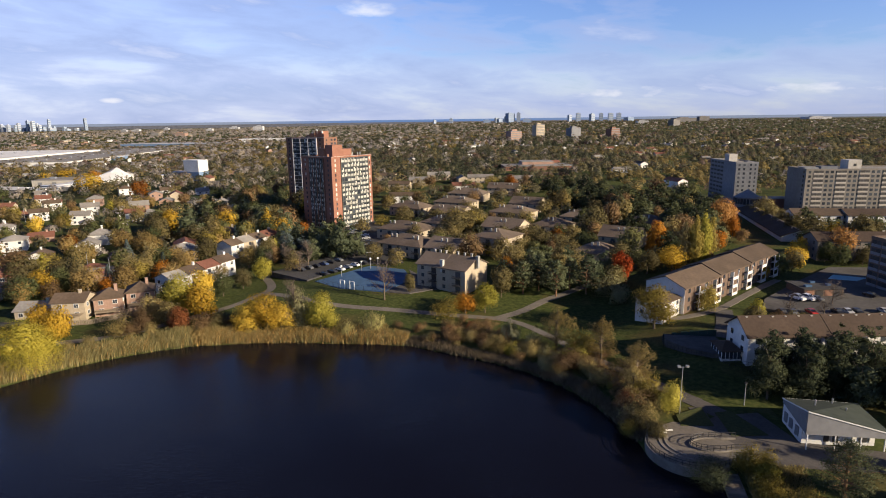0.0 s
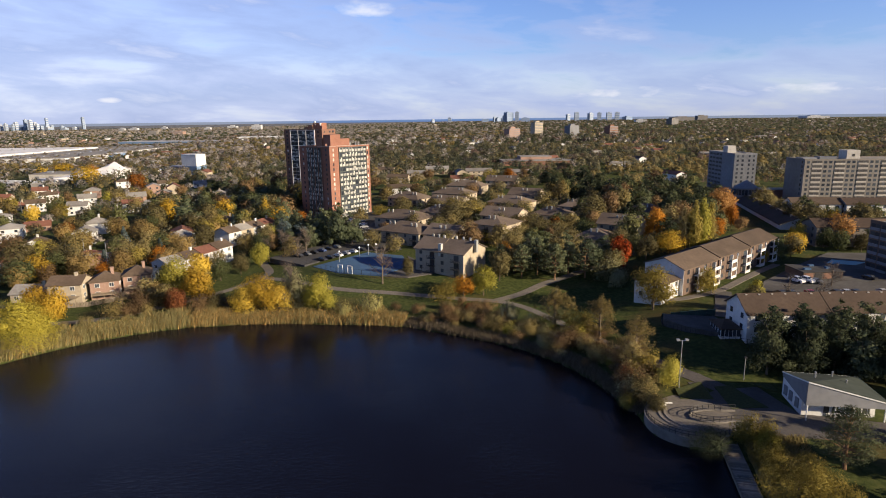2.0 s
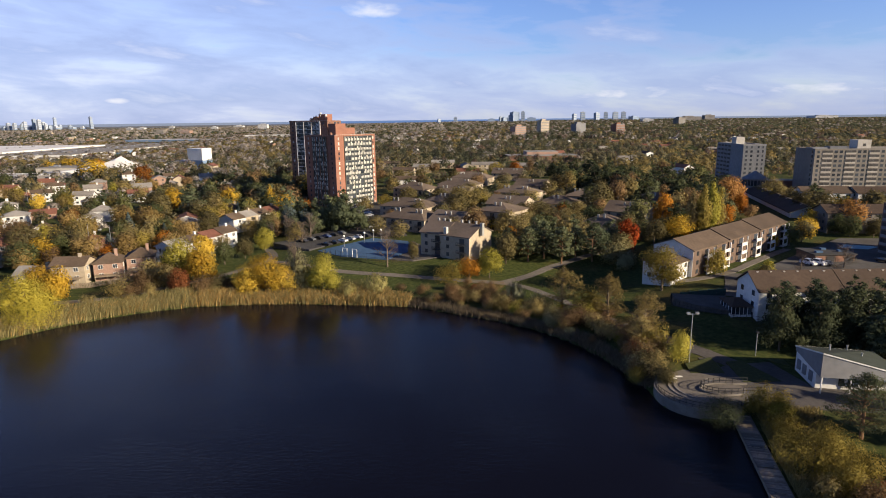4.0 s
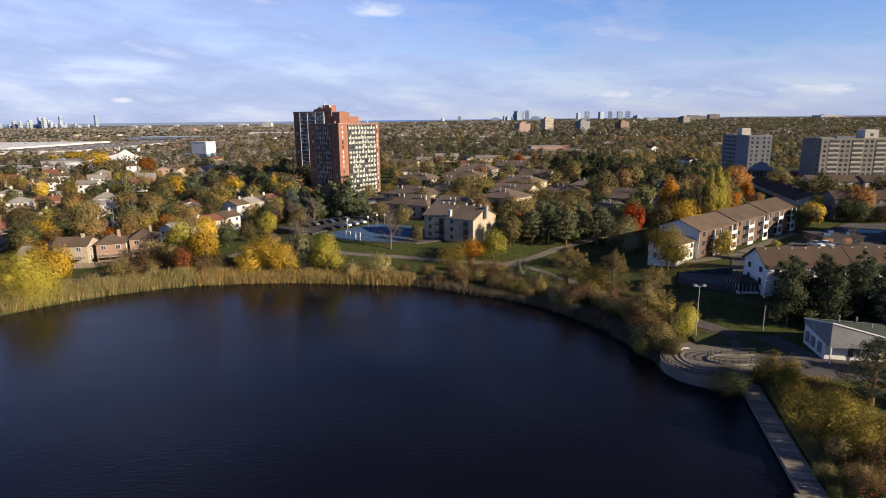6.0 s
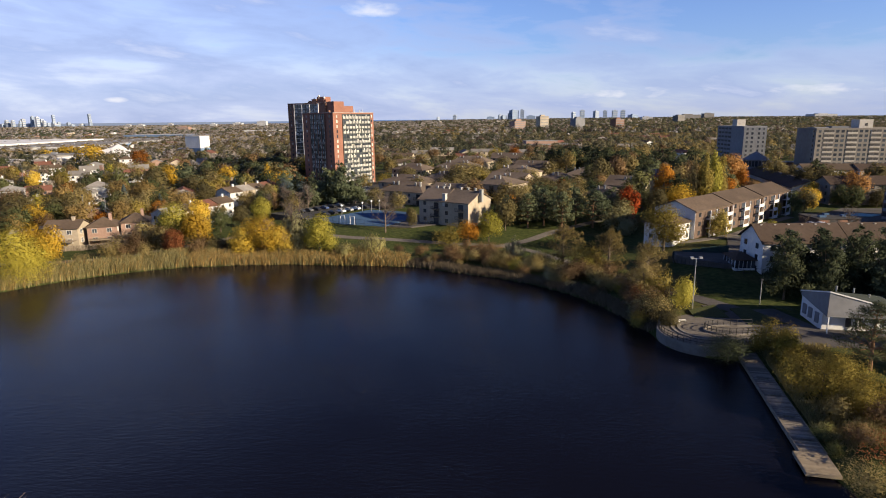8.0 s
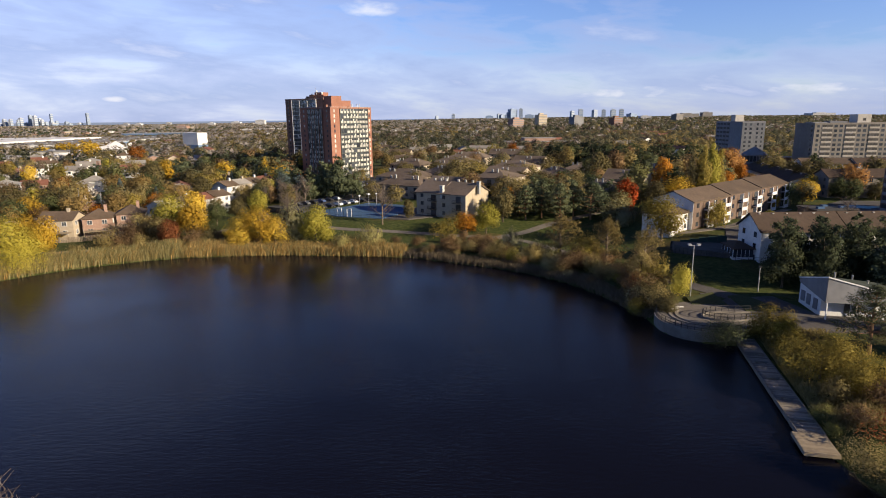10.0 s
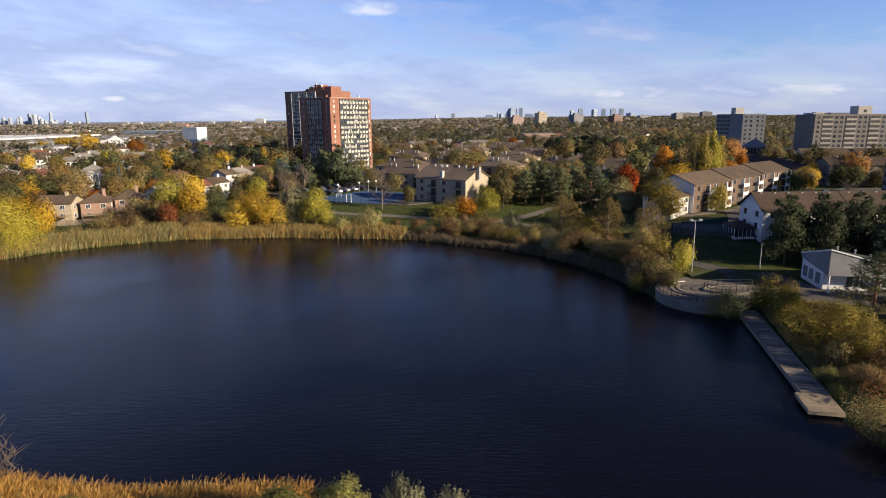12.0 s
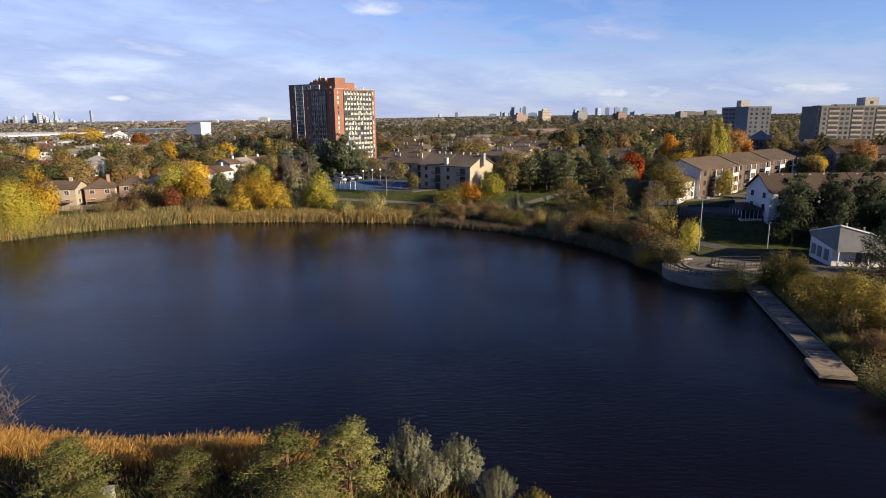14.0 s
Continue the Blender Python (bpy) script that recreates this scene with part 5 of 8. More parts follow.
def tree(x, y, h, w, shape, mat, leaves=900, size=0.34, z=None, name=None, label=None):
    v = tree_rng.randrange(3)
    if shape == "bare":
        trunk, crown = bare_variant(v)
        ref = 5.0
    else:
        ref = {"broad": 8.2, "bush": 8.0, "poplar": 4.0, "spruce": 5.6, "pine": 7.0, "willow": 8.6, "upright": 8.0, "pads": 7.0, "airy": 5.4}[shape]
        # leaf clumps sized so that the crown closes
        dens = {"tan": 1.1, "silver": 1.2, "pine": 1.8, "willow": 2.3}.get(mat, 1.7)
        slim = SLIM.get(shape, 0.75)
        dens *= 1.25 if shape == "airy" else 1
        one = math.sqrt(dens * math.pi * w * h * 0.75 / (leaves * 4 * slim))
        trunk, crown = tree_variant(shape, mat, v, leaves, round(one * ref / w / 0.03) * 0.03)
    sz = h / (7.2 if shape in ("bush", "upright") else 10.0)
    sx = w / ref
    name = name or ("shrub" if shape in ("bush", "upright") else "bare_tree" if shape == "bare" else "pine_tree" if shape in ("pine", "pads") else "spruce_tree" if shape == "spruce" else "willow_tree" if shape == "willow" else "maple_tree" if mat in ("orange", "red", "yellow") else "tree")
    th = thing(name, label or ("bare leafless tree with fine twigs" if shape == "bare" else KIND[mat].replace("tree", name) if name == "shrub" else KIND[mat]), "shrub" if name == "shrub" else "tree",
               pose(x, y, gz(x, y) if z is None else z, 0, 0, tree_rng.uniform(0, 360)) @ Matrix.Diagonal((sx, sx, sz, 1)))
    part("trunk", trunk, th)
    part("twig_crown" if shape == "bare" else "crown", crown, th)
    return th


# the far bank, west to east
tree(-110, 149, 14, 18, "willow", "willow", 17000, 0.17)
tree(-121, 171, 11, 9, "broad", "yellow", 2720, 0.22)
tree(-116.5, 170, 10.5, 8.5, "bush", "yellow", 2720, 0.22, name="maple_tree", label="golden yellow autumn broadleaf tree")
tree(-81, 174, 8.4, 7.5, "broad", "copper", 3600, 0.21, label="copper-red autumn tree behind the reeds")
tree(-88.5, 171, 4.4, 5, "bush", "tan", 1800, 0.2)
tree(-98, 171.5, 6.5, 8, "bush", "tan", 1500, 0.2)
tree(-86, 180, 8.5, 8, "broad", "olive", 2400, 0.2)
tree(-75, 176, 6.0, 7, "bush", "rust", 1500, 0.2)
tree(-69, 176, 5.2, 6, "bush", "olive", 1500, 0.2)
tree(-64.5, 177, 4.4, 6, "bush", "rust", 1200, 0.2)
tree(-93, 177, 6.5, 6, "bush", "rust", 1500, 0.2)
tree(-88.5, 193, 14, 13, "broad", "lime", 4080, 0.22)
tree(-82.5, 196, 14.5, 11, "broad", "yellow", 3060, 0.22)
tree(-60.0, 174, 9.4, 11, "broad", "yellow", 3400, 0.21, name="maple_tree", label="golden yellow autumn broadleaf tree")
tree(-54, 174.5, 12.2, 12.5, "broad", "yellow", 5000, 0.21, name="maple_tree", label="golden yellow autumn broadleaf tree")
tree(-49.5, 173.5, 9.6, 9.5, "broad", "yellow", 3400, 0.21, name="maple_tree", label="golden yellow autumn broadleaf tree")
tree(-45, 175.5, 13.5, 8, "bush", "silver", 1500, 0.24, name="tree", label="half-bare silvery grey willow tree")
tree(-45.5, 174.5, 15, 8, "bare", "")
tree(-37.5, 173.5, 12.8, 11, "broad", "lime", 5400, 0.21, name="tree", label="yellow-green autumn broadleaf tree")
tree(-21.5, 172, 7.6, 9.5, "upright", "pale", 3400, 0.19, label="pale yellow-green willow shrub behind the reeds")
tree(-29.5, 171, 5.2, 7, "upright", "pale", 1600, 0.24, label="pale yellow-green willow shrub behind the reeds")
tree(-20.5, 199, 13, 8, "bare", "")
tree(1.5, 185, 7.0, 9, "bush", "goldolive", 2550, 0.22, label="golden olive shrub before the walk-up block")
tree(7, 186.5, 7.6, 8.6, "broad", "orange", 2550, 0.22, name="maple_tree", label="orange autumn maple tree")
tree(13.5, 187.5, 10.5, 9.5, "broad", "lime", 3740, 0.22, name="tree", label="yellow-green autumn broadleaf tree")
for x, y, h, w in ((31, 156, 12, 10.0), (41, 147, 12.5, 9.2), (43.8, 127, 13.5, 8.6), (41.8, 124, 9.0, 6.4)):
    tree(x, y, h, w, "airy", "tan", 6000, 0.19, name="tree", label="tan half-bare cottonwood tree by the water")
tree(36, 150, 7.0, 6.5, "bush", "goldolive", 2400, 0.2, label="golden olive shrub under the cottonwoods")
tree(41.2, 119.5, 4.4, 5, "bush", "copper", 1600, 0.2)
tree(45.0, 131.5, 6.5, 6, "bush", "rust", 1500, 0.2)
tree(44.6, 122.5, 6.0, 5.6, "bush", "goldolive", 2380, 0.21, label="golden olive shrub beside the terrace")
tree(48.6, 119.2, 6.2, 5.4, "bush", "lime", 3000, 0.21, label="bright yellow-green shrub beside the terrace")
tree(61.5, 166.5, 13.5, 14.5, "broad", "goldolive", 5200, 0.22, label="large golden olive tree beside the entrance block")
for x, y in ((72.5, 124.5), (80, 123.5), (87.5, 124.5), (95, 123.5), (102, 125), (110, 124)):
    tree(x, y, 15.5, 9.4, "pine", "deeppine", 6000, 0.33)
for x, y in ((77, 130.5), (84.5, 131.5), (92, 130.5), (99.5, 131), (107, 130.5)):
    tree(x, y, 14.5, 9.4, "pine", "deeppine", 2400, 0.33)
tree(82, 177.5, 8, 6, "bush", "goldolive", 1200, 0.2, name="tree", label="thin golden tree before the apartment row")
tree(65.6, 87.6, 11.5, 9.8, "pads", "deeppine", 9000, 0.30, label="open dark green pine with bare lower trunk")

for x, y, h, w, m in ((-86, 206, 8, 8, "olive"), (-81, 212, 9, 9, "green"), (-76.5, 221, 9, 8, "olive"), (-72, 232, 10, 9, "lime"), (-90, 201, 7, 8, "tan"), (-79, 258, 11, 11, "olive"), (-84, 252, 10, 10, "tan")):
    tree(x, y, h, w, "broad", m, 1500, 0.25)

for x, y, h, w, m in ((-62, 262, 12, 8, "spruce"), (-67, 257, 11, 8, "pine"), (-57, 256, 12, 8, "pine"), (-71, 268, 14, 9, "spruce"), (-40, 263, 15, 9, "pine"), (-75, 278, 14, 9, "pine"), (-60, 276, 15, 9, "pine")):
    tree(x, y, h, w, "pine", m, 1600, 0.3, label="blue-green pine tree beside the car park" if m == "spruce" else None)
for x, y, h in ((-63, 240, 10), (-58, 236, 9), (-66, 246, 11), (-72, 243, 9)):
    tree(x, y, h, 7, "bare", "")
# the near bank
for x, y, h, w in ((-26.4, 37.0, 6.0, 5.8), (-24.0, 35.0, 4.0, 4.5), (-11.4, 37.6, 6.3, 6.6), (-7.2, 38.0, 6.6, 6.0), (-19, 38.5, 4.2, 5.0), (-9.5, 33.5, 5.0, 7)):
    tree(x, y, h, w, "pads", "pinelit", 9000, 0.16, label="sunlit young pine on the near bank")
for x, y, h, w in ((-3.3, 42.6, 5.2, 4.2), (0.6, 42.8, 4.4, 4.4), (-1.6, 41.0, 3.4, 4.4), (3.4, 40.2, 3.0, 3.4)):
    tree(x, y, h, w, "upright", "sage", 5500, 0.10)
tree(6.0, 38.6, 2.4, 3.0, "upright", "goldolive", 2200, 0.12)
tree(8.4, 37.2, 1.8, 2.6, "upright", "olive", 1500, 0.12)
tree(-39.6, 46.5, 6.4, 5.6, "bare", "")



# ---- reeds and bank shrubs ----


def along(i0, i1, step):
    """Points and inward normals along the pond's edge from corner i0 to i1."""
    out = []
    for i in range(i0, i1):
        a, b = Vector(POND[i % len(POND)]), Vector(POND[(i + 1) % len(POND)])
        d = (b - a).normalized()
        n = max(1, int((b - a).length / step))
        for j in range(n):
            out.append((a.lerp(b, j / n), Vector((-d.y, d.x))))
    return out


def reeds(name, i0, i1, count, band, h, mats, seed, width=0.13, water=0.6):
    r = np.random.RandomState(seed)
    line = along(i0, i1, 0.5)
    P = np.array([(p.x, p.y) for p, n in line])
    N = np.array([(n.x, n.y) for p, n in line])
    k = r.randint(0, len(P), count)
    clump = 0.5 + 0.5 * np.sin(k * 0.11) * np.sin(k * 0.037 + 1)
    off = r.uniform(-water, band, count) * (0.7 + 0.3 * clump)
    xy = P[k] + N[k] * off[:, None] + r.normal(size=(count, 2)) * 0.35
    z = np.maximum(ground_z(xy[:, 0], xy[:, 1]), -0.3)
    hh = h * r.uniform(0.65, 1.15, count) * (0.82 + 0.3 * clump)
    a = r.uniform(0, 2 * math.pi, count)
    w = width * r.uniform(0.6, 1.4, count)
    lean = np.stack([0.14 + 0.22 * r.normal(size=count), 0.04 + 0.2 * r.normal(size=count)], 1) * hh[:, None]
    u = np.stack([np.cos(a) * w, np.sin(a) * w], 1)
    q = np.zeros((count, 8, 3))
    mid = xy + lean * 0.3
    tip = xy + lean * 1.15
    for k0, lo, hi, z0, z1, w0, w1 in ((0, xy, mid, z, z + hh * 0.6, 0.5, 0.5), (4, mid, tip, z + hh * 0.6, z + hh, 0.5, 0.3)):
        q[:, k0, :2], q[:, k0, 2] = lo - u * w0, z0
        q[:, k0 + 1, :2], q[:, k0 + 1, 2] = lo + u * w0, z0
        q[:, k0 + 2, :2], q[:, k0 + 2, 2] = hi + u * w1, z1
        q[:, k0 + 3, :2], q[:, k0 + 3, 2] = hi - u * w1, z1
    half = r.random(count) < mats[2]
    for s, m, lab in ((half, mats[0], "low grey-brown sedge along the bank" if mats[0] == "sedge" else "tall dry golden reeds along the bank"), (~half, mats[1], "tall green-brown reeds along the bank")):
        if s.any():
            tagged(new(name, array_mesh(name, q[s], MAT[m])), lab, "reeds", "", "stuff")


reeds("reeds", -2, 5, 17000, 7.0, 2.6, ("reed", "reedg", 0.12), 21, 0.10, 0.35)
reeds("reeds", 5, 9, 13500, 5.0, 2.4, ("reed", "reedg", 0.42), 22, 0.10, 0.35)
reeds("reeds", 9, 17, 10500, 3.6, 1.3, ("sedge", "sedge", 1.1), 23, 0.09, 0.2)
reeds("reeds", 34, 37, 30000, 6.5, 1.38, ("reedgold", "reedg", 0.93), 24, 0.04, -0.3)
for i, (p, n) in enumerate(along(10, 18, 2.0)):
    for k in range(3):
        o = tree_rng.uniform(2.0, 11)
        q = p + n * o + Vector((tree_rng.uniform(-1, 1), tree_rng.uniform(-1, 1)))
        if pond_distance([q.x], [q.y])[0] < 1.5 or (q.x > 43 and q.y < 118) or (q.x > 24 and q.y > 164):
            continue
        mat = tree_rng.choices(["rust", "tan", "silver", "olive", "lime"], [0.30, 0.24, 0.20, 0.20, 0.06])[0]
        hh = tree_rng.uniform(1.8, 4.2) * (1.15 if i > 14 else 0.95)
        tree(q.x, q.y, hh, hh * tree_rng.uniform(1.0, 1.5), "bush", mat, 900, 0.20)
# low brush filling the slope between the bank and the path
brush = random.Random(17)
for i, (p, n) in enumerate(along(10, 15, 1.6)):
    for k in range(2):
        q = p + n * brush.uniform(8, 21) + Vector((brush.uniform(-1, 1), brush.uniform(-1, 1)))
        if abs(q.y - (185.5 - 0.22 * q.x)) < 3.2 or q.y > 182 or (q.x > 20 and q.y > 158):
            continue
        hh = brush.uniform(1.4, 2.8)
        tree(q.x, q.y, hh, hh * brush.uniform(1.3, 2.0), "bush", brush.choices(["rust", "tan", "copper", "olive"], [0.46, 0.28, 0.10, 0.16])[0], 600, 0.20)
for i, (p, n) in enumerate(along(1, 10, 4.2)):
    q = p + n * tree_rng.uniform(6.5, 10)
    hh = tree_rng.uniform(1.6, 3.4)
    tree(q.x, q.y, hh, hh * 1.4, "bush", tree_rng.choice(["rust", "tan", "olive", "green", "silver"]), 900, 0.20)
# single bushes and trees round the terrace and the boardwalk
for x, y, h, w, s, m, n in [(18.6, 160.5, 7.4, 7.0, "upright", "sage", 2200), (24.5, 157.5, 5.0, 6, "upright", "silver", 1400), (37.6, 112.6, 3.4, 4.0, "bush", "goldolive", 1200), (35, 148, 5, 5, "bush", "lime", 700),
                            (47.4, 95.6, 4.8, 7.6, "bush", "deeppine", 3200), (54.6, 98.0, 5.2, 5.4, "bush", "goldolive", 1800), (57.2, 96.6, 4.4, 4.6, "bush", "goldolive", 1400), (55.8, 94.0, 4.2, 4.6, "bush", "lime", 1400), (54.6, 90.0, 4.2, 5.2, "bush", "goldolive", 1800),
                            (54.2, 85.5, 4.4, 5.6, "bush", "goldolive", 2600), (53.2, 79.6, 6.2, 8.2, "bush", "goldolive", 4200), (57.6, 84, 4.6, 5.4, "bush", "goldolive", 2300), (57.6, 78, 5.0, 5.6, "bush", "goldolive", 2600), (54.6, 74.2, 4.6, 5.2, "bush", "goldolive", 2000), (51.6, 73, 3.4, 4, "bush", "olive", 1000), (56, 71, 3.2, 5, "bush", "rust", 1000), (60, 71.5, 3.4, 5, "bush", "copper", 900),
                            (45.4, 58.6, 3.6, 6.8, "bush", "tan", 2600), (45.2, 56.0, 2.2, 4.6, "bush", "deeppine", 1800), (47.8, 53.0, 2.6, 5.4, "bush", "deeppine", 1800), (48.0, 70.4, 1.7, 2.6, "bush", "pinelit", 800), (47.2, 68.2, 1.6, 2.4, "bush", "green", 800), (46.6, 66.0, 1.4, 2.2, "bush", "pinelit", 700), (50.5, 67, 2.4, 4, "bush", "rust", 900), (47.2, 56, 2.6, 5, "bush", "green", 1500), (51, 53, 4.0, 6, "bush", "tan", 1200), (53, 63, 3.0, 6, "bush", "copper", 900), (47.5, 47, 3.5, 5, "bush", "green", 900)]:
    tree(x, y, h, w, s, m, int(n * 1.8), 0.17)
# mostly unseen pines past the east edge of view, added to cast shade
for x, y, h in [(72, 76, 12), (88, 92, 11), (82, 82, 13), (104, 108, 15), (112, 116, 15), (98, 118, 14), (120, 108, 15), (90, 120, 12), (114, 126, 14), (124, 122, 14)]:
    tree(x, y, h, h * 0.66, "pine", "pine", 1500, 0.36)

# hand-placed trees by kind: x, y, height, width, shape, leaves
for x, y, h, w, s, m in [(-95, 186, 8, 9, "broad", "tan"), (-79, 187, 10, 11, "broad", "yellow"), (-99, 178, 6, 7, "bare", ""), (-90, 182, 7, 7, "broad", "bronze"), (-93, 172, 4, 6, "bush", "rust"),
                      (-57, 246, 10, 7, "bare", ""), (-62, 240, 9, 8, "broad", "tan"), (-77, 251, 9, 9, "broad", "green"), (-78, 268, 9, 9, "broad", "lime"), (-45, 259, 17, 10, "pine", "pine"), (-53, 266, 15, 10, "pine", "pine"), (-49, 272, 16, 10, "pine", "green"),
                      (-64, 272, 12, 9, "pine", "pine"), (-70, 282, 13, 9, "pine", "pine"), (-78, 292, 12, 10, "pine", "pine"), (-88, 300, 12, 11, "broad", "green"), (-84, 316, 14, 10, "pine", "pine"), (-96, 322, 14, 11, "pine", "pine"),
                      (-94, 318, 13, 7, "poplar", "yellow"), (-104, 340, 13, 12, "pine", "pine"), (-112, 352, 13, 12, "broad", "green"), (-120, 366, 14, 12, "pine", "pine"), (-130, 350, 12, 12, "broad", "rust"),
                      (28, 203, 11, 8, "pads", "pine"), (34, 206, 12, 8, "pads", "pine"), (39, 200, 12, 9, "pads", "pine"), (45, 206, 11, 8, "pads", "pine"), (50, 202, 12, 10, "pads", "pine"), (22, 212, 9, 7, "broad", "pine"), (24, 222, 8, 6, "broad", "orange"),
                      (56, 198, 7, 8, "bush", "silver"), (59, 192, 6, 7, "bush", "silver"), (65, 212, 11.4, 8, "broad", "red"), (60, 216, 11, 9, "pine", "pine"), (90, 248, 15, 9, "broad", "orange"), (88, 223.6, 10, 12, "broad", "yellow"),
                      (93.5, 226, 17, 4.6, "poplar", "olive"), (97, 225, 18.6, 5.2, "poplar", "goldolive"), (101, 227, 19.4, 5.6, "poplar", "lime"), (105, 230, 17.5, 5.0, "poplar", "goldolive"), (114, 254, 14, 11, "broad", "tan"),
                      (141, 302, 15, 13, "broad", "amber"), (149, 313, 15.5, 14, "broad", "amber"), (134, 294, 12, 10, "broad", "tan"), (142, 288, 10, 8, "broad", "orange"), (156, 322, 11, 10, "broad", "copper"),
                      (196, 362, 6, 8, "broad", "olive"), (190, 346, 6, 9, "broad", "tan"), (186, 334, 6.5, 8, "broad", "olive"), (181, 320, 6, 8, "broad", "tan"), (178, 306, 6.5, 8, "broad", "olive"), (188, 364, 6, 9, "broad", "goldolive"), (185, 352, 6.5, 9, "broad", "olive"), (183, 340, 6.5, 9, "broad", "goldolive"), (180, 327, 7, 9, "broad", "olive"), (180, 314, 6.5, 9, "broad", "goldolive"), (177, 298, 6.5, 9, "broad", "olive"), (173, 290, 6, 8, "broad", "tan"), (169, 278, 6.5, 8, "broad", "olive"), (166, 268, 7, 8, "broad", "green"),
                      (150, 246, 8, 8, "broad", "yellow"), (138, 228, 8, 9, "broad", "yellow"), (164, 241, 12.5, 13, "broad", "amber"), (156, 238, 8, 7, "broad", "green"), (78, 222, 9, 9, "broad", "olive"), (70, 234, 10, 9, "broad", "olive"), (52, 232, 10, 11, "broad", "olive"),
                      (10, 262, 10, 14, "broad", "olive"), (5, 300, 12, 15, "broad", "olive"), (14, 318, 11, 14, "broad", "olive"), (-14, 292, 9, 10, "broad", "olive"), (-30, 252, 8, 10, "broad", "olive"), (46, 275, 9, 11, "broad", "olive"), (62, 285, 9, 11, "broad", "olive"),
                      (86, 158, 7, 6, "broad", "olive"), (92, 168, 6, 5, "broad", "lime"), (122, 180, 7, 6, "bare", ""), (104, 172, 6, 5, "bare", ""), (-128, 222, 9, 8, "spruce", "spruce"), (-116, 242, 9, 7, "spruce", "spruce"), (-141, 262, 10, 8, "spruce", "spruce"), (-104, 296, 9, 6, "spruce", "spruce"),
                      (112, 168, 5, 5, "bare", ""), (-12, 207, 6, 5, "broad", "olive"), (84, 152, 6, 5, "broad", "rust"), (-303, 515, 17, 25, "broad", "yellow"), (-242, 478, 14, 17, "broad", "orange"), (-400, 640, 15, 24, "broad", "yellow"), (-375, 650, 12, 17, "broad", "orange"), (-430, 650, 12, 16, "broad", "yellow"), (-346, 470, 9, 14, "broad", "green"), (-165, 228, 12, 14, "broad", "olive"), (-147, 225, 12, 13, "broad", "olive"), (-131, 213, 11, 12, "broad", "olive"), (-118, 215, 11, 11, "broad", "olive"), (-155, 212, 11, 12, "broad", "olive"), (-176, 240, 12, 13, "broad", "rust"),
                      (-126, 234, 11, 11, "broad", "olive"), (-118, 246, 11, 12, "broad", "green"), (-104, 222, 10, 10, "broad", "olive"), (-104, 238, 11, 10, "broad", "olive"), (-106, 262, 11, 11, "broad", "olive"), (-140, 276, 11, 13, "broad", "olive"), (-120, 288, 12, 13, "broad", "olive"),
                      (8, 318, 13, 18, "broad", "olive"), (18, 332, 11, 14, "broad", "olive"), (-4, 338, 10, 12, "broad", "olive"), (38, 282, 9, 12, "broad", "olive"), (52, 262, 9, 12, "broad", "olive"), (36, 330, 9, 12, "broad", "olive"), (64, 262, 10, 12, "broad", "green"),
                      (20, 200, 10, 8, "broad", "olive"), (33, 214, 13, 9, "pine", "pine"), (42, 214, 13, 9, "pine", "olive"), (54, 212, 12, 9, "pine", "pine"), (28, 230, 11, 10, "broad", "olive"), (40, 232, 11, 10, "pine", "green"), (47, 222, 12, 9, "pine", "pine"), (36, 222, 11, 8, "pine", "pine"), (60, 204, 9, 9, "broad", "olive"), (26, 208, 10, 8, "pine", "olive"),
                      (108, 266, 15, 13, "broad", "rust"), (190, 352, 11, 12, "broad", "olive"), (182, 330, 10, 12, "broad", "olive"), (178, 310, 10, 11, "broad", "olive"), (172, 290, 9, 10, "broad", "olive"),
                      (236, 366, 12, 14, "broad", "orange"), (252, 362, 12, 14, "broad", "orange"), (270, 362, 13, 14, "broad", "olive"), (288, 360, 12, 13, "broad", "yellow"), (222, 352, 10, 12, "broad", "olive"), (170, 268, 9, 9, "broad", "olive"), (190, 290, 9, 10, "broad", "green"), (162, 250, 8, 9, "broad", "olive")]:
    m = "bronze" if m == "olive" and x < -90 and int(x + y) % 3 else m
    tree(x, y, h * 1.12, w * 1.05, s, m, int(max(320, min(2200, 1900 * (200 / math.hypot(x, y)) ** 1.4)) / 40) * 40, 0.25)


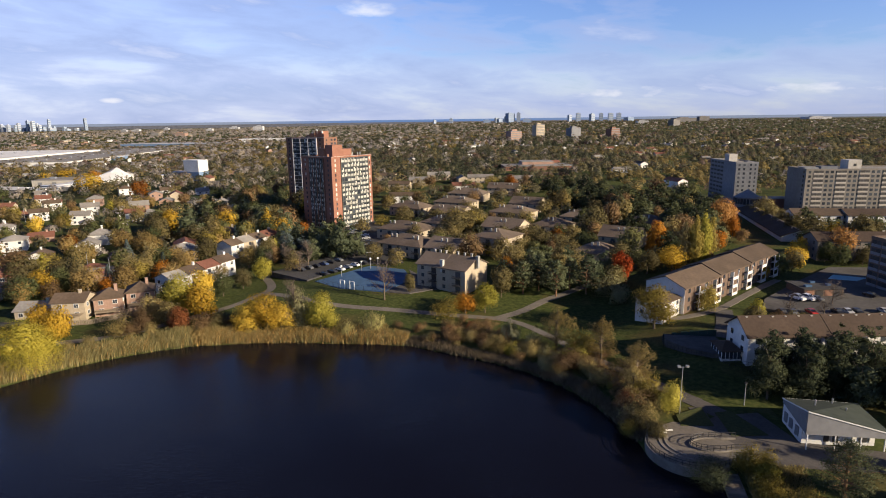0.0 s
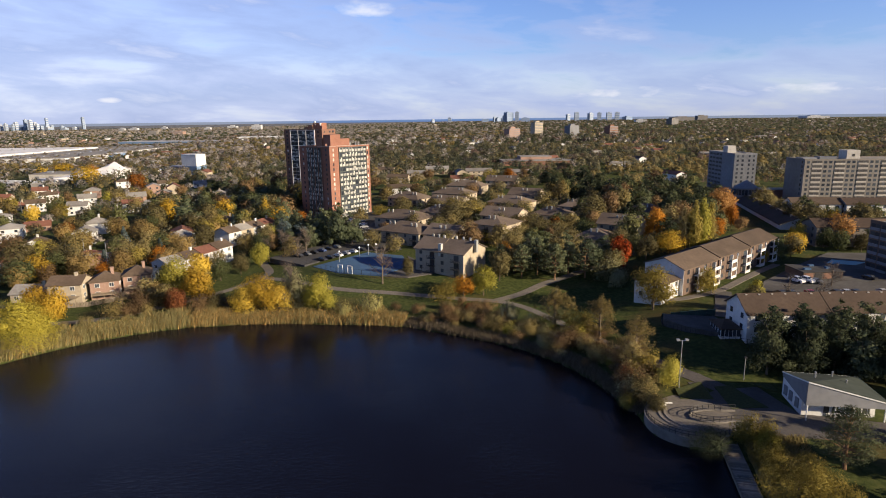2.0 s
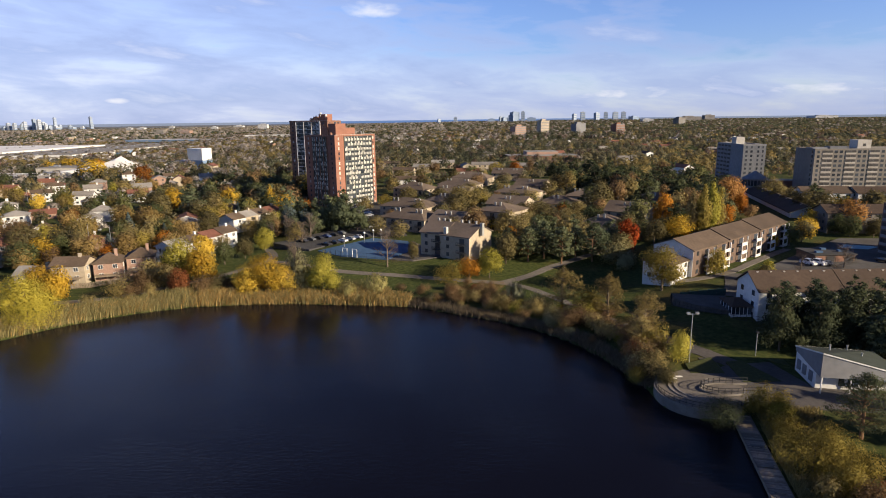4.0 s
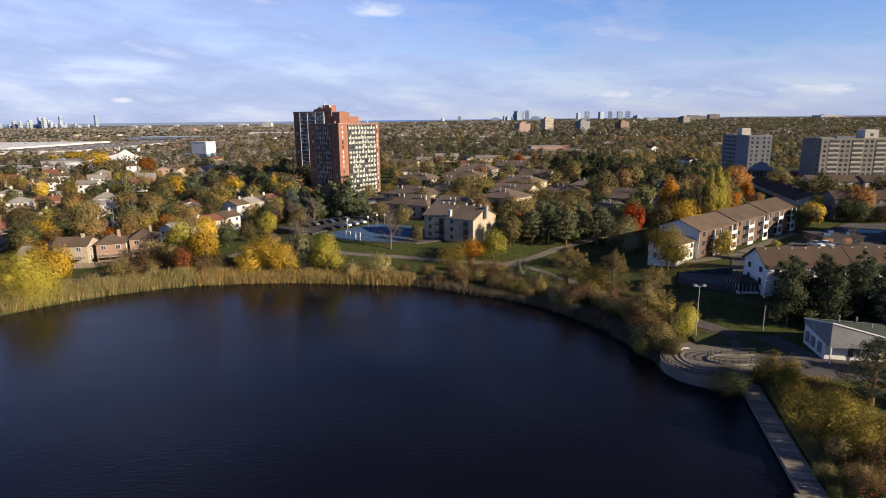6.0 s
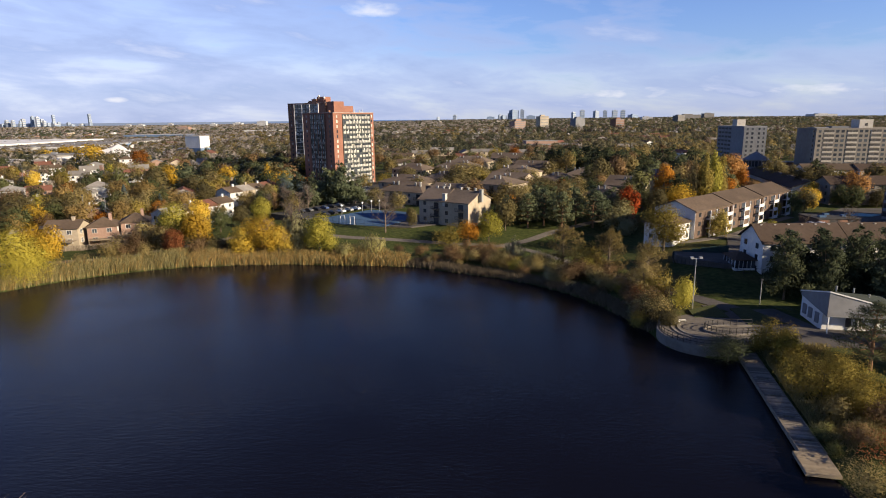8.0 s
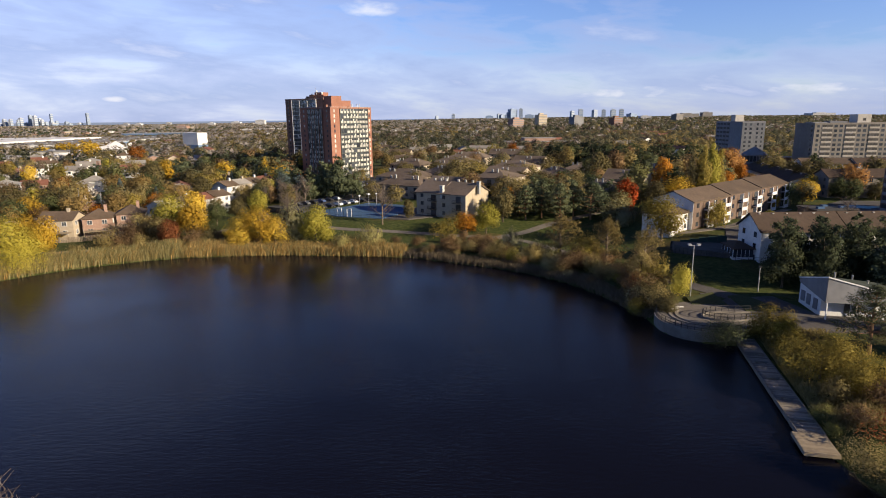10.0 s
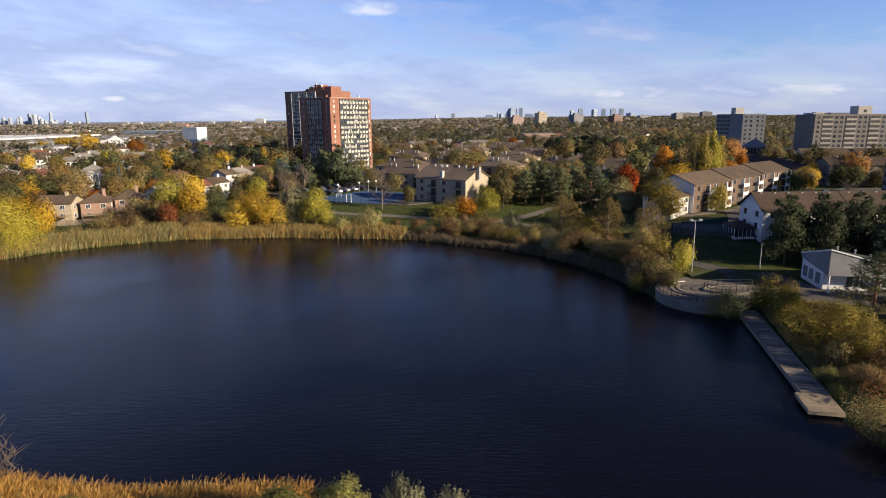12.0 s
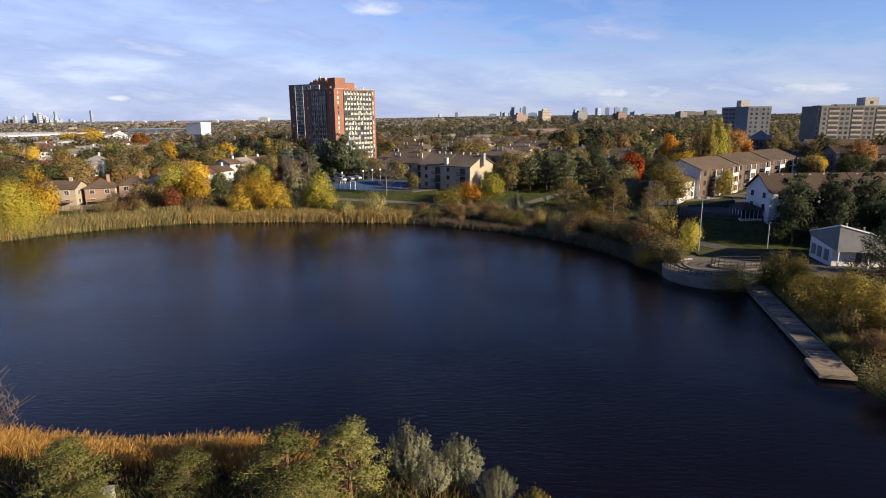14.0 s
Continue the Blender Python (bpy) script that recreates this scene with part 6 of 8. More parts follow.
# ---- the pavilion, terrace and boardwalk ----
def pavilion():
    th = thing("pavilion", "white park pavilion with sloping green metal roof", "pavilion", pose(0, 0, 2.9))
    bl, fl, fr, br = (70.3, 115.2), (68.2, 103.1), (83.4, 102.0), (86.0, 115.0)
    zb, zf, zr, zbr = 3.7, 6.9, 2.7, 2.3
    roof = Mesh()
    top = [(*fl, zf), (*fr, zr), (*br, zbr), (*bl, zb)]
    up = [(x, y, z + 0.22) for x, y, z in top]
    roof.quad(*up)
    roof.quad(*top[::-1])
    part("roof", (roof, MAT["greenroof"]), th)
    fas = Mesh()
    for i in range(4):
        a, b = top[i], top[(i + 1) % 4]
        fas.quad((a[0], a[1], a[2] - 0.02), (b[0], b[1], b[2] - 0.02), (b[0], b[1], b[2] + 0.24), (a[0], a[1], a[2] + 0.24))
    part("fascia", (fas, MAT["white"]), th)
    # walls: a block set back under the roof
    a, b, c, d = (69.0, 105.6), (82.6, 104.6), (85.2, 114.4), (70.5, 114.8)
    za, zb2, zc, zd = 6.1, 2.75, 2.4, 3.75
    w = Mesh()
    for (p, zp), (q, zq) in zip(((a, za), (b, zb2), (c, zc), (d, zd)), ((b, zb2), (c, zc), (d, zd), (a, za))):
        w.quad((*p, -1.3), (*q, -1.3), (*q, zq - 0.15), (*p, zp - 0.15))
    part("wall", (w, MAT["white"]), th)
    # deep front panel over the porch, and a wedge of cladding down the west side
    f = Mesh()
    f.quad((68.3, 103.25, 2.3), (83.3, 102.15, 1.7), (83.3, 102.15, 2.6), (68.3, 103.25, 6.8))
    f.quad((83.3, 102.35, 1.7), (68.3, 103.45, 2.3), (68.3, 103.45, 6.8), (83.3, 102.35, 2.6))
    f.quad((68.3, 103.25, 2.3), (83.3, 102.15, 1.7), (83.3, 102.35, 1.7), (68.3, 103.45, 2.3))
    part("front_panel", (f, MAT["greyblue"]), th, "grey cladding panel over the porch")
    f = Mesh()
    f.quad((70.4, 115.0, 3.0), (68.28, 103.3, 2.3), (68.28, 103.3, 6.8), (70.4, 115.0, 3.65))
    f.quad((68.48, 103.3, 2.3), (70.6, 115.0, 3.0), (70.6, 115.0, 3.65), (68.48, 103.3, 6.8))
    part("side_panel", (f, MAT["greyblue"]), th, "grey cladding wedge under the roof")
    for t in (0.01, 0.36, 0.68, 0.98):
        x, y = 68.5 + t * 14.6, 103.35 - t * 1.1
        part("post", (Mesh().box(x - 0.1, y - 0.1, -0.9, x + 0.1, y + 0.1, 2.3 - 0.6 * t), MAT["white"]), th)
    for t, wd, mt in ((0.30, 1.0, "dark"), (0.42, 1.0, "dark"), (0.56, 2.0, "white"), (0.78, 1.5, "dark"), (0.92, 0.8, "white")):
        x, y = 69.0 + t * 13.6, 105.6 - t * 1.0
        part("door", (Mesh().box(x, y - 0.16, -0.4, x + wd, y - 0.02, 1.75), MAT[mt]), th)
    for t in (0.14, 0.45, 0.72):
        x, y = 69.0 + 1.5 * t, 105.6 + 9.2 * t
        part("door", (Mesh().box(x - 0.14, y, -0.2, x + 0.06, y + 1.2, 1.8), MAT["greyblue"]), th)
    for x, y, z, h in ((73.5, 109.5, 4.6, 1.5), (79.0, 112.6, 3.0, 1.7), (79.2, 108.6, 3.3, 1.4)):
        part("vent_pipe", (Mesh().tube((x, y, z - 0.8), (x, y, z + h), 0.15, 0.15, 8).tube((x, y, z + h), (x, y, z + h + 0.15), 0.2, 0.2, 8), MAT["steel"]), th)


pavilion()


def terrace():
    cx, cy = 47.6, 105.6
    th = thing("terrace", "curved concrete lookout terrace with steel railing over the pond", "terrace", pose(cx, cy, 0))
    arc = [math.radians(a) for a in range(118, 306, 8)]
    R = 8.4
    for a, b in zip(arc, arc[1:]):
        o = [(R * math.cos(t), R * math.sin(t)) for t in (a, b)]
        i = [((R - 0.5) * math.cos(t), (R - 0.5) * math.sin(t)) for t in (a, b)]
        part("wall_segment", (Mesh().prism([o[0], o[1], i[1], i[0]], -1.5, 1.95), MAT["stone"]), th, "pale stained concrete")
    floor = [((R - 0.45) * math.cos(t), (R - 0.45) * math.sin(t)) for t in arc] + [(6.5, -5.5), (8.5, 0.0), (6, 6.5), (0, 9)]
    part("floor", (Mesh().prism(floor, -1.2, 2.06), MAT["path"]), th)
    for k, (ox, oy, r0, a0, a1) in enumerate(((0.5, 0.3, 6.3, 140, 250), (0.5, 0.3, 5.2, 140, 240))):
        m = Mesh()
        st = list(range(a0, a1 + 1, 12))
        for p, q in zip(st, st[1:]):
            c = []
            for rr in (r0, r0 - 0.45):
                c.append([(ox + rr * math.cos(radians(t)), oy + rr * math.sin(radians(t))) for t in (p, q)])
            part("bench_block", (Mesh().prism([c[0][0], c[0][1], c[1][1], c[1][0]], 1.8, 2.2), MAT["stone"]), th)
    # long planter loop, open to the east
    oval = [(4.4 + 4.6 * math.cos(radians(a)), -0.4 + 2.5 * math.sin(radians(a))) for a in range(60, 301, 15)]
    oval = [(9.5, 1.75)] + oval + [(9.5, -2.55)]
    m = Mesh()
    for p, q in zip(oval, oval[1:]):
        d = (Vector(q) - Vector(p)).normalized() * 0.16
        part("planter_block", (Mesh().prism([(p[0] + d.y, p[1] - d.x), (q[0] + d.y, q[1] - d.x), (q[0] - d.y, q[1] + d.x), (p[0] - d.y, p[1] + d.x)], 1.7, 2.35), MAT["stone"]), th)
    outer = [((R - 0.25) * math.cos(radians(a)), (R - 0.25) * math.sin(radians(a))) for a in range(118, 304, 8)]
    for line, z0 in ((outer, 1.95), (oval, 2.35)):
        for x, y in line:
            part("post", (Mesh().tube((x, y, z0), (x, y, z0 + 1.05), 0.06, 0.06, 6), MAT["dark"]), th)
        for hh in (0.5, 1.05):
            for p, q in zip(line, line[1:]):
                part("rail", (Mesh().tube((*p, z0 + hh), (*q, z0 + hh), 0.055, 0.055, 5), MAT["dark"]), th)
    for x, y in ((-4.5, 4.2), (-3.0, 5.0)):
        part("seat", (Mesh().box(x, y, 2.2, x + 1.5, y + 0.5, 2.3), MAT["lampwhite"]), th)


terrace()


def boardwalk():
    a, b = Vector((51.7, 98.6)), Vector((44.1, 66.0))
    d = (b - a).normalized()
    ang = math.degrees(math.atan2(d.y, d.x))
    th = thing("boardwalk", "weathered grey plank boardwalk along the water", "boardwalk", pose(a.x, a.y, 0.62, 0, 0, ang))
    n = int((b - a).length / 0.30)
    me = Mesh().box(0.01, -1.45, -0.07, 0.285, 1.45, 0.0).done("plank", MAT["planks"])
    for i in range(n):
        part("plank", me, th, at=pose(i * 0.30, 0, 0.004 * (i % 3)))
    L = n * 0.30
    for y in (-1.56, 1.46):
        part("edge_beam", (Mesh().box(0, y, -0.5, L, y + 0.10, 0.14), MAT["planks"]), th)
    for i in range(8):
        for y in (-1.3, 1.3):
            part("pile", (Mesh().tube((1 + i * 4.3, y, -2.2), (1 + i * 4.3, y, -0.05), 0.14, 0.14, 7), MAT["bark"]), th)
    for q in (11.2, 17.2, 23.6, 29.8):
        bench = thing("bench", "low pale concrete bench on the boardwalk", "bench", pose(a.x, a.y, 0.63, 0, 0, ang), "boardwalk benches")
        part("seat", (Mesh().box(q, -0.95, 0.16, q + 0.45, 0.85, 0.26), MAT["stone"]), bench)
        for y in (-0.8, 0.45):
            part("leg", (Mesh().box(q + 0.04, y, 0, q + 0.41, y + 0.3, 0.16), MAT["stone"]), bench)
    c = Vector((42.0, 66.7))
    pl = thing("jetty_platform", "pale timber platform at the boardwalk's end", "platform", pose(c.x, c.y, 0.72, 0, 0, ang))
    me2 = Mesh().box(0.01, 0.0, -0.07, 0.147, 3.6, 0.0).done("plank", MAT["timber"])
    for i in range(30):
        part("plank", me2, pl, at=pose(i * 0.155, 0, 0.003 * (i % 2)))
    for y in (-0.08, 3.58):
        part("edge_beam", (Mesh().box(0, y, -0.45, 4.65, y + 0.1, -0.02), MAT["timber"]), pl)
    part("end_beam", (Mesh().box(4.65, -0.08, -0.45, 4.75, 3.68, -0.02), MAT["timber"]), pl)
    for x in (0.5, 2.4, 4.3):
        for y in (0.4, 3.2):
            part("pile", (Mesh().tube((x, y, -2.2), (x, y, -0.08), 0.14, 0.14, 7), MAT["bark"]), pl)


boardwalk()


def tufts(name, label, line, band, count, h, mat, seed, width=0.09):
    """Arching grass blades in a strip beside a line."""
    r = np.random.RandomState(seed)
    P = np.array(line, float)
    k = r.uniform(0, len(P) - 1.001, count)
    i, f = k.astype(int), (k % 1)[:, None]
    xy = P[i] * (1 - f) + P[i + 1] * f + np.stack([r.uniform(0, band, count), r.normal(size=count) * 0.3], 1)
    land = pond_distance(xy[:, 0], xy[:, 1]) > 0.2
    xy, k, count = xy[land], k[land], int(land.sum())
    z = np.maximum(ground_z(xy[:, 0], xy[:, 1]), -0.1)
    hh = h * r.uniform(0.5, 1.25, count) * (0.75 + 0.4 * np.sin(k * 9) * np.sin(k * 3.3 + 1))
    a = r.uniform(0, 2 * math.pi, count)
    u = np.stack([np.cos(a), np.sin(a)], 1) * width * 0.5
    lean = r.normal(size=(count, 2)) * 0.4 * hh[:, None]
    q = np.zeros((count, 4, 3))
    q[:, 0, :2], q[:, 0, 2] = xy - u, z
    q[:, 1, :2], q[:, 1, 2] = xy + u, z
    q[:, 2, :2], q[:, 2, 2] = xy + lean + u * 0.4, z + hh
    q[:, 3, :2], q[:, 3, 2] = xy + lean - u * 0.4, z + hh
    tagged(new(name, array_mesh(name, q, MAT[mat])), label, "grass", "", "stuff")


tufts("tall_grass", "pale green tall grass beside the boardwalk", [(54.2, 97.5), (51.6, 88.5), (49.4, 79), (47.8, 72), (46.9, 67.4)], 1.5, 6500, 1.1, "reedg", 5)
tufts("tall_grass", "olive weeds under the shrubs by the boardwalk", [(55.8, 97.5), (53.2, 88.5), (51.0, 79), (49.4, 72), (48.4, 66)], 9.0, 9000, 0.9, "olive", 6, 0.14)
tufts("tall_grass", "rough olive grass and brush on the near bank", [(-44, 27), (-44, 47)], 56.0, 9000, 0.8, "olive", 8, 0.16)
tufts("tall_grass", "dry brown weeds on the near bank", [(-44, 27), (-44, 47)], 56.0, 7000, 1.0, "rust", 9, 0.12)
th = thing("utility_box", "white metal utility box on the near bank", "utility box", pose(-24.6, 38.2, gz(-24.6, 38.2), 0, 0, 6))
part("cabinet", (Mesh().box(-0.35, -0.3, 0.1, 0.35, 0.3, 1.2), MAT["skylinelight"]), th)
part("lid", (Mesh().box(-0.39, -0.34, 1.2, 0.39, 0.34, 1.27), MAT["panel"]), th)
part("plinth", (Mesh().box(-0.45, -0.35, -0.3, 0.45, 0.35, 0.1), MAT["concrete"]), th)


def lamp_pole(x, y, h, heads, label, name="floodlight_pole"):
    th = thing(name, label, "street lamp", pose(x, y, gz(x, y)))
    part("pole", (Mesh().tube((0, 0, -0.3), (0, 0, h), 0.13, 0.08, 8), MAT["steel"]), th)
    if heads == 2:
        part("crossarm", (Mesh().box(-1.0, -0.06, h - 0.2, 1.0, 0.06, h - 0.08), MAT["steel"]), th)
        for s in (-0.9, 0.9):
            part("floodlight", (Mesh().box(s - 0.3, -0.35, h - 0.1, s + 0.3, 0.25, h + 0.28), MAT["steel"]), th)
    elif heads == 1:
        part("lantern", (Mesh().box(-0.25, -0.25, h, 0.25, 0.25, h + 0.3), MAT["dark"]), th)
    else:
        part("globe", (Mesh().ball((0, 0, h + 0.35), 0.42, 8, 12), MAT["lampwhite"]), th, "white glass globe")
    return th


lamp_pole(50.3, 118.1, 11.0, 2, "tall steel floodlight pole with two lamps")
lamp_pole(66.0, 121.8, 5.2, 1, "slim park lamp post with lantern", "lamp_post")
for x, y in ((-40, 228), (-30, 240), (-33, 235), (-27, 241)):
    lamp_pole(x, y, 4.0, 0, "post lamp with white globe by the car park", "lamp_post")
lamp_pole(-126, 220, 13, 1, "tall pale utility pole behind the houses", "utility_pole")
for x, y in ((-150, 246), (-240, 345), (-262, 372)):
    lamp_pole(x, y, 9, 1, "pale street lamp among the houses", "street_lamp")


def fence(pts, h, mat, label, step=2.4, rails=(0.3, 0.95), pickets=0.0):
    th = thing("fence", label, "fence", pose(pts[0][0], pts[0][1], 0))
    o = Vector(pts[0])
    for (ax, ay), (bx, by) in zip(pts, pts[1:]):
        a, b = Vector((ax, ay)), Vector((bx, by))
        n = max(1, int((b - a).length / step))
        for i in range(n):
            p, q = a.lerp(b, i / n), a.lerp(b, (i + 1) / n)
            zp, zq = gz(*p), gz(*q)
            p2, q2 = p - o, q - o
            part("post", (Mesh().tube((p2.x, p2.y, zp - 0.2), (p2.x, p2.y, zp + h), 0.05, 0.05, 6), mat), th)
            for f in rails:
                part("rail", (Mesh().tube((p2.x, p2.y, zp + h * f), (q2.x, q2.y, zq + h * f), 0.03, 0.03, 4), mat), th)
            if pickets:
                k = int((q - p).length / pickets)
                for j in range(k):
                    s = p2.lerp(q2, (j + 0.5) / k)
                    z = zp + (zq - zp) * j / k
                    part("picket", (Mesh().box(s.x - pickets * 0.45, s.y - 0.03, z, s.x + pickets * 0.45, s.y + 0.03, z + h * 0.97), mat), th)
    return th


fence([(-51.5, 222), (-38, 208.5), (-19, 203), (4.5, 212.5)], 2.6, MAT["dark"], "tall dark wire fence round the sports court", 3.0, (0.1, 0.5, 1.0))
fence([(60.6, 157.2), (59.4, 153.0), (62.9, 146.4), (67.6, 142.0), (70.5, 138.5), (75.5, 136.5)], 1.7, MAT["dark"], "dark metal fence below the apartments", 1.2, (0.15, 0.55, 0.98))
fence([(-126, 180), (-113, 182.5), (-109, 186), (-100, 194)], 1.7, MAT["fence"], "weathered timber garden fence", 2.4, (0.3, 0.9), 0.4)
fence([(-142, 181), (-127, 180)], 1.7, MAT["fence"], "weathered timber garden fence", 2.4, (0.3, 0.9), 0.4)


def goal(x, y, rot):
    th = thing("goal", "small white metal sports goal on the court", "goal", pose(x, y, 4.55, 0, 0, rot), "goals")
    for s in (-1.1, 1.1):
        part("post", (Mesh().box(s - 0.12, -0.1, 0, s + 0.12, 0.1, 3.0), MAT["lampwhite"]), th)
    part("crossbar", (Mesh().box(-0.98, -0.1, 2.76, 0.98, 0.1, 3.0), MAT["lampwhite"]), th)


goal(-37.0, 211.5, -35)
goal(-33.2, 209.5, -35)


th = thing("screen_fence", "dark green screened fence behind the paved yard", "fence", pose(60.8, 157.4, 0))
for k in range(6):
    x, y = 2.27 * k, -0.42 * k
    z = gz(60.8 + x, 157.4 + y)
    part("screen", (Mesh().box(0.05, -0.04, z + 0.1, 2.25, 0.04, z + 2.0), MAT["greenscreen"]), th, at=pose(x, y, 0, 0, 0, -10.5))
    part("post", (Mesh().box(-0.05, -0.05, z - 0.5, 0.05, 0.05, z + 2.1), MAT["dark"]), th, at=pose(x, y, 0, 0, 0, -10.5))

# ---- cars ----
def car_meshes():
    prof = [(-2.15, 0.35), (-2.2, 0.75), (-1.9, 0.92), (-1.2, 0.98), (-0.55, 1.42), (0.85, 1.45), (1.55, 1.0), (2.1, 0.9), (2.2, 0.6), (2.15, 0.35)]
    out = []
    for p in PAINT:
        m = Mesh()
        n = len(prof)
        for s in (-0.85, 0.85):
            m.v += [(x, s * (0.86 if z > 1.2 else 1.0), z) for x, z in prof]
        m.f.append(tuple(range(n - 1, -1, -1)))
        m.f.append(tuple(range(n, 2 * n)))
        m.f += [(i, (i + 1) % n, n + (i + 1) % n, n + i) for i in range(n)]
        out.append(m.done("body", p))
    front, rear = Mesh(), Mesh()
    rear.quad((-1.19, -0.72, 1.02), (-1.19, 0.72, 1.02), (-0.63, 0.66, 1.43), (-0.63, -0.66, 1.43))
    front.quad((1.53, 0.72, 1.03), (1.53, -0.72, 1.03), (0.9, -0.66, 1.44), (0.9, 0.66, 1.44))
    panes = [("windscreen", front), ("rear_window", rear)]
    for sd in (-1, 1):
        side = Mesh()
        q = [(-1.0, 0.862 * sd, 1.0), (1.35, 0.862 * sd, 1.02), (0.82, 0.755 * sd, 1.39), (-0.5, 0.755 * sd, 1.37)]
        side.quad(*(q if sd < 0 else q[::-1]))
        panes.append(("side_window", side))
    w = Mesh().tube((0, -0.11, 0), (0, 0.11, 0), 0.32, 0.32, 12)
    w.tube((0, 0.11, 0), (0, -0.11, 0), 0.32, 0.32, 12)
    return out, [(nm, q.done(nm, MAT["glass"])) for nm, q in panes], w.done("wheel", MAT["tyre"])


CAR_BODY, CAR_GLASS, CAR_WHEEL = car_meshes()
COLOURS = ["white", "silver", "black", "grey", "red", "blue"]


def car(x, y, rot, c, z=None, tall=1.0, name="car"):
    th = thing(name, "parked " + COLOURS[c] + (" van" if tall > 1.2 else " car") + " on asphalt", name, pose(x, y, gz(x, y) if z is None else z, 0, 0, rot) @ Matrix.Diagonal((1 + 0.12 * (tall > 1.2), 1, tall, 1)), "parked cars")
    part("body", CAR_BODY[c], th)
    for nm, me in CAR_GLASS:
        part(nm, me, th)
    for wx in (-1.35, 1.35):
        for wy in (-0.76, 0.76):
            part("wheel", CAR_WHEEL, th, at=pose(wx, wy, 0.32))


for i, (x, y) in enumerate([(-58, 237), (-55.5, 240), (-53, 243), (-50.5, 246.5), (-48, 250), (-45.5, 253.5), (-47.2, 230), (-44.6, 233.5), (-42, 237), (-39.5, 240.5), (-37, 244), (-34, 247.5)]):
    car(x, y, -35, [2, 3, 2, 5, 2, 3, 2, 2, 0, 1, 0, 2][i], 4.75)
for i in range(10):
    car(-33 - 1.6 * i, 268 + 8.5 * i, 10, [1, 2, 3, 2, 1, 0, 3, 2, 5, 1][i], 4.75)
for i in range(6):
    car(-46 - 1.2 * i, 300 + 9 * i, 170, [2, 3, 1, 0, 2, 1][i], 4.75)
for x, c in ((101.2, 2), (104.2, 3), (109.8, 4), (117.6, 2), (120.6, 1), (123.4, 2), (131.5, 1)):
    car(x, 170.6, 88, c, 6.2)
car(113.6, 184.2, 112, 0, 6.2, 1.45, "van")
car(116.6, 184.0, 112, 0, 6.2, 1.45, "van")
for x, c in ((119.4, 3), (139, 2)):
    car(x, 187 if x > 130 else 183.8, 112, c, 6.2)


# ---- more buildings on the east side ----
def sunroom():
    th = thing("sunroom", "dark glazed sunroom with grey hip roof and white posts", "sunroom", pose(69.3, 140.6, 4.4, 0, 0, -4) @ Matrix.Diagonal((0.68, 1.15, 0.95, 1)))
    part("wall", (Mesh().box(0, 0, -1.5, 7, 6, 0.5), MAT["white"]), th)
    for i in range(5):
        part("pane", (Mesh().box(0.2 + i * 1.38, 0.05, 0.5, 1.4 + i * 1.38, 0.12, 2.7), MAT["glass"]), th)
        part("post", (Mesh().box(0.0 + i * 1.38, 0.0, 0.5, 0.17 + i * 1.38, 0.2, 2.8), MAT["white"]), th)
    for i in range(4):
        part("pane", (Mesh().box(0.05, 0.3 + i * 1.45, 0.5, 0.12, 1.55 + i * 1.45, 2.7), MAT["glass"]), th)
        part("post", (Mesh().box(0.0, 1.57 + i * 1.45, 0.5, 0.2, 1.73 + i * 1.45, 2.8), MAT["white"]), th)
    part("core", (Mesh().box(0.35, 0.6, 0.5, 6.9, 5.9, 2.75), MAT["frame"]), th)
    part("roof", (hip_mesh(7, 6, 2.8, 1.3, 0.5), MAT["shingledark"]), th)


sunroom()
tower(149, 183, 4, 24, 19, 6, 6.0, MAT["brownbrick"], "dark brown brick mid-rise with recessed balconies", WG(6, 3.6, 2.6, 2.4), [("balc", 2.6 + 4.6 * k, 4.0) for k in range(4)], 2.75, [(8, 6, 6, 6, 2.6, MAT["brownbrick"])], name="mid_rise")
slab("pool_1", [(139, 209), (147, 205.5), (153, 209), (144, 214)], MAT["pool"], 0.05, "turquoise covered swimming pool", "swimming pool", 6.35)
th = thing("garage", "low flat-roofed garage with gravel roof", "garage", pose(118, 188, 6.0, 0, 0, 2))
part("wall", (Mesh().box(0, 0, -1, 13, 10, 2.4), MAT["brownbrick"]), th)
part("roof", (Mesh().box(-0.4, -0.4, 2.4, 13.4, 10.4, 2.7), MAT["asphalt"]), th)
for k in range(4):
    part("garage_door", (Mesh().box(0.6 + 3.1 * k, -0.08, 0.1, 3.1 + 3.1 * k, 0.02, 2.1), MAT["dark" if k % 2 else "brickdark"]), th)
for x, y, d in ((1.5, 2.0, 2.2), (6.0, 6.5, 1.6), (9.5, 3.0, 1.2)):
    part("roof_box", (Mesh().box(x, y, 2.7, x + d, y + 1.2, 3.3), MAT["court"]), th)
th = thing("carport", "long low carport with dark brown roof and white end", "carport", pose(186, 388, 6.2, 0, 0, -103))
part("wall", (gable_wall(112, 15, -2, 1.8, 3.0), MAT["white"]), th)
part("roof", (gable_mesh(112, 15, 1.8, 3.0, 0.8), MAT["shingledark"]), th)
part("ridge_cap", (Mesh().box(-0.8, 7.3, 4.88, 112.8, 7.7, 5.06), MAT["stucco"]), th)
for k in range(10):
    part("roof_vent", vent_mesh, th, at=pose(6 + 11 * k, 6.4, 4.6))
TAKEN.append((174, 333, 16))
th = thing("brick_hall", "low red brick hall with flat roof", "hall", pose(196, 379, 7, 0, 0, -3))
part("wall", (Mesh().box(0, 0, -2, 40, 12, 5.0), MAT["brick"]), th)
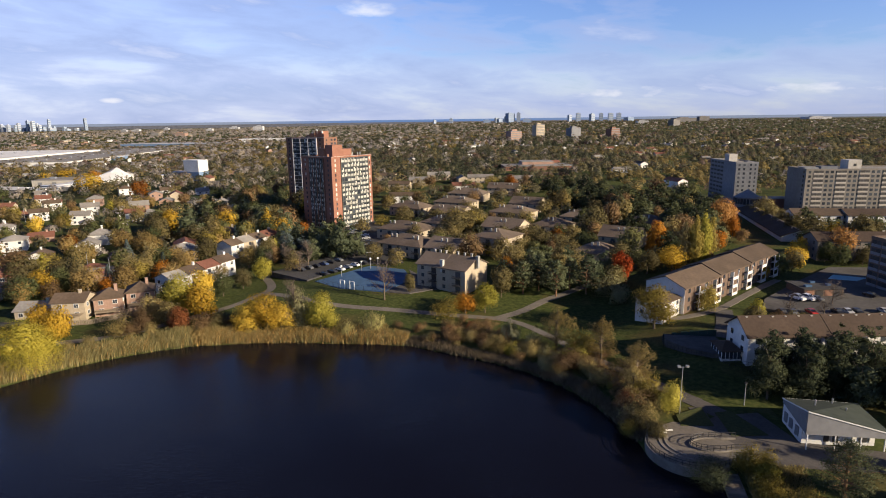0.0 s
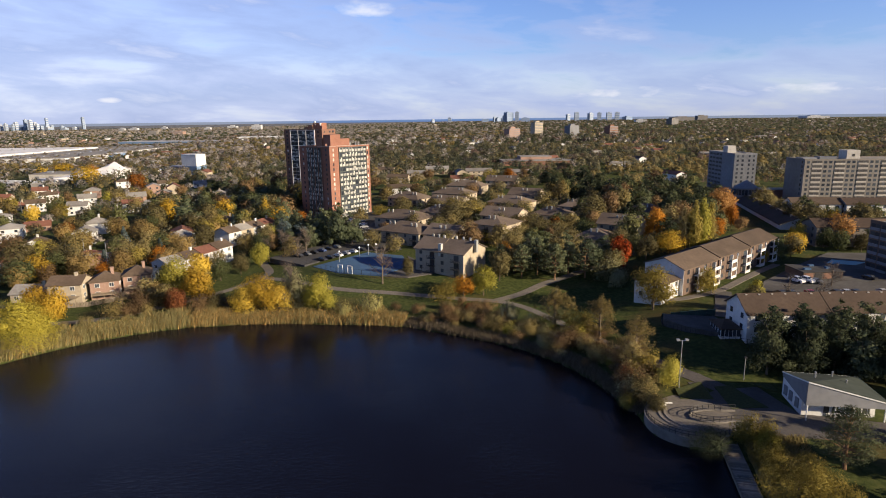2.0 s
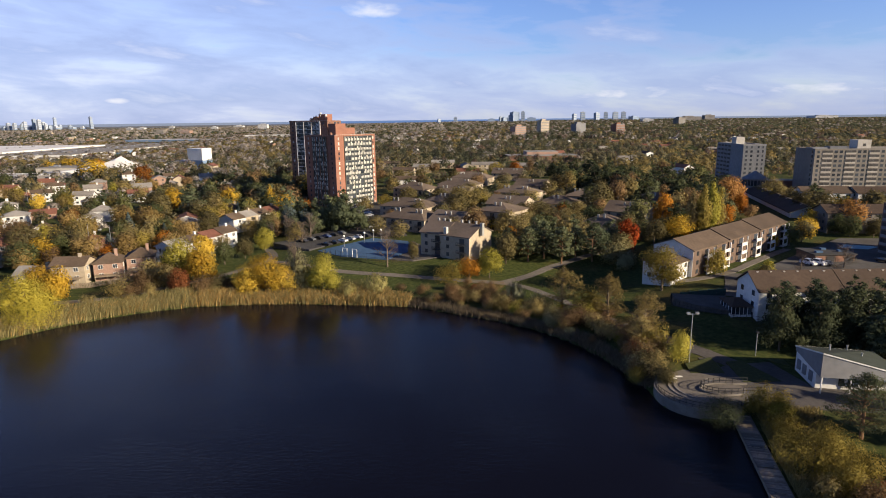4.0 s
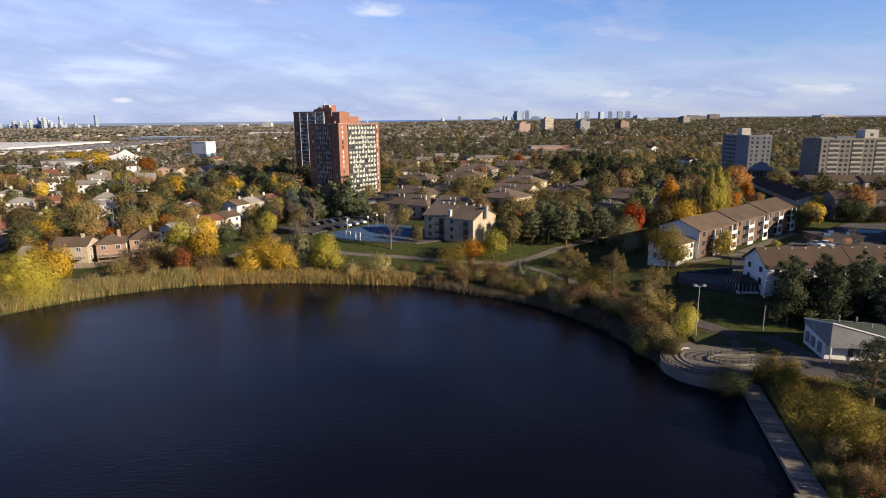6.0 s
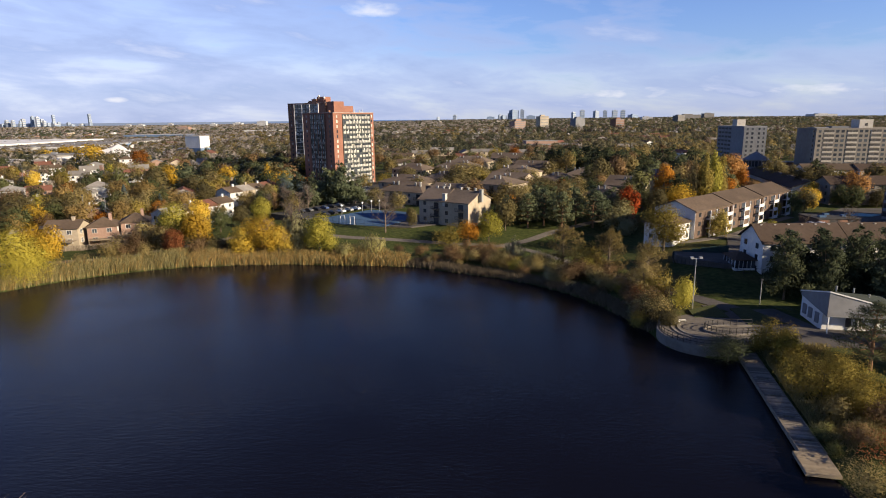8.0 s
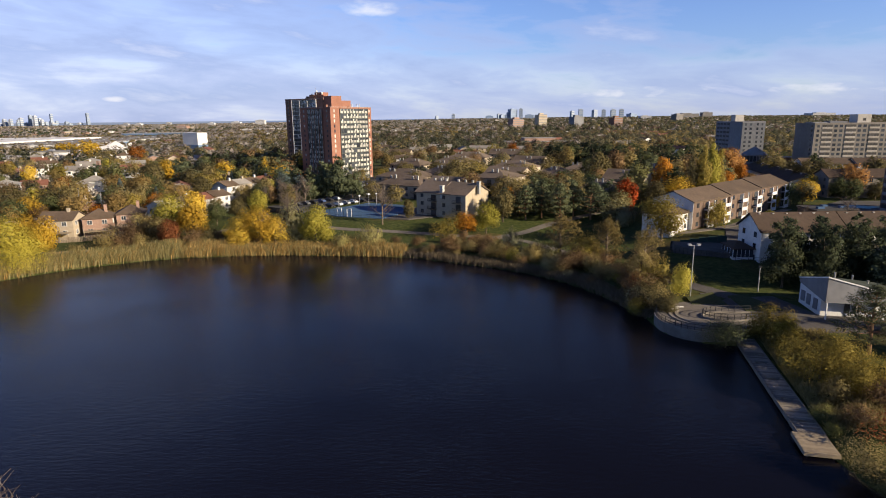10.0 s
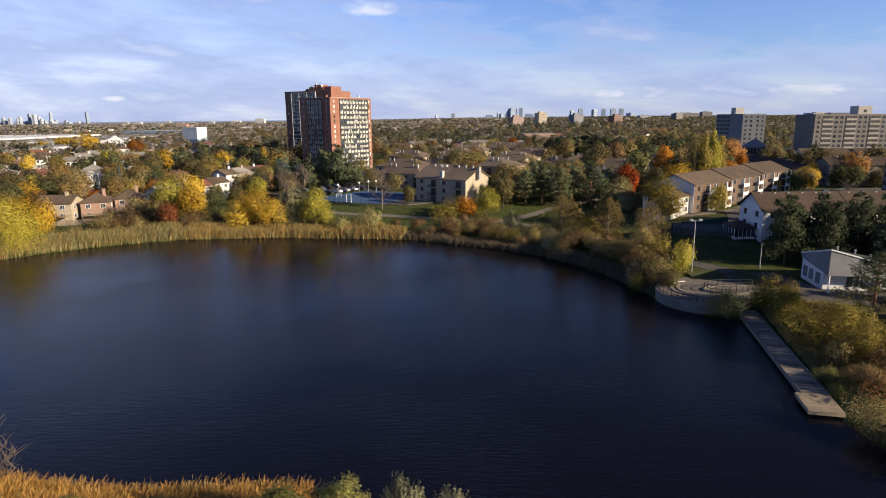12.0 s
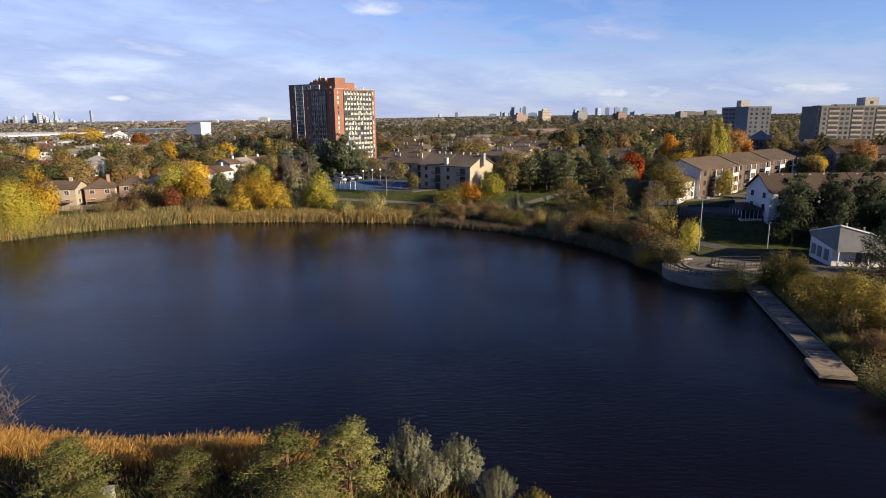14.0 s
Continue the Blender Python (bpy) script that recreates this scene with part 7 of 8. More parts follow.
part("roof", (Mesh().box(0.3, 0.3, 5.0, 39.7, 11.7, 5.3), MAT["greyroof"]), th)
th = thing("rotunda", "round glazed lobby with conical grey roof", "rotunda", pose(189, 369, 6.5) @ Matrix.Diagonal((1.05, 1.05, 1.28, 1)))
part("wall", (Mesh().tube((0, 0, -1), (0, 0, 6.6), 6.5, 6.5, 24), MAT["greyblue"]), th)
for i in range(24):
    a = math.radians(i * 15)
    part("pane", (Mesh().box(-0.7, -6.62, 3.4, 0.7, -6.5, 6.0), MAT["glass"]), th, at=pose(0, 0, 0, 0, 0, i * 15 + 7.5))
part("roof", (Mesh().tube((0, 0, 6.6), (0, 0, 10.2), 7.2, 0.3, 24), MAT["greyblue"]), th)

# more half-bare trees between the walk-up blocks and along the carport
for x, y, h, w, m in [(-20, 246, 8, 9, "olive"), (2, 248, 9, 11, "olive"), (24, 252, 9, 10, "tan"), (34, 262, 9, 11, "olive"), (-2, 284, 10, 12, "olive"), (28, 290, 10, 12, "olive"), (-44, 322, 9, 11, "olive"), (-22, 340, 10, 12, "olive"),
                      (48, 340, 10, 12, "tan"), (58, 318, 10, 12, "olive"), (80, 300, 11, 12, "olive"), (84, 318, 10, 11, "tan"), (16, 378, 10, 13, "olive"), (-24, 366, 9, 12, "olive"), (36, 380, 10, 12, "tan"), (64, 372, 11, 13, "olive"), (0, 424, 10, 13, "olive"), (40, 428, 10, 13, "olive"), (74, 404, 11, 13, "tan"),
                      (100, 340, 12, 13, "green"), (110, 320, 13, 12, "pine"), (118, 340, 13, 13, "pine"), (104, 360, 13, 12, "pine"), (126, 362, 13, 13, "green"), (90, 352, 12, 12, "olive"), (114, 296, 12, 12, "pine"),
                      (178, 292, 7, 8, "olive"), (184, 312, 7, 9, "olive"), (190, 332, 7, 9, "olive"), (196, 350, 7, 9, "olive"), (172, 276, 7, 8, "goldolive")]:
    tree(x, y, h, w, "pine" if m == "pine" else "broad", m, 640, 0.3, label=None if m != "goldolive" else "golden olive tree beside the carport")

# crowns that fill the courts between the walk-up blocks
for x, y, h, w, sh, m in [(-10, 262, 7, 8, "broad", "olive"), (-18, 268, 6.5, 7, "broad", "olive"), (-26, 283, 7, 8, "broad", "rust"), (6, 332, 12, 17, "broad", "goldolive"), (15, 322, 12, 16, "broad", "goldolive"), (-3, 345, 9, 12, "broad", "olive"), (20.5, 262, 7, 9, "broad", "goldolive"),
                          (34, 282, 9, 10, "broad", "olive"), (44, 288, 10, 11, "broad", "olive"), (33, 232, 9, 10, "broad", "green"), (41, 230, 11, 9, "pine", "pine"), (48, 236, 11, 10, "broad", "olive"), (-35, 342, 7, 11, "broad", "goldolive"), (53, 412, 11, 13, "broad", "olive"),
                          (-11, 520, 12, 14, "broad", "rust"), (43, 516, 12, 15, "broad", "goldolive"), (58, 508, 13, 13, "broad", "orange"), (72, 512, 12, 13, "broad", "rust"), (-37, 465, 11, 12, "broad", "olive"), (-52, 470, 11, 12, "broad", "rust"), (20, 500, 11, 14, "broad", "green"), (6, 470, 10, 12, "broad", "olive"),
                          (58, 318, 10, 12, "broad", "olive"), (57, 287, 10, 11, "broad", "green"), (85, 480, 13, 13, "pine", "darkpine"), (95, 495, 13, 13, "pine", "darkpine"), (106, 500, 13, 13, "pine", "darkpine"), (118, 490, 13, 14, "pine", "darkpine"), (75, 495, 12, 12, "pine", "darkpine"), (-20, 440, 9, 12, "broad", "olive"), (22, 428, 10, 13, "broad", "rust")]:
    tree(x, y, h, w, sh, m, 900, 0.3, label="broad golden olive tree among the walk-up blocks" if m == "goldolive" else None)

# planting round the residents' car park
for x, y, h, w, sh, m in [(158, 232, 9, 9, "broad", "green"), (172, 233, 9, 9, "pine", "darkpine"), (166, 230, 8, 7, "broad", "olive"), (180, 232, 9, 9, "broad", "green"), (126, 217, 9, 8, "broad", "green"), (134, 223, 9, 9, "broad", "olive"), (116.5, 211, 6, 5, "broad", "yellow"), (92, 163, 3.4, 5, "bush", "olive"), (97, 165, 3.2, 4.5, "bush", "rust"), (87, 160, 3, 4, "bush", "copper"), (102, 166, 3.0, 5, "bush", "olive"),
                          (128, 271, 9, 9, "broad", "tan"), (122, 260, 10, 9, "broad", "orange"), (138, 293, 8, 8, "broad", "olive"), (146, 312, 8, 8, "broad", "olive"), (154, 334, 8, 9, "broad", "green"), (162, 360, 8, 9, "broad", "olive"), (141, 277, 7, 7, "broad", "rust")]:
    tree(x, y, h, w, sh, m, 900, 0.25)

# ---- the western suburb ----
sub = random.Random(8)
WALLS = [MAT["white"], MAT["stucco"], MAT["white"], MAT["white"], MAT["pinkbrick"]]
ROOFS = [MAT["shinglegrey"], MAT["shinglegrey"], MAT["shinglered"], MAT["shingle"]]
WN, RN = ["white", "tan", "white", "white", "pale brick"], ["grey", "pale grey", "red", "brown"]
SPOTS = [(-276, 379), (-259, 372), (-277, 414), (-226, 359), (-207, 337), (-196, 367), (-186, 384), (-192, 424), (-179, 421), (-179, 266), (-163, 277), (-150, 264), (-142, 244), (-143, 231), (-116, 300),
         (-251, 341), (-251, 440), (-231, 471), (-281, 422), (-132, 231), (-170, 300), (-215, 305), (-190, 330), (-235, 320), (-160, 350), (-140, 380), (-210, 400), (-240, 395), (-300, 440), (-165, 440), (-200, 460), (-150, 415), (-185, 240), (-200, 262), (-172, 222), (-160, 205),
         (-122, 262), (-128, 280), (-215, 285), (-300, 400), (-320, 470), (-270, 500), (-240, 510), (-205, 500)]
for i, (x, y) in enumerate(SPOTS):
    wi, ri = sub.randrange(5), sub.randrange(4)
    house(x, y, sub.choice([18, 28, 108, 35, -60]) + sub.uniform(-6, 6), sub.uniform(9, 12), sub.uniform(8, 10), sub.choice([1, 2, 2]), WALLS[wi], ROOFS[ri], sub.uniform(1.8, 2.6), sub.choice(["gable", "gable", "hip"]),
          WN[wi] + " suburban house with " + RN[ri] + " shingle roof", chimney=sub.random() < 0.6, group="suburban houses")

# rows of far houses, a few forms repeated
FORMS = []
for k in range(8):
    w, d = sub.uniform(10, 22), sub.uniform(8, 10)
    th = thing("house", WN[k % 5] + " house among trees, far off", "house", pose(-2000 - 40 * k, 3600, 10), "far houses")
    part("wall", (gable_wall(w, d, -2, 5.5, 2.2), WALLS[k % 5]), th)
    part("roof", (gable_mesh(w, d, 5.5, 2.2), ROOFS[k % 4]), th)
    part("window", window_mesh(1.3, 1.25, MAT["glass"]), th, at=pose(w / 2, 0, 1.0))
    FORMS.append(th)
for k in range(130):
    dist = math.sqrt(sub.uniform(430 ** 2, 1500 ** 2))
    a = 0.72 - 1.44 * sub.random() ** 0.68
    x, y = dist * math.sin(a), dist * math.cos(a)
    if any(math.hypot(x - tx, y - ty) < tr + 9 for tx, ty, tr in TAKEN) or (x < -280 and 520 < y < 700):
        continue
    copy_thing(FORMS[k % 8], pose(x, y, gz(x, y), 0, 0, sub.choice([0, 15, 100, -70]) + sub.uniform(-8, 8)))
    TAKEN.append((x, y, 9))

# ---- the industrial land and the white buildings ----


def shed(x, y, rot, w, d, h, wall, roof, label, name="warehouse", bands=True):
    th = thing(name, label, name, pose(x, y, gz(x, y), 0, 0, rot))
    part("wall", (Mesh().box(0, 0, -3, w, d, h), wall), th)
    part("roof", (Mesh().box(-0.2, -0.2, h, w + 0.2, d + 0.2, h + 0.5), roof), th)
    if bands:
        n = int(w // 14)
        for i in range(n):
            part("door", (Mesh().box(6 + i * 14, -0.15, 0, 10 + i * 14, 0.05, 4.2), MAT["greyblue"]), th)
        for i in range(max(2, n // 3)):
            part("roof_unit", (Mesh().box(10 + i * 40, d * 0.4, h + 0.5, 15 + i * 40, d * 0.4 + 4, h + 2.3), MAT["steel"]), th)
    TAKEN.append((x + w / 2 * math.cos(radians(rot)), y + w / 2 * math.sin(radians(rot)), w * 0.5))
    return th


shed(-249.5, 618.3, 65, 13, 20.5, 20.5, MAT["white"], MAT["membrane"], "tall white box-shaped building with blue-grey base", "white_hall", False)
th = thing("blue_plinth", "blue-grey cladding round the foot of the white hall", "cladding", pose(-249.5, 618.3, gz(-249.5, 618.3), 0, 0, 65))
for a, b in (((-0.3, -0.3, 0), (13.3, -0.02, 9)), ((-0.3, -0.02, 0), (-0.02, 20.7, 9))):
    part("cladding_panel", (Mesh().box(*a, *b), MAT["bluepanel"]), th)
shed(-286, 636, 13, 20, 20, 8, MAT["greyblue"], MAT["skylinelight"], "low blue-grey annex beside the hall", "annex", False)
shed(-650, 1050, 92, 560, 165, 7, MAT["white"], MAT["greyroof"], "very long white warehouse with grey flat roof")
shed(-815, 1110, 90, 340, 280, 10, MAT["white"], MAT["membrane"], "long white warehouse with flat roof")
shed(-640, 1200, 90, 60, 20, 6, MAT["bluepanel"], MAT["skylinelight"], "low blue-grey loading hall")
shed(-930, 1760, -8, 330, 90, 11, MAT["bluepanel"], MAT["skylinelight"], "long blue-grey warehouse beyond the trees")
shed(-600, 1800, 4, 200, 70, 9, MAT["white"], MAT["membrane"], "long pale warehouse beyond the trees")
shed(-410, 600, 2, 66, 34, 6, MAT["concrete"], MAT["greyroof"], "low concrete school building")
th = thing("tent_hall", "white peaked membrane roof hall", "hall", pose(-324, 548, gz(-324, 548), 0, 0, 97))
part("wall", (Mesh().box(0, 0, -2, 112, 30, 4.5), MAT["white"]), th)
r = Mesh()
for (xa, za, ya), (xb, zb, yb) in zip(((-1, 6.0, 15), (50, 7.5, 15), (86, 9.5, 13), (101, 13.0, 12)), ((50, 7.5, 15), (86, 9.5, 13), (101, 13.0, 12), (114, 8.0, 15))):
    r.quad((xa, -1, 4.4), (xb, -1, 4.4), (xb, yb, zb), (xa, ya, za))
    r.quad((xb, 31, 4.4), (xa, 31, 4.4), (xa, ya, za), (xb, yb, zb))
r.quad((-1, 31, 4.4), (-1, -1, 4.4), (-1, 15, 6.0))
r.quad((114, -1, 4.4), (114, 31, 4.4), (114, 15, 8.0))
part("roof", (r, MAT["membrane"]), th)
for k in range(7):
    part("mast", (Mesh().tube((8 + 16 * k, -0.8, 0), (8 + 16 * k, 3, 6.4 + 0.4 * k), 0.25, 0.2, 6), MAT["steel"]), th)
TAKEN.append((-345, 600, 50))
shed(-330, 552, 150, 30, 22, 4, MAT["concrete"], MAT["skylinelight"], "low pale concrete wing beside the tent roof", "school_wing", False)
shed(-300, 640, 30, 30, 16, 5, MAT["white"], MAT["membrane"], "low white flat-roofed wing", "school_wing", False)
shed(70, 668, 2, 78, 40, 5, MAT["brickdark"], MAT["greyroof"], "low brown brick school with flat roofs", "school", False)
shed(92, 690, 2, 36, 26, 8, MAT["pinkbrick"], MAT["greyroof"], "raised brick hall of the school", "school_hall", False)
for x, y, w in ((-66, 590, 20), (-46, 512, 18), (-14, 590, 22), (-95, 560, 18), (24, 560, 24), (-30, 545, 16), (62, 545, 20)):
    th = house(x, y, sub.uniform(-10, 10), w, 10, 2, MAT["stucco"], MAT["shingle"] if x < -40 else MAT["shinglegrey"], 2.2, "gable", "terrace of pale townhouses with pitched roofs", False, group="townhouse rows")



def far_roofs(count, d0, d1, wall, roof, label, seed):
    """Houses too far off to tell apart: walls and pitched roofs among the trees."""
    r = np.random.RandomState(seed)
    walls, roofs = [], []
    d = np.sqrt(r.uniform(d0 ** 2, d1 ** 2, count))
    a = 0.74 - 1.48 * r.random(count) ** 0.62
    X, Y = d * np.sin(a), d * np.cos(a)
    Z = ground_z(X, Y)
    for x, y, z in zip(X, Y, Z):
        w, dd, h, rise = r.uniform(8, 17), r.uniform(7, 10), r.uniform(3.5, 6.0), r.uniform(1.6, 2.4)
        t = r.choice([0.1, 0.4, 1.7, -0.8]) + r.normal() * 0.1
        c, s_ = math.cos(t), math.sin(t)
        P = lambda u, v, q: (x + u * c - v * s_, y + u * s_ + v * c, z + q)
        for p in ((0, 0, w, 0), (w, 0, w, dd), (w, dd, 0, dd), (0, dd, 0, 0)):
            walls += [P(p[0], p[1], -2), P(p[2], p[3], -2), P(p[2], p[3], h), P(p[0], p[1], h)]
        for u in (0, w):
            walls += [P(u, 0, h), P(u, dd, h), P(u, dd / 2, h + rise), P(u, dd / 2, h + rise)]
        roofs += [P(-0.4, -0.4, h), P(w + 0.4, -0.4, h), P(w + 0.4, dd / 2, h + rise), P(-0.4, dd / 2, h + rise)]
        roofs += [P(w + 0.4, dd + 0.4, h), P(-0.4, dd + 0.4, h), P(-0.4, dd / 2, h + rise), P(w + 0.4, dd / 2, h + rise)]
    tagged(new("far_houses", array_mesh("far_houses", walls, wall)), label, "houses", "", "stuff")
    tagged(new("far_roofs", array_mesh("far_roofs", roofs, roof)), label, "roofs", "", "stuff")


far_roofs(60, 700, 2600, MAT["white"], MAT["shinglegrey"], "white suburban houses lost among far trees", 31)
far_roofs(150, 700, 2600, MAT["pinkbrick"], MAT["shingle"], "brick suburban houses lost among far trees", 32)
far_roofs(130, 2400, 4600, MAT["stucco"], MAT["concrete"], "pale buildings lost among the farthest trees", 33)

# a pale yard with trailers beyond the gardens
slab("yard", [(-440, 545), (-345, 520), (-335, 545), (-430, 572)], MAT["stone"], 0.1, "pale concrete yard beyond the gardens", "yard")
ZY = max(gz(-440, 545), gz(-335, 545), gz(-430, 572), gz(-345, 520), gz(-387, 545)) + 0.1
for k in range(9):
    th = thing("trailer", "white box trailer parked in the yard", "trailer", pose(-432 + 10.4 * k, 552 - 2.6 * k, ZY, 0, 0, -14), "trailers")
    part("box", (Mesh().box(0, 0, 1.1, 9.4, 2.5, 3.9), MAT["membrane"]), th)
    part("chassis", (Mesh().box(0.3, 0.4, 0.7, 9.2, 2.1, 1.1), MAT["dark"]), th)
    for wx in (1.5, 7.6):
        part("wheel", (Mesh().tube((wx, 0.05, 0.5), (wx, 2.45, 0.5), 0.5, 0.5, 10), MAT["tyre"]), th)
TAKEN.append((-390, 545, 40))

# ---- skylines ----


def block(x, y, w, h, mat, label, rot=0, group="distant towers"):
    th = thing("distant_tower", label, "tower block", pose(x, y, gz(x, y), 0, 0, rot), group)
    part("wall", (Mesh().box(-w / 2, 0, -5, w / 2, w * 0.7, h), mat), th)
    part("plant_room", (Mesh().box(-w / 4, w * 0.2, h, w / 5, w * 0.5, h + 4), mat), th)
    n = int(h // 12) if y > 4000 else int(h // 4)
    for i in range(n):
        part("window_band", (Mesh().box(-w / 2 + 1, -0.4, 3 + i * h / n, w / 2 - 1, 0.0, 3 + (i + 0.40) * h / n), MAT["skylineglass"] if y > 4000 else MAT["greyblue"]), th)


sk = random.Random(4)
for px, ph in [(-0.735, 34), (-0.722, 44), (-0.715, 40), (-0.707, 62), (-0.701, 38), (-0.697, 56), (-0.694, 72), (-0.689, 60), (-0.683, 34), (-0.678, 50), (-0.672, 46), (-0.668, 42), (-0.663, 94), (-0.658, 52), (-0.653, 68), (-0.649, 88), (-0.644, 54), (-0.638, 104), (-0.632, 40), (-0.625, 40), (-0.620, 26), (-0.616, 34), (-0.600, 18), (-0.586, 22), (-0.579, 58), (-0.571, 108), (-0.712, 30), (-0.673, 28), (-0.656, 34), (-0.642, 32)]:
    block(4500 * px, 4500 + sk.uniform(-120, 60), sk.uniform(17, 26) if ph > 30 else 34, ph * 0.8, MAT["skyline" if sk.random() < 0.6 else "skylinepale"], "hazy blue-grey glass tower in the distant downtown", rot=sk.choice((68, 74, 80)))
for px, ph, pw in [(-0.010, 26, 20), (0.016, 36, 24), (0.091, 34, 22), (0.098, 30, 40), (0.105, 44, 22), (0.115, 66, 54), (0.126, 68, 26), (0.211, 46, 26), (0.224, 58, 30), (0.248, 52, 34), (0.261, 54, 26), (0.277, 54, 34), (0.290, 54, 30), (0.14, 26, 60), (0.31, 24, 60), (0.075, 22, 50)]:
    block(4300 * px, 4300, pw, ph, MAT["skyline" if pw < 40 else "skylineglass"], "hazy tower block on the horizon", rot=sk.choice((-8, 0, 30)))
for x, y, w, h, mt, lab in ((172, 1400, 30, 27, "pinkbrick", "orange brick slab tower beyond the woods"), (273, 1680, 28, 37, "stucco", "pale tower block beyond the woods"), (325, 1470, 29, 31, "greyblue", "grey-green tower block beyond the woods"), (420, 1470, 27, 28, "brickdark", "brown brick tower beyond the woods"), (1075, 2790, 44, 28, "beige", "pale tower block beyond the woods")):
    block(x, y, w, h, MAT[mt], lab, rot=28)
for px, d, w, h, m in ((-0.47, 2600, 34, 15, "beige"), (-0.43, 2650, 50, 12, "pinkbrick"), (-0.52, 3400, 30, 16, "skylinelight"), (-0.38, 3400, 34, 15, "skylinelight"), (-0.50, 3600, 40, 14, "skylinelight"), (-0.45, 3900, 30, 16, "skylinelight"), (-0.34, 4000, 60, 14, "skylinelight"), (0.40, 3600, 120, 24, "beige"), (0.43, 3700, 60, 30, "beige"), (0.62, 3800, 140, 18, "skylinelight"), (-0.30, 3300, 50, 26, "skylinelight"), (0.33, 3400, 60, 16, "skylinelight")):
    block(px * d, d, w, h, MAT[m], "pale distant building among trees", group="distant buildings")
# ---- trees standing among the houses and blocks ----


def clear_of(x, y, extra=1.5):
    return all(math.hypot(x - tx, y - ty) > tr + extra for tx, ty, tr in TAKEN)


def in_view_of(x, y, back):
    """True where a tree would stand close in front of a building."""
    return any(abs(x - tx * y / ty) < tr * 0.8 and ty - back < y < ty for tx, ty, tr in TAKEN)


scat = random.Random(14)
# the dark wood behind the apartment row and the trees round the brick towers
for n, x0, x1, y0, y1, kinds, wts, h0, h1 in ((60, 88, 150, 262, 430, ["darkpine", "green", "darkpine", "rust"], [0.5, 0.15, 0.25, 0.10], 12, 18), (46, -185, -80, 300, 470, ["darkpine", "green", "pine", "rust", "goldolive", "tan"], [0.18, 0.20, 0.22, 0.12, 0.16, 0.12], 10, 15)):
    k = 0
    while k < n:
        x, y = scat.uniform(x0, x1), scat.uniform(y0, y1)
        if not clear_of(x, y, -2) or 0.462 < x / y < 0.60:
            n -= 0.2
            continue
        m, h = scat.choices(kinds, wts)[0], scat.uniform(h0, h1)
        tree(x, y, h, h * scat.uniform(0.65, 0.9), "pine" if m in ("pine", "darkpine") else "broad", m, 520, 0.4)
        k += 1
made = 0
while made < 235:
    y = scat.uniform(195, 420)
    x = y * scat.uniform(-0.80, 0.80)
    if (-84 < x < 62 and y < 250) or (60 < x < 195 and y < 226) or (-66 < x < -20 and 225 < y < 400) or not clear_of(x, y) or pond_distance([x], [y])[0] < 14:
        continue
    if in_view_of(x, y, 15 if x < -120 else 10):
        continue
    if 0.462 < x / y < 0.60 and y > 222:
        continue
    east_wood = x > 75 and y > 235
    behind = -170 < x < -75 and 295 < y < 450
    if east_wood and x < 190:
        m = scat.choices(["darkpine", "green", "olive", "tan", "yellow"], [0.46, 0.2, 0.20, 0.1, 0.04])[0]
        h = scat.uniform(10, 17)
    elif behind:
        m = scat.choices(["pine", "green", "olive", "rust", "yellow"], [0.28, 0.2, 0.30, 0.14, 0.08])[0]
        h = scat.uniform(10, 16)
    elif x < -90:
        m = scat.choices(["olive", "tan", "bronze", "goldolive", "green", "lime", "orange", "yellow", "rust"], [0.18, 0.20, 0.24, 0.16, 0.06, 0.07, 0.03, 0.03, 0.03])[0]
        h = scat.uniform(8, 12)
    else:
        m = scat.choices(["olive", "green", "rust", "tan", "yellow", "lime", "orange", "pine", "copper"], [0.36, 0.17, 0.19, 0.10, 0.03, 0.06, 0.02, 0.06, 0.01])[0]
        h = scat.uniform(8, 12.5)
    if -10 < x < 75 and y > 255:
        h *= 0.8
    tree(x, y, h, h * scat.uniform(0.75, 1.1), "pine" if m in ("pine", "darkpine") else "broad", m, 900 if y < 240 else 600 if y < 330 else 400, 0.42, label="golden olive tree among the houses" if m == "goldolive" else None)
    made += 1


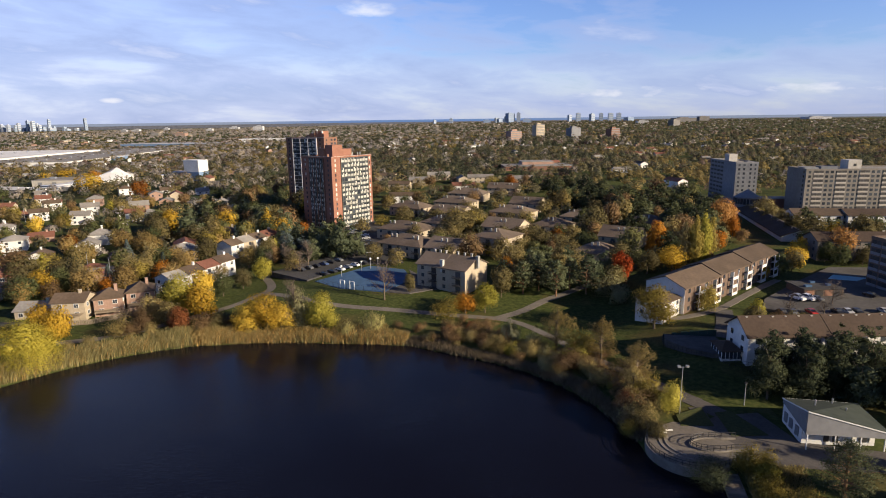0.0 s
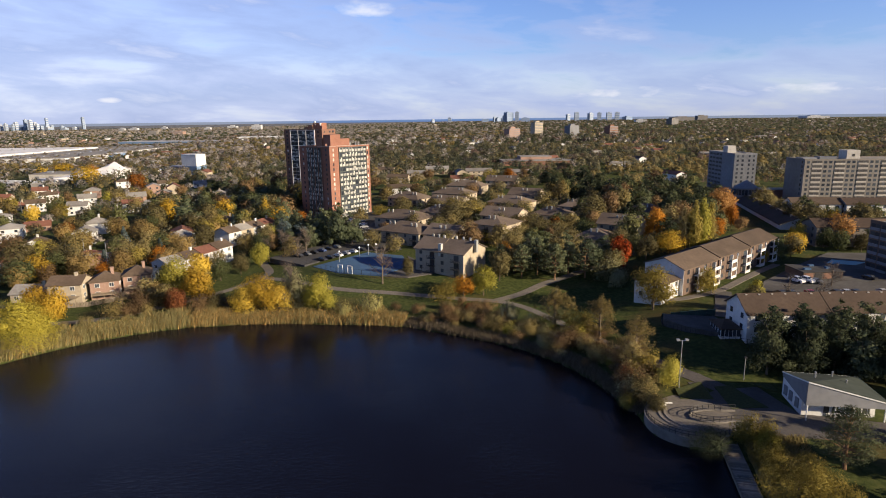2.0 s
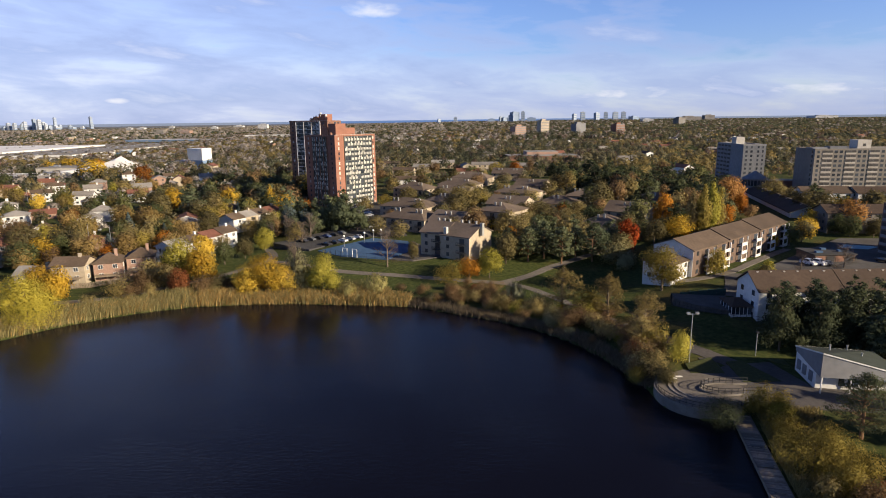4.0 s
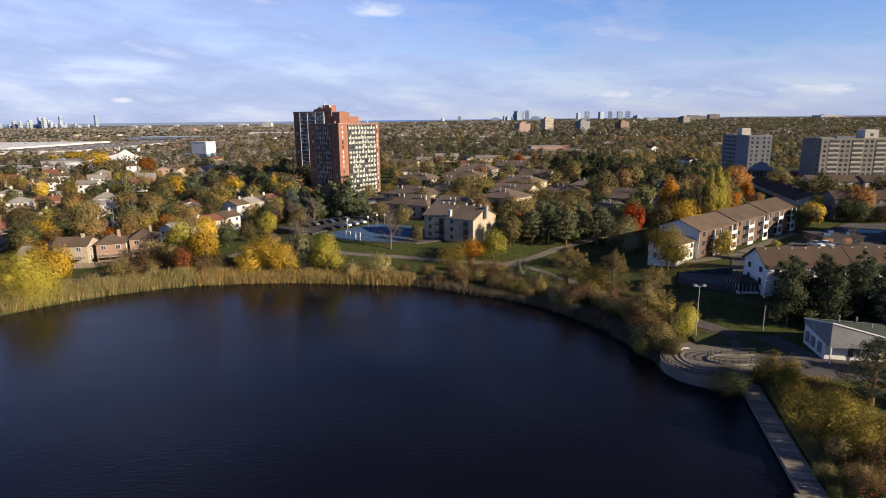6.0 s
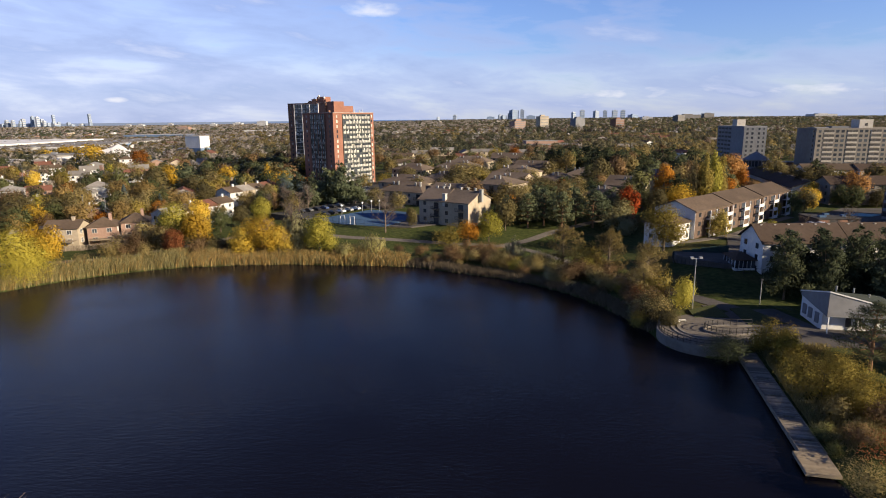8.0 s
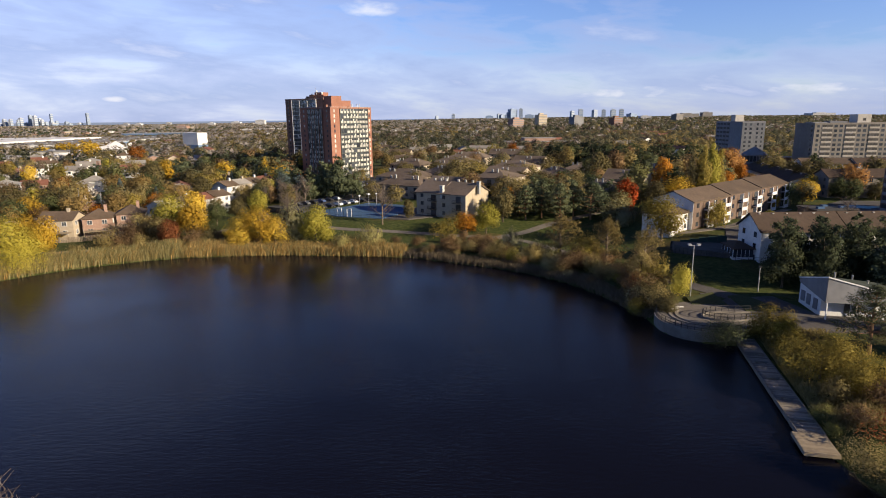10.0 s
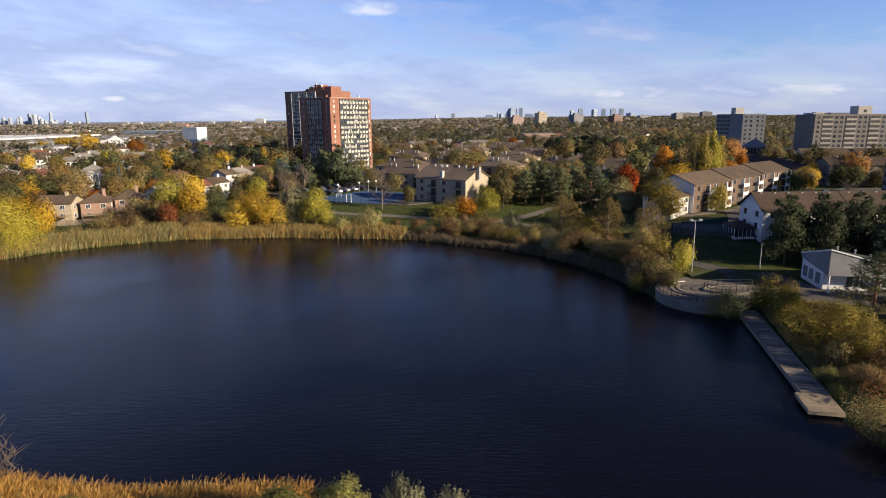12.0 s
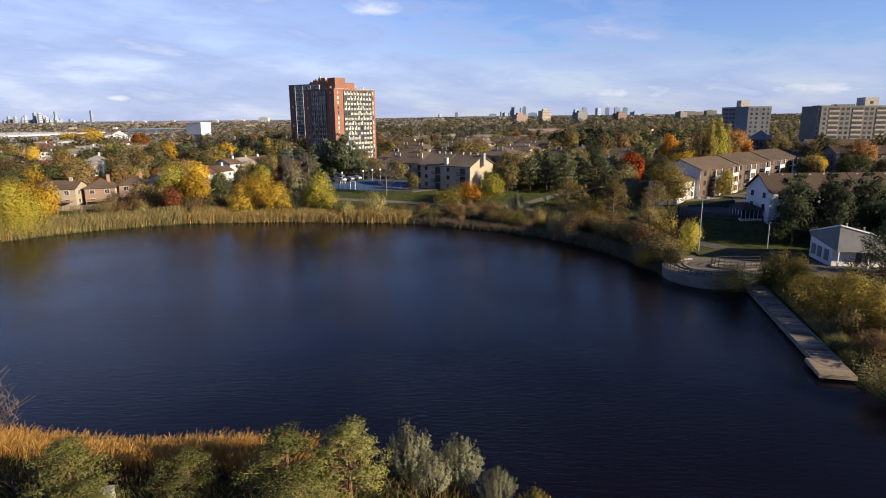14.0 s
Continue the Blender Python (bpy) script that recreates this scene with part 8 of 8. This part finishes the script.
# woods and gardens out to the horizon
def far_woods():
    r = np.random.RandomState(3)
    taken = np.array(TAKEN)
    bands = [(300, 560, 820, 110, 0.62, 9), (560, 1100, 5200, 60, 1.1, 10.5), (1100, 2200, 8600, 32, 1.9, 11), (2200, 4750, 15000, 16, 2.8, 10)]
    for bi, (y0, y1, count, leaves, size, h) in enumerate(bands):
        d = np.sqrt(r.uniform(y0 ** 2, y1 ** 2, count))
        a = r.uniform(-0.80, 0.80, count)
        x, y = d * np.sin(a), d * np.cos(a)
        keep = np.ones(count, bool)
        if bi < 2:
            for tx, ty, tr in taken:
                keep &= np.hypot(x - tx, (y - ty)) > tr + 3
                keep &= ~((np.abs(x - tx * y / ty) < tr) & (y < ty) & (y > ty - 16))
        keep &= ~((x > -75) & (x < 62) & (y < 262))
        keep &= ~((x > 60) & (y < 236) & (x < 190))
        keep &= ~((x / y > 0.462) & (x / y < 0.60) & (y < 420))
        keep &= ~((x > -72) & (x < -18) & (y < 400) & (y > 225))
        x, y, n = x[keep], y[keep], keep.sum()
        z = ground_z(x, y)
        hh = h * r.uniform(0.6, 1.25, n) * (1, 1, 0.8, 0.62)[bi]
        ww = hh * r.uniform(0.38, 0.55, n) * (1, 1.05, 1.5, 2.3)[bi]
        hh *= np.where((x / y > 0.04) & (x / y < 0.42) & (y > 1130) & (y < 1460), 1.8, 1.0)
        P = r.normal(size=(n, leaves, 3))
        P /= np.linalg.norm(P, axis=2, keepdims=True)
        P[:, :, 2] = np.abs(P[:, :, 2]) * 1.25 - 0.25
        N = P.copy()
        P = P * (0.6 + 0.4 * r.random((n, leaves, 1)))
        c = np.stack([x, y, z + hh * 0.45], 1)[:, None, :]
        pts = c + P * np.stack([ww, ww, hh * 0.5], 1)[:, None, :]
        # the haze-paled woodsfar kind takes a larger share with distance
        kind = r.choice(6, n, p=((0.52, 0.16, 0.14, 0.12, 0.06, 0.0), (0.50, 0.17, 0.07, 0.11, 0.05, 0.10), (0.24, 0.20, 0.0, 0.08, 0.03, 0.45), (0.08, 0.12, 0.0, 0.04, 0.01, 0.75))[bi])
        patch = np.sin(x * 0.013 + 2 * np.sin(y * 0.007)) * np.sin(y * 0.011 + 1.3 * np.sin(x * 0.009))
        half = r.random(n) < 0.5
        kind[half & (patch > 0.4)] = 4 if bi < 3 else 0
        kind[half & (patch < -0.4)] = 1
        # darker kinds east, paler ones west: the sun's angle put into the tree colours
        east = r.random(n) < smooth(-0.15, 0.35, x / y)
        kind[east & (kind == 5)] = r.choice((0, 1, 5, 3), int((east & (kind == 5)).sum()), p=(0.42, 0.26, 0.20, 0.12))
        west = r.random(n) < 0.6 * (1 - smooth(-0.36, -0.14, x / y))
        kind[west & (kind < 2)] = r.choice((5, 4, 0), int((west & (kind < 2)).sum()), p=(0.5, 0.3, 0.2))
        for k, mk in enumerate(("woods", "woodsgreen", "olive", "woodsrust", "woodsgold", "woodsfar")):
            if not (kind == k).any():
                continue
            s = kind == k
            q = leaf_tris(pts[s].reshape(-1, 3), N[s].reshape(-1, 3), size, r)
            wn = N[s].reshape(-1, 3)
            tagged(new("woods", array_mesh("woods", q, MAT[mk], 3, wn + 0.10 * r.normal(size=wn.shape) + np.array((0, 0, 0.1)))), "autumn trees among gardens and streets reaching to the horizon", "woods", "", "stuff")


far_woods()
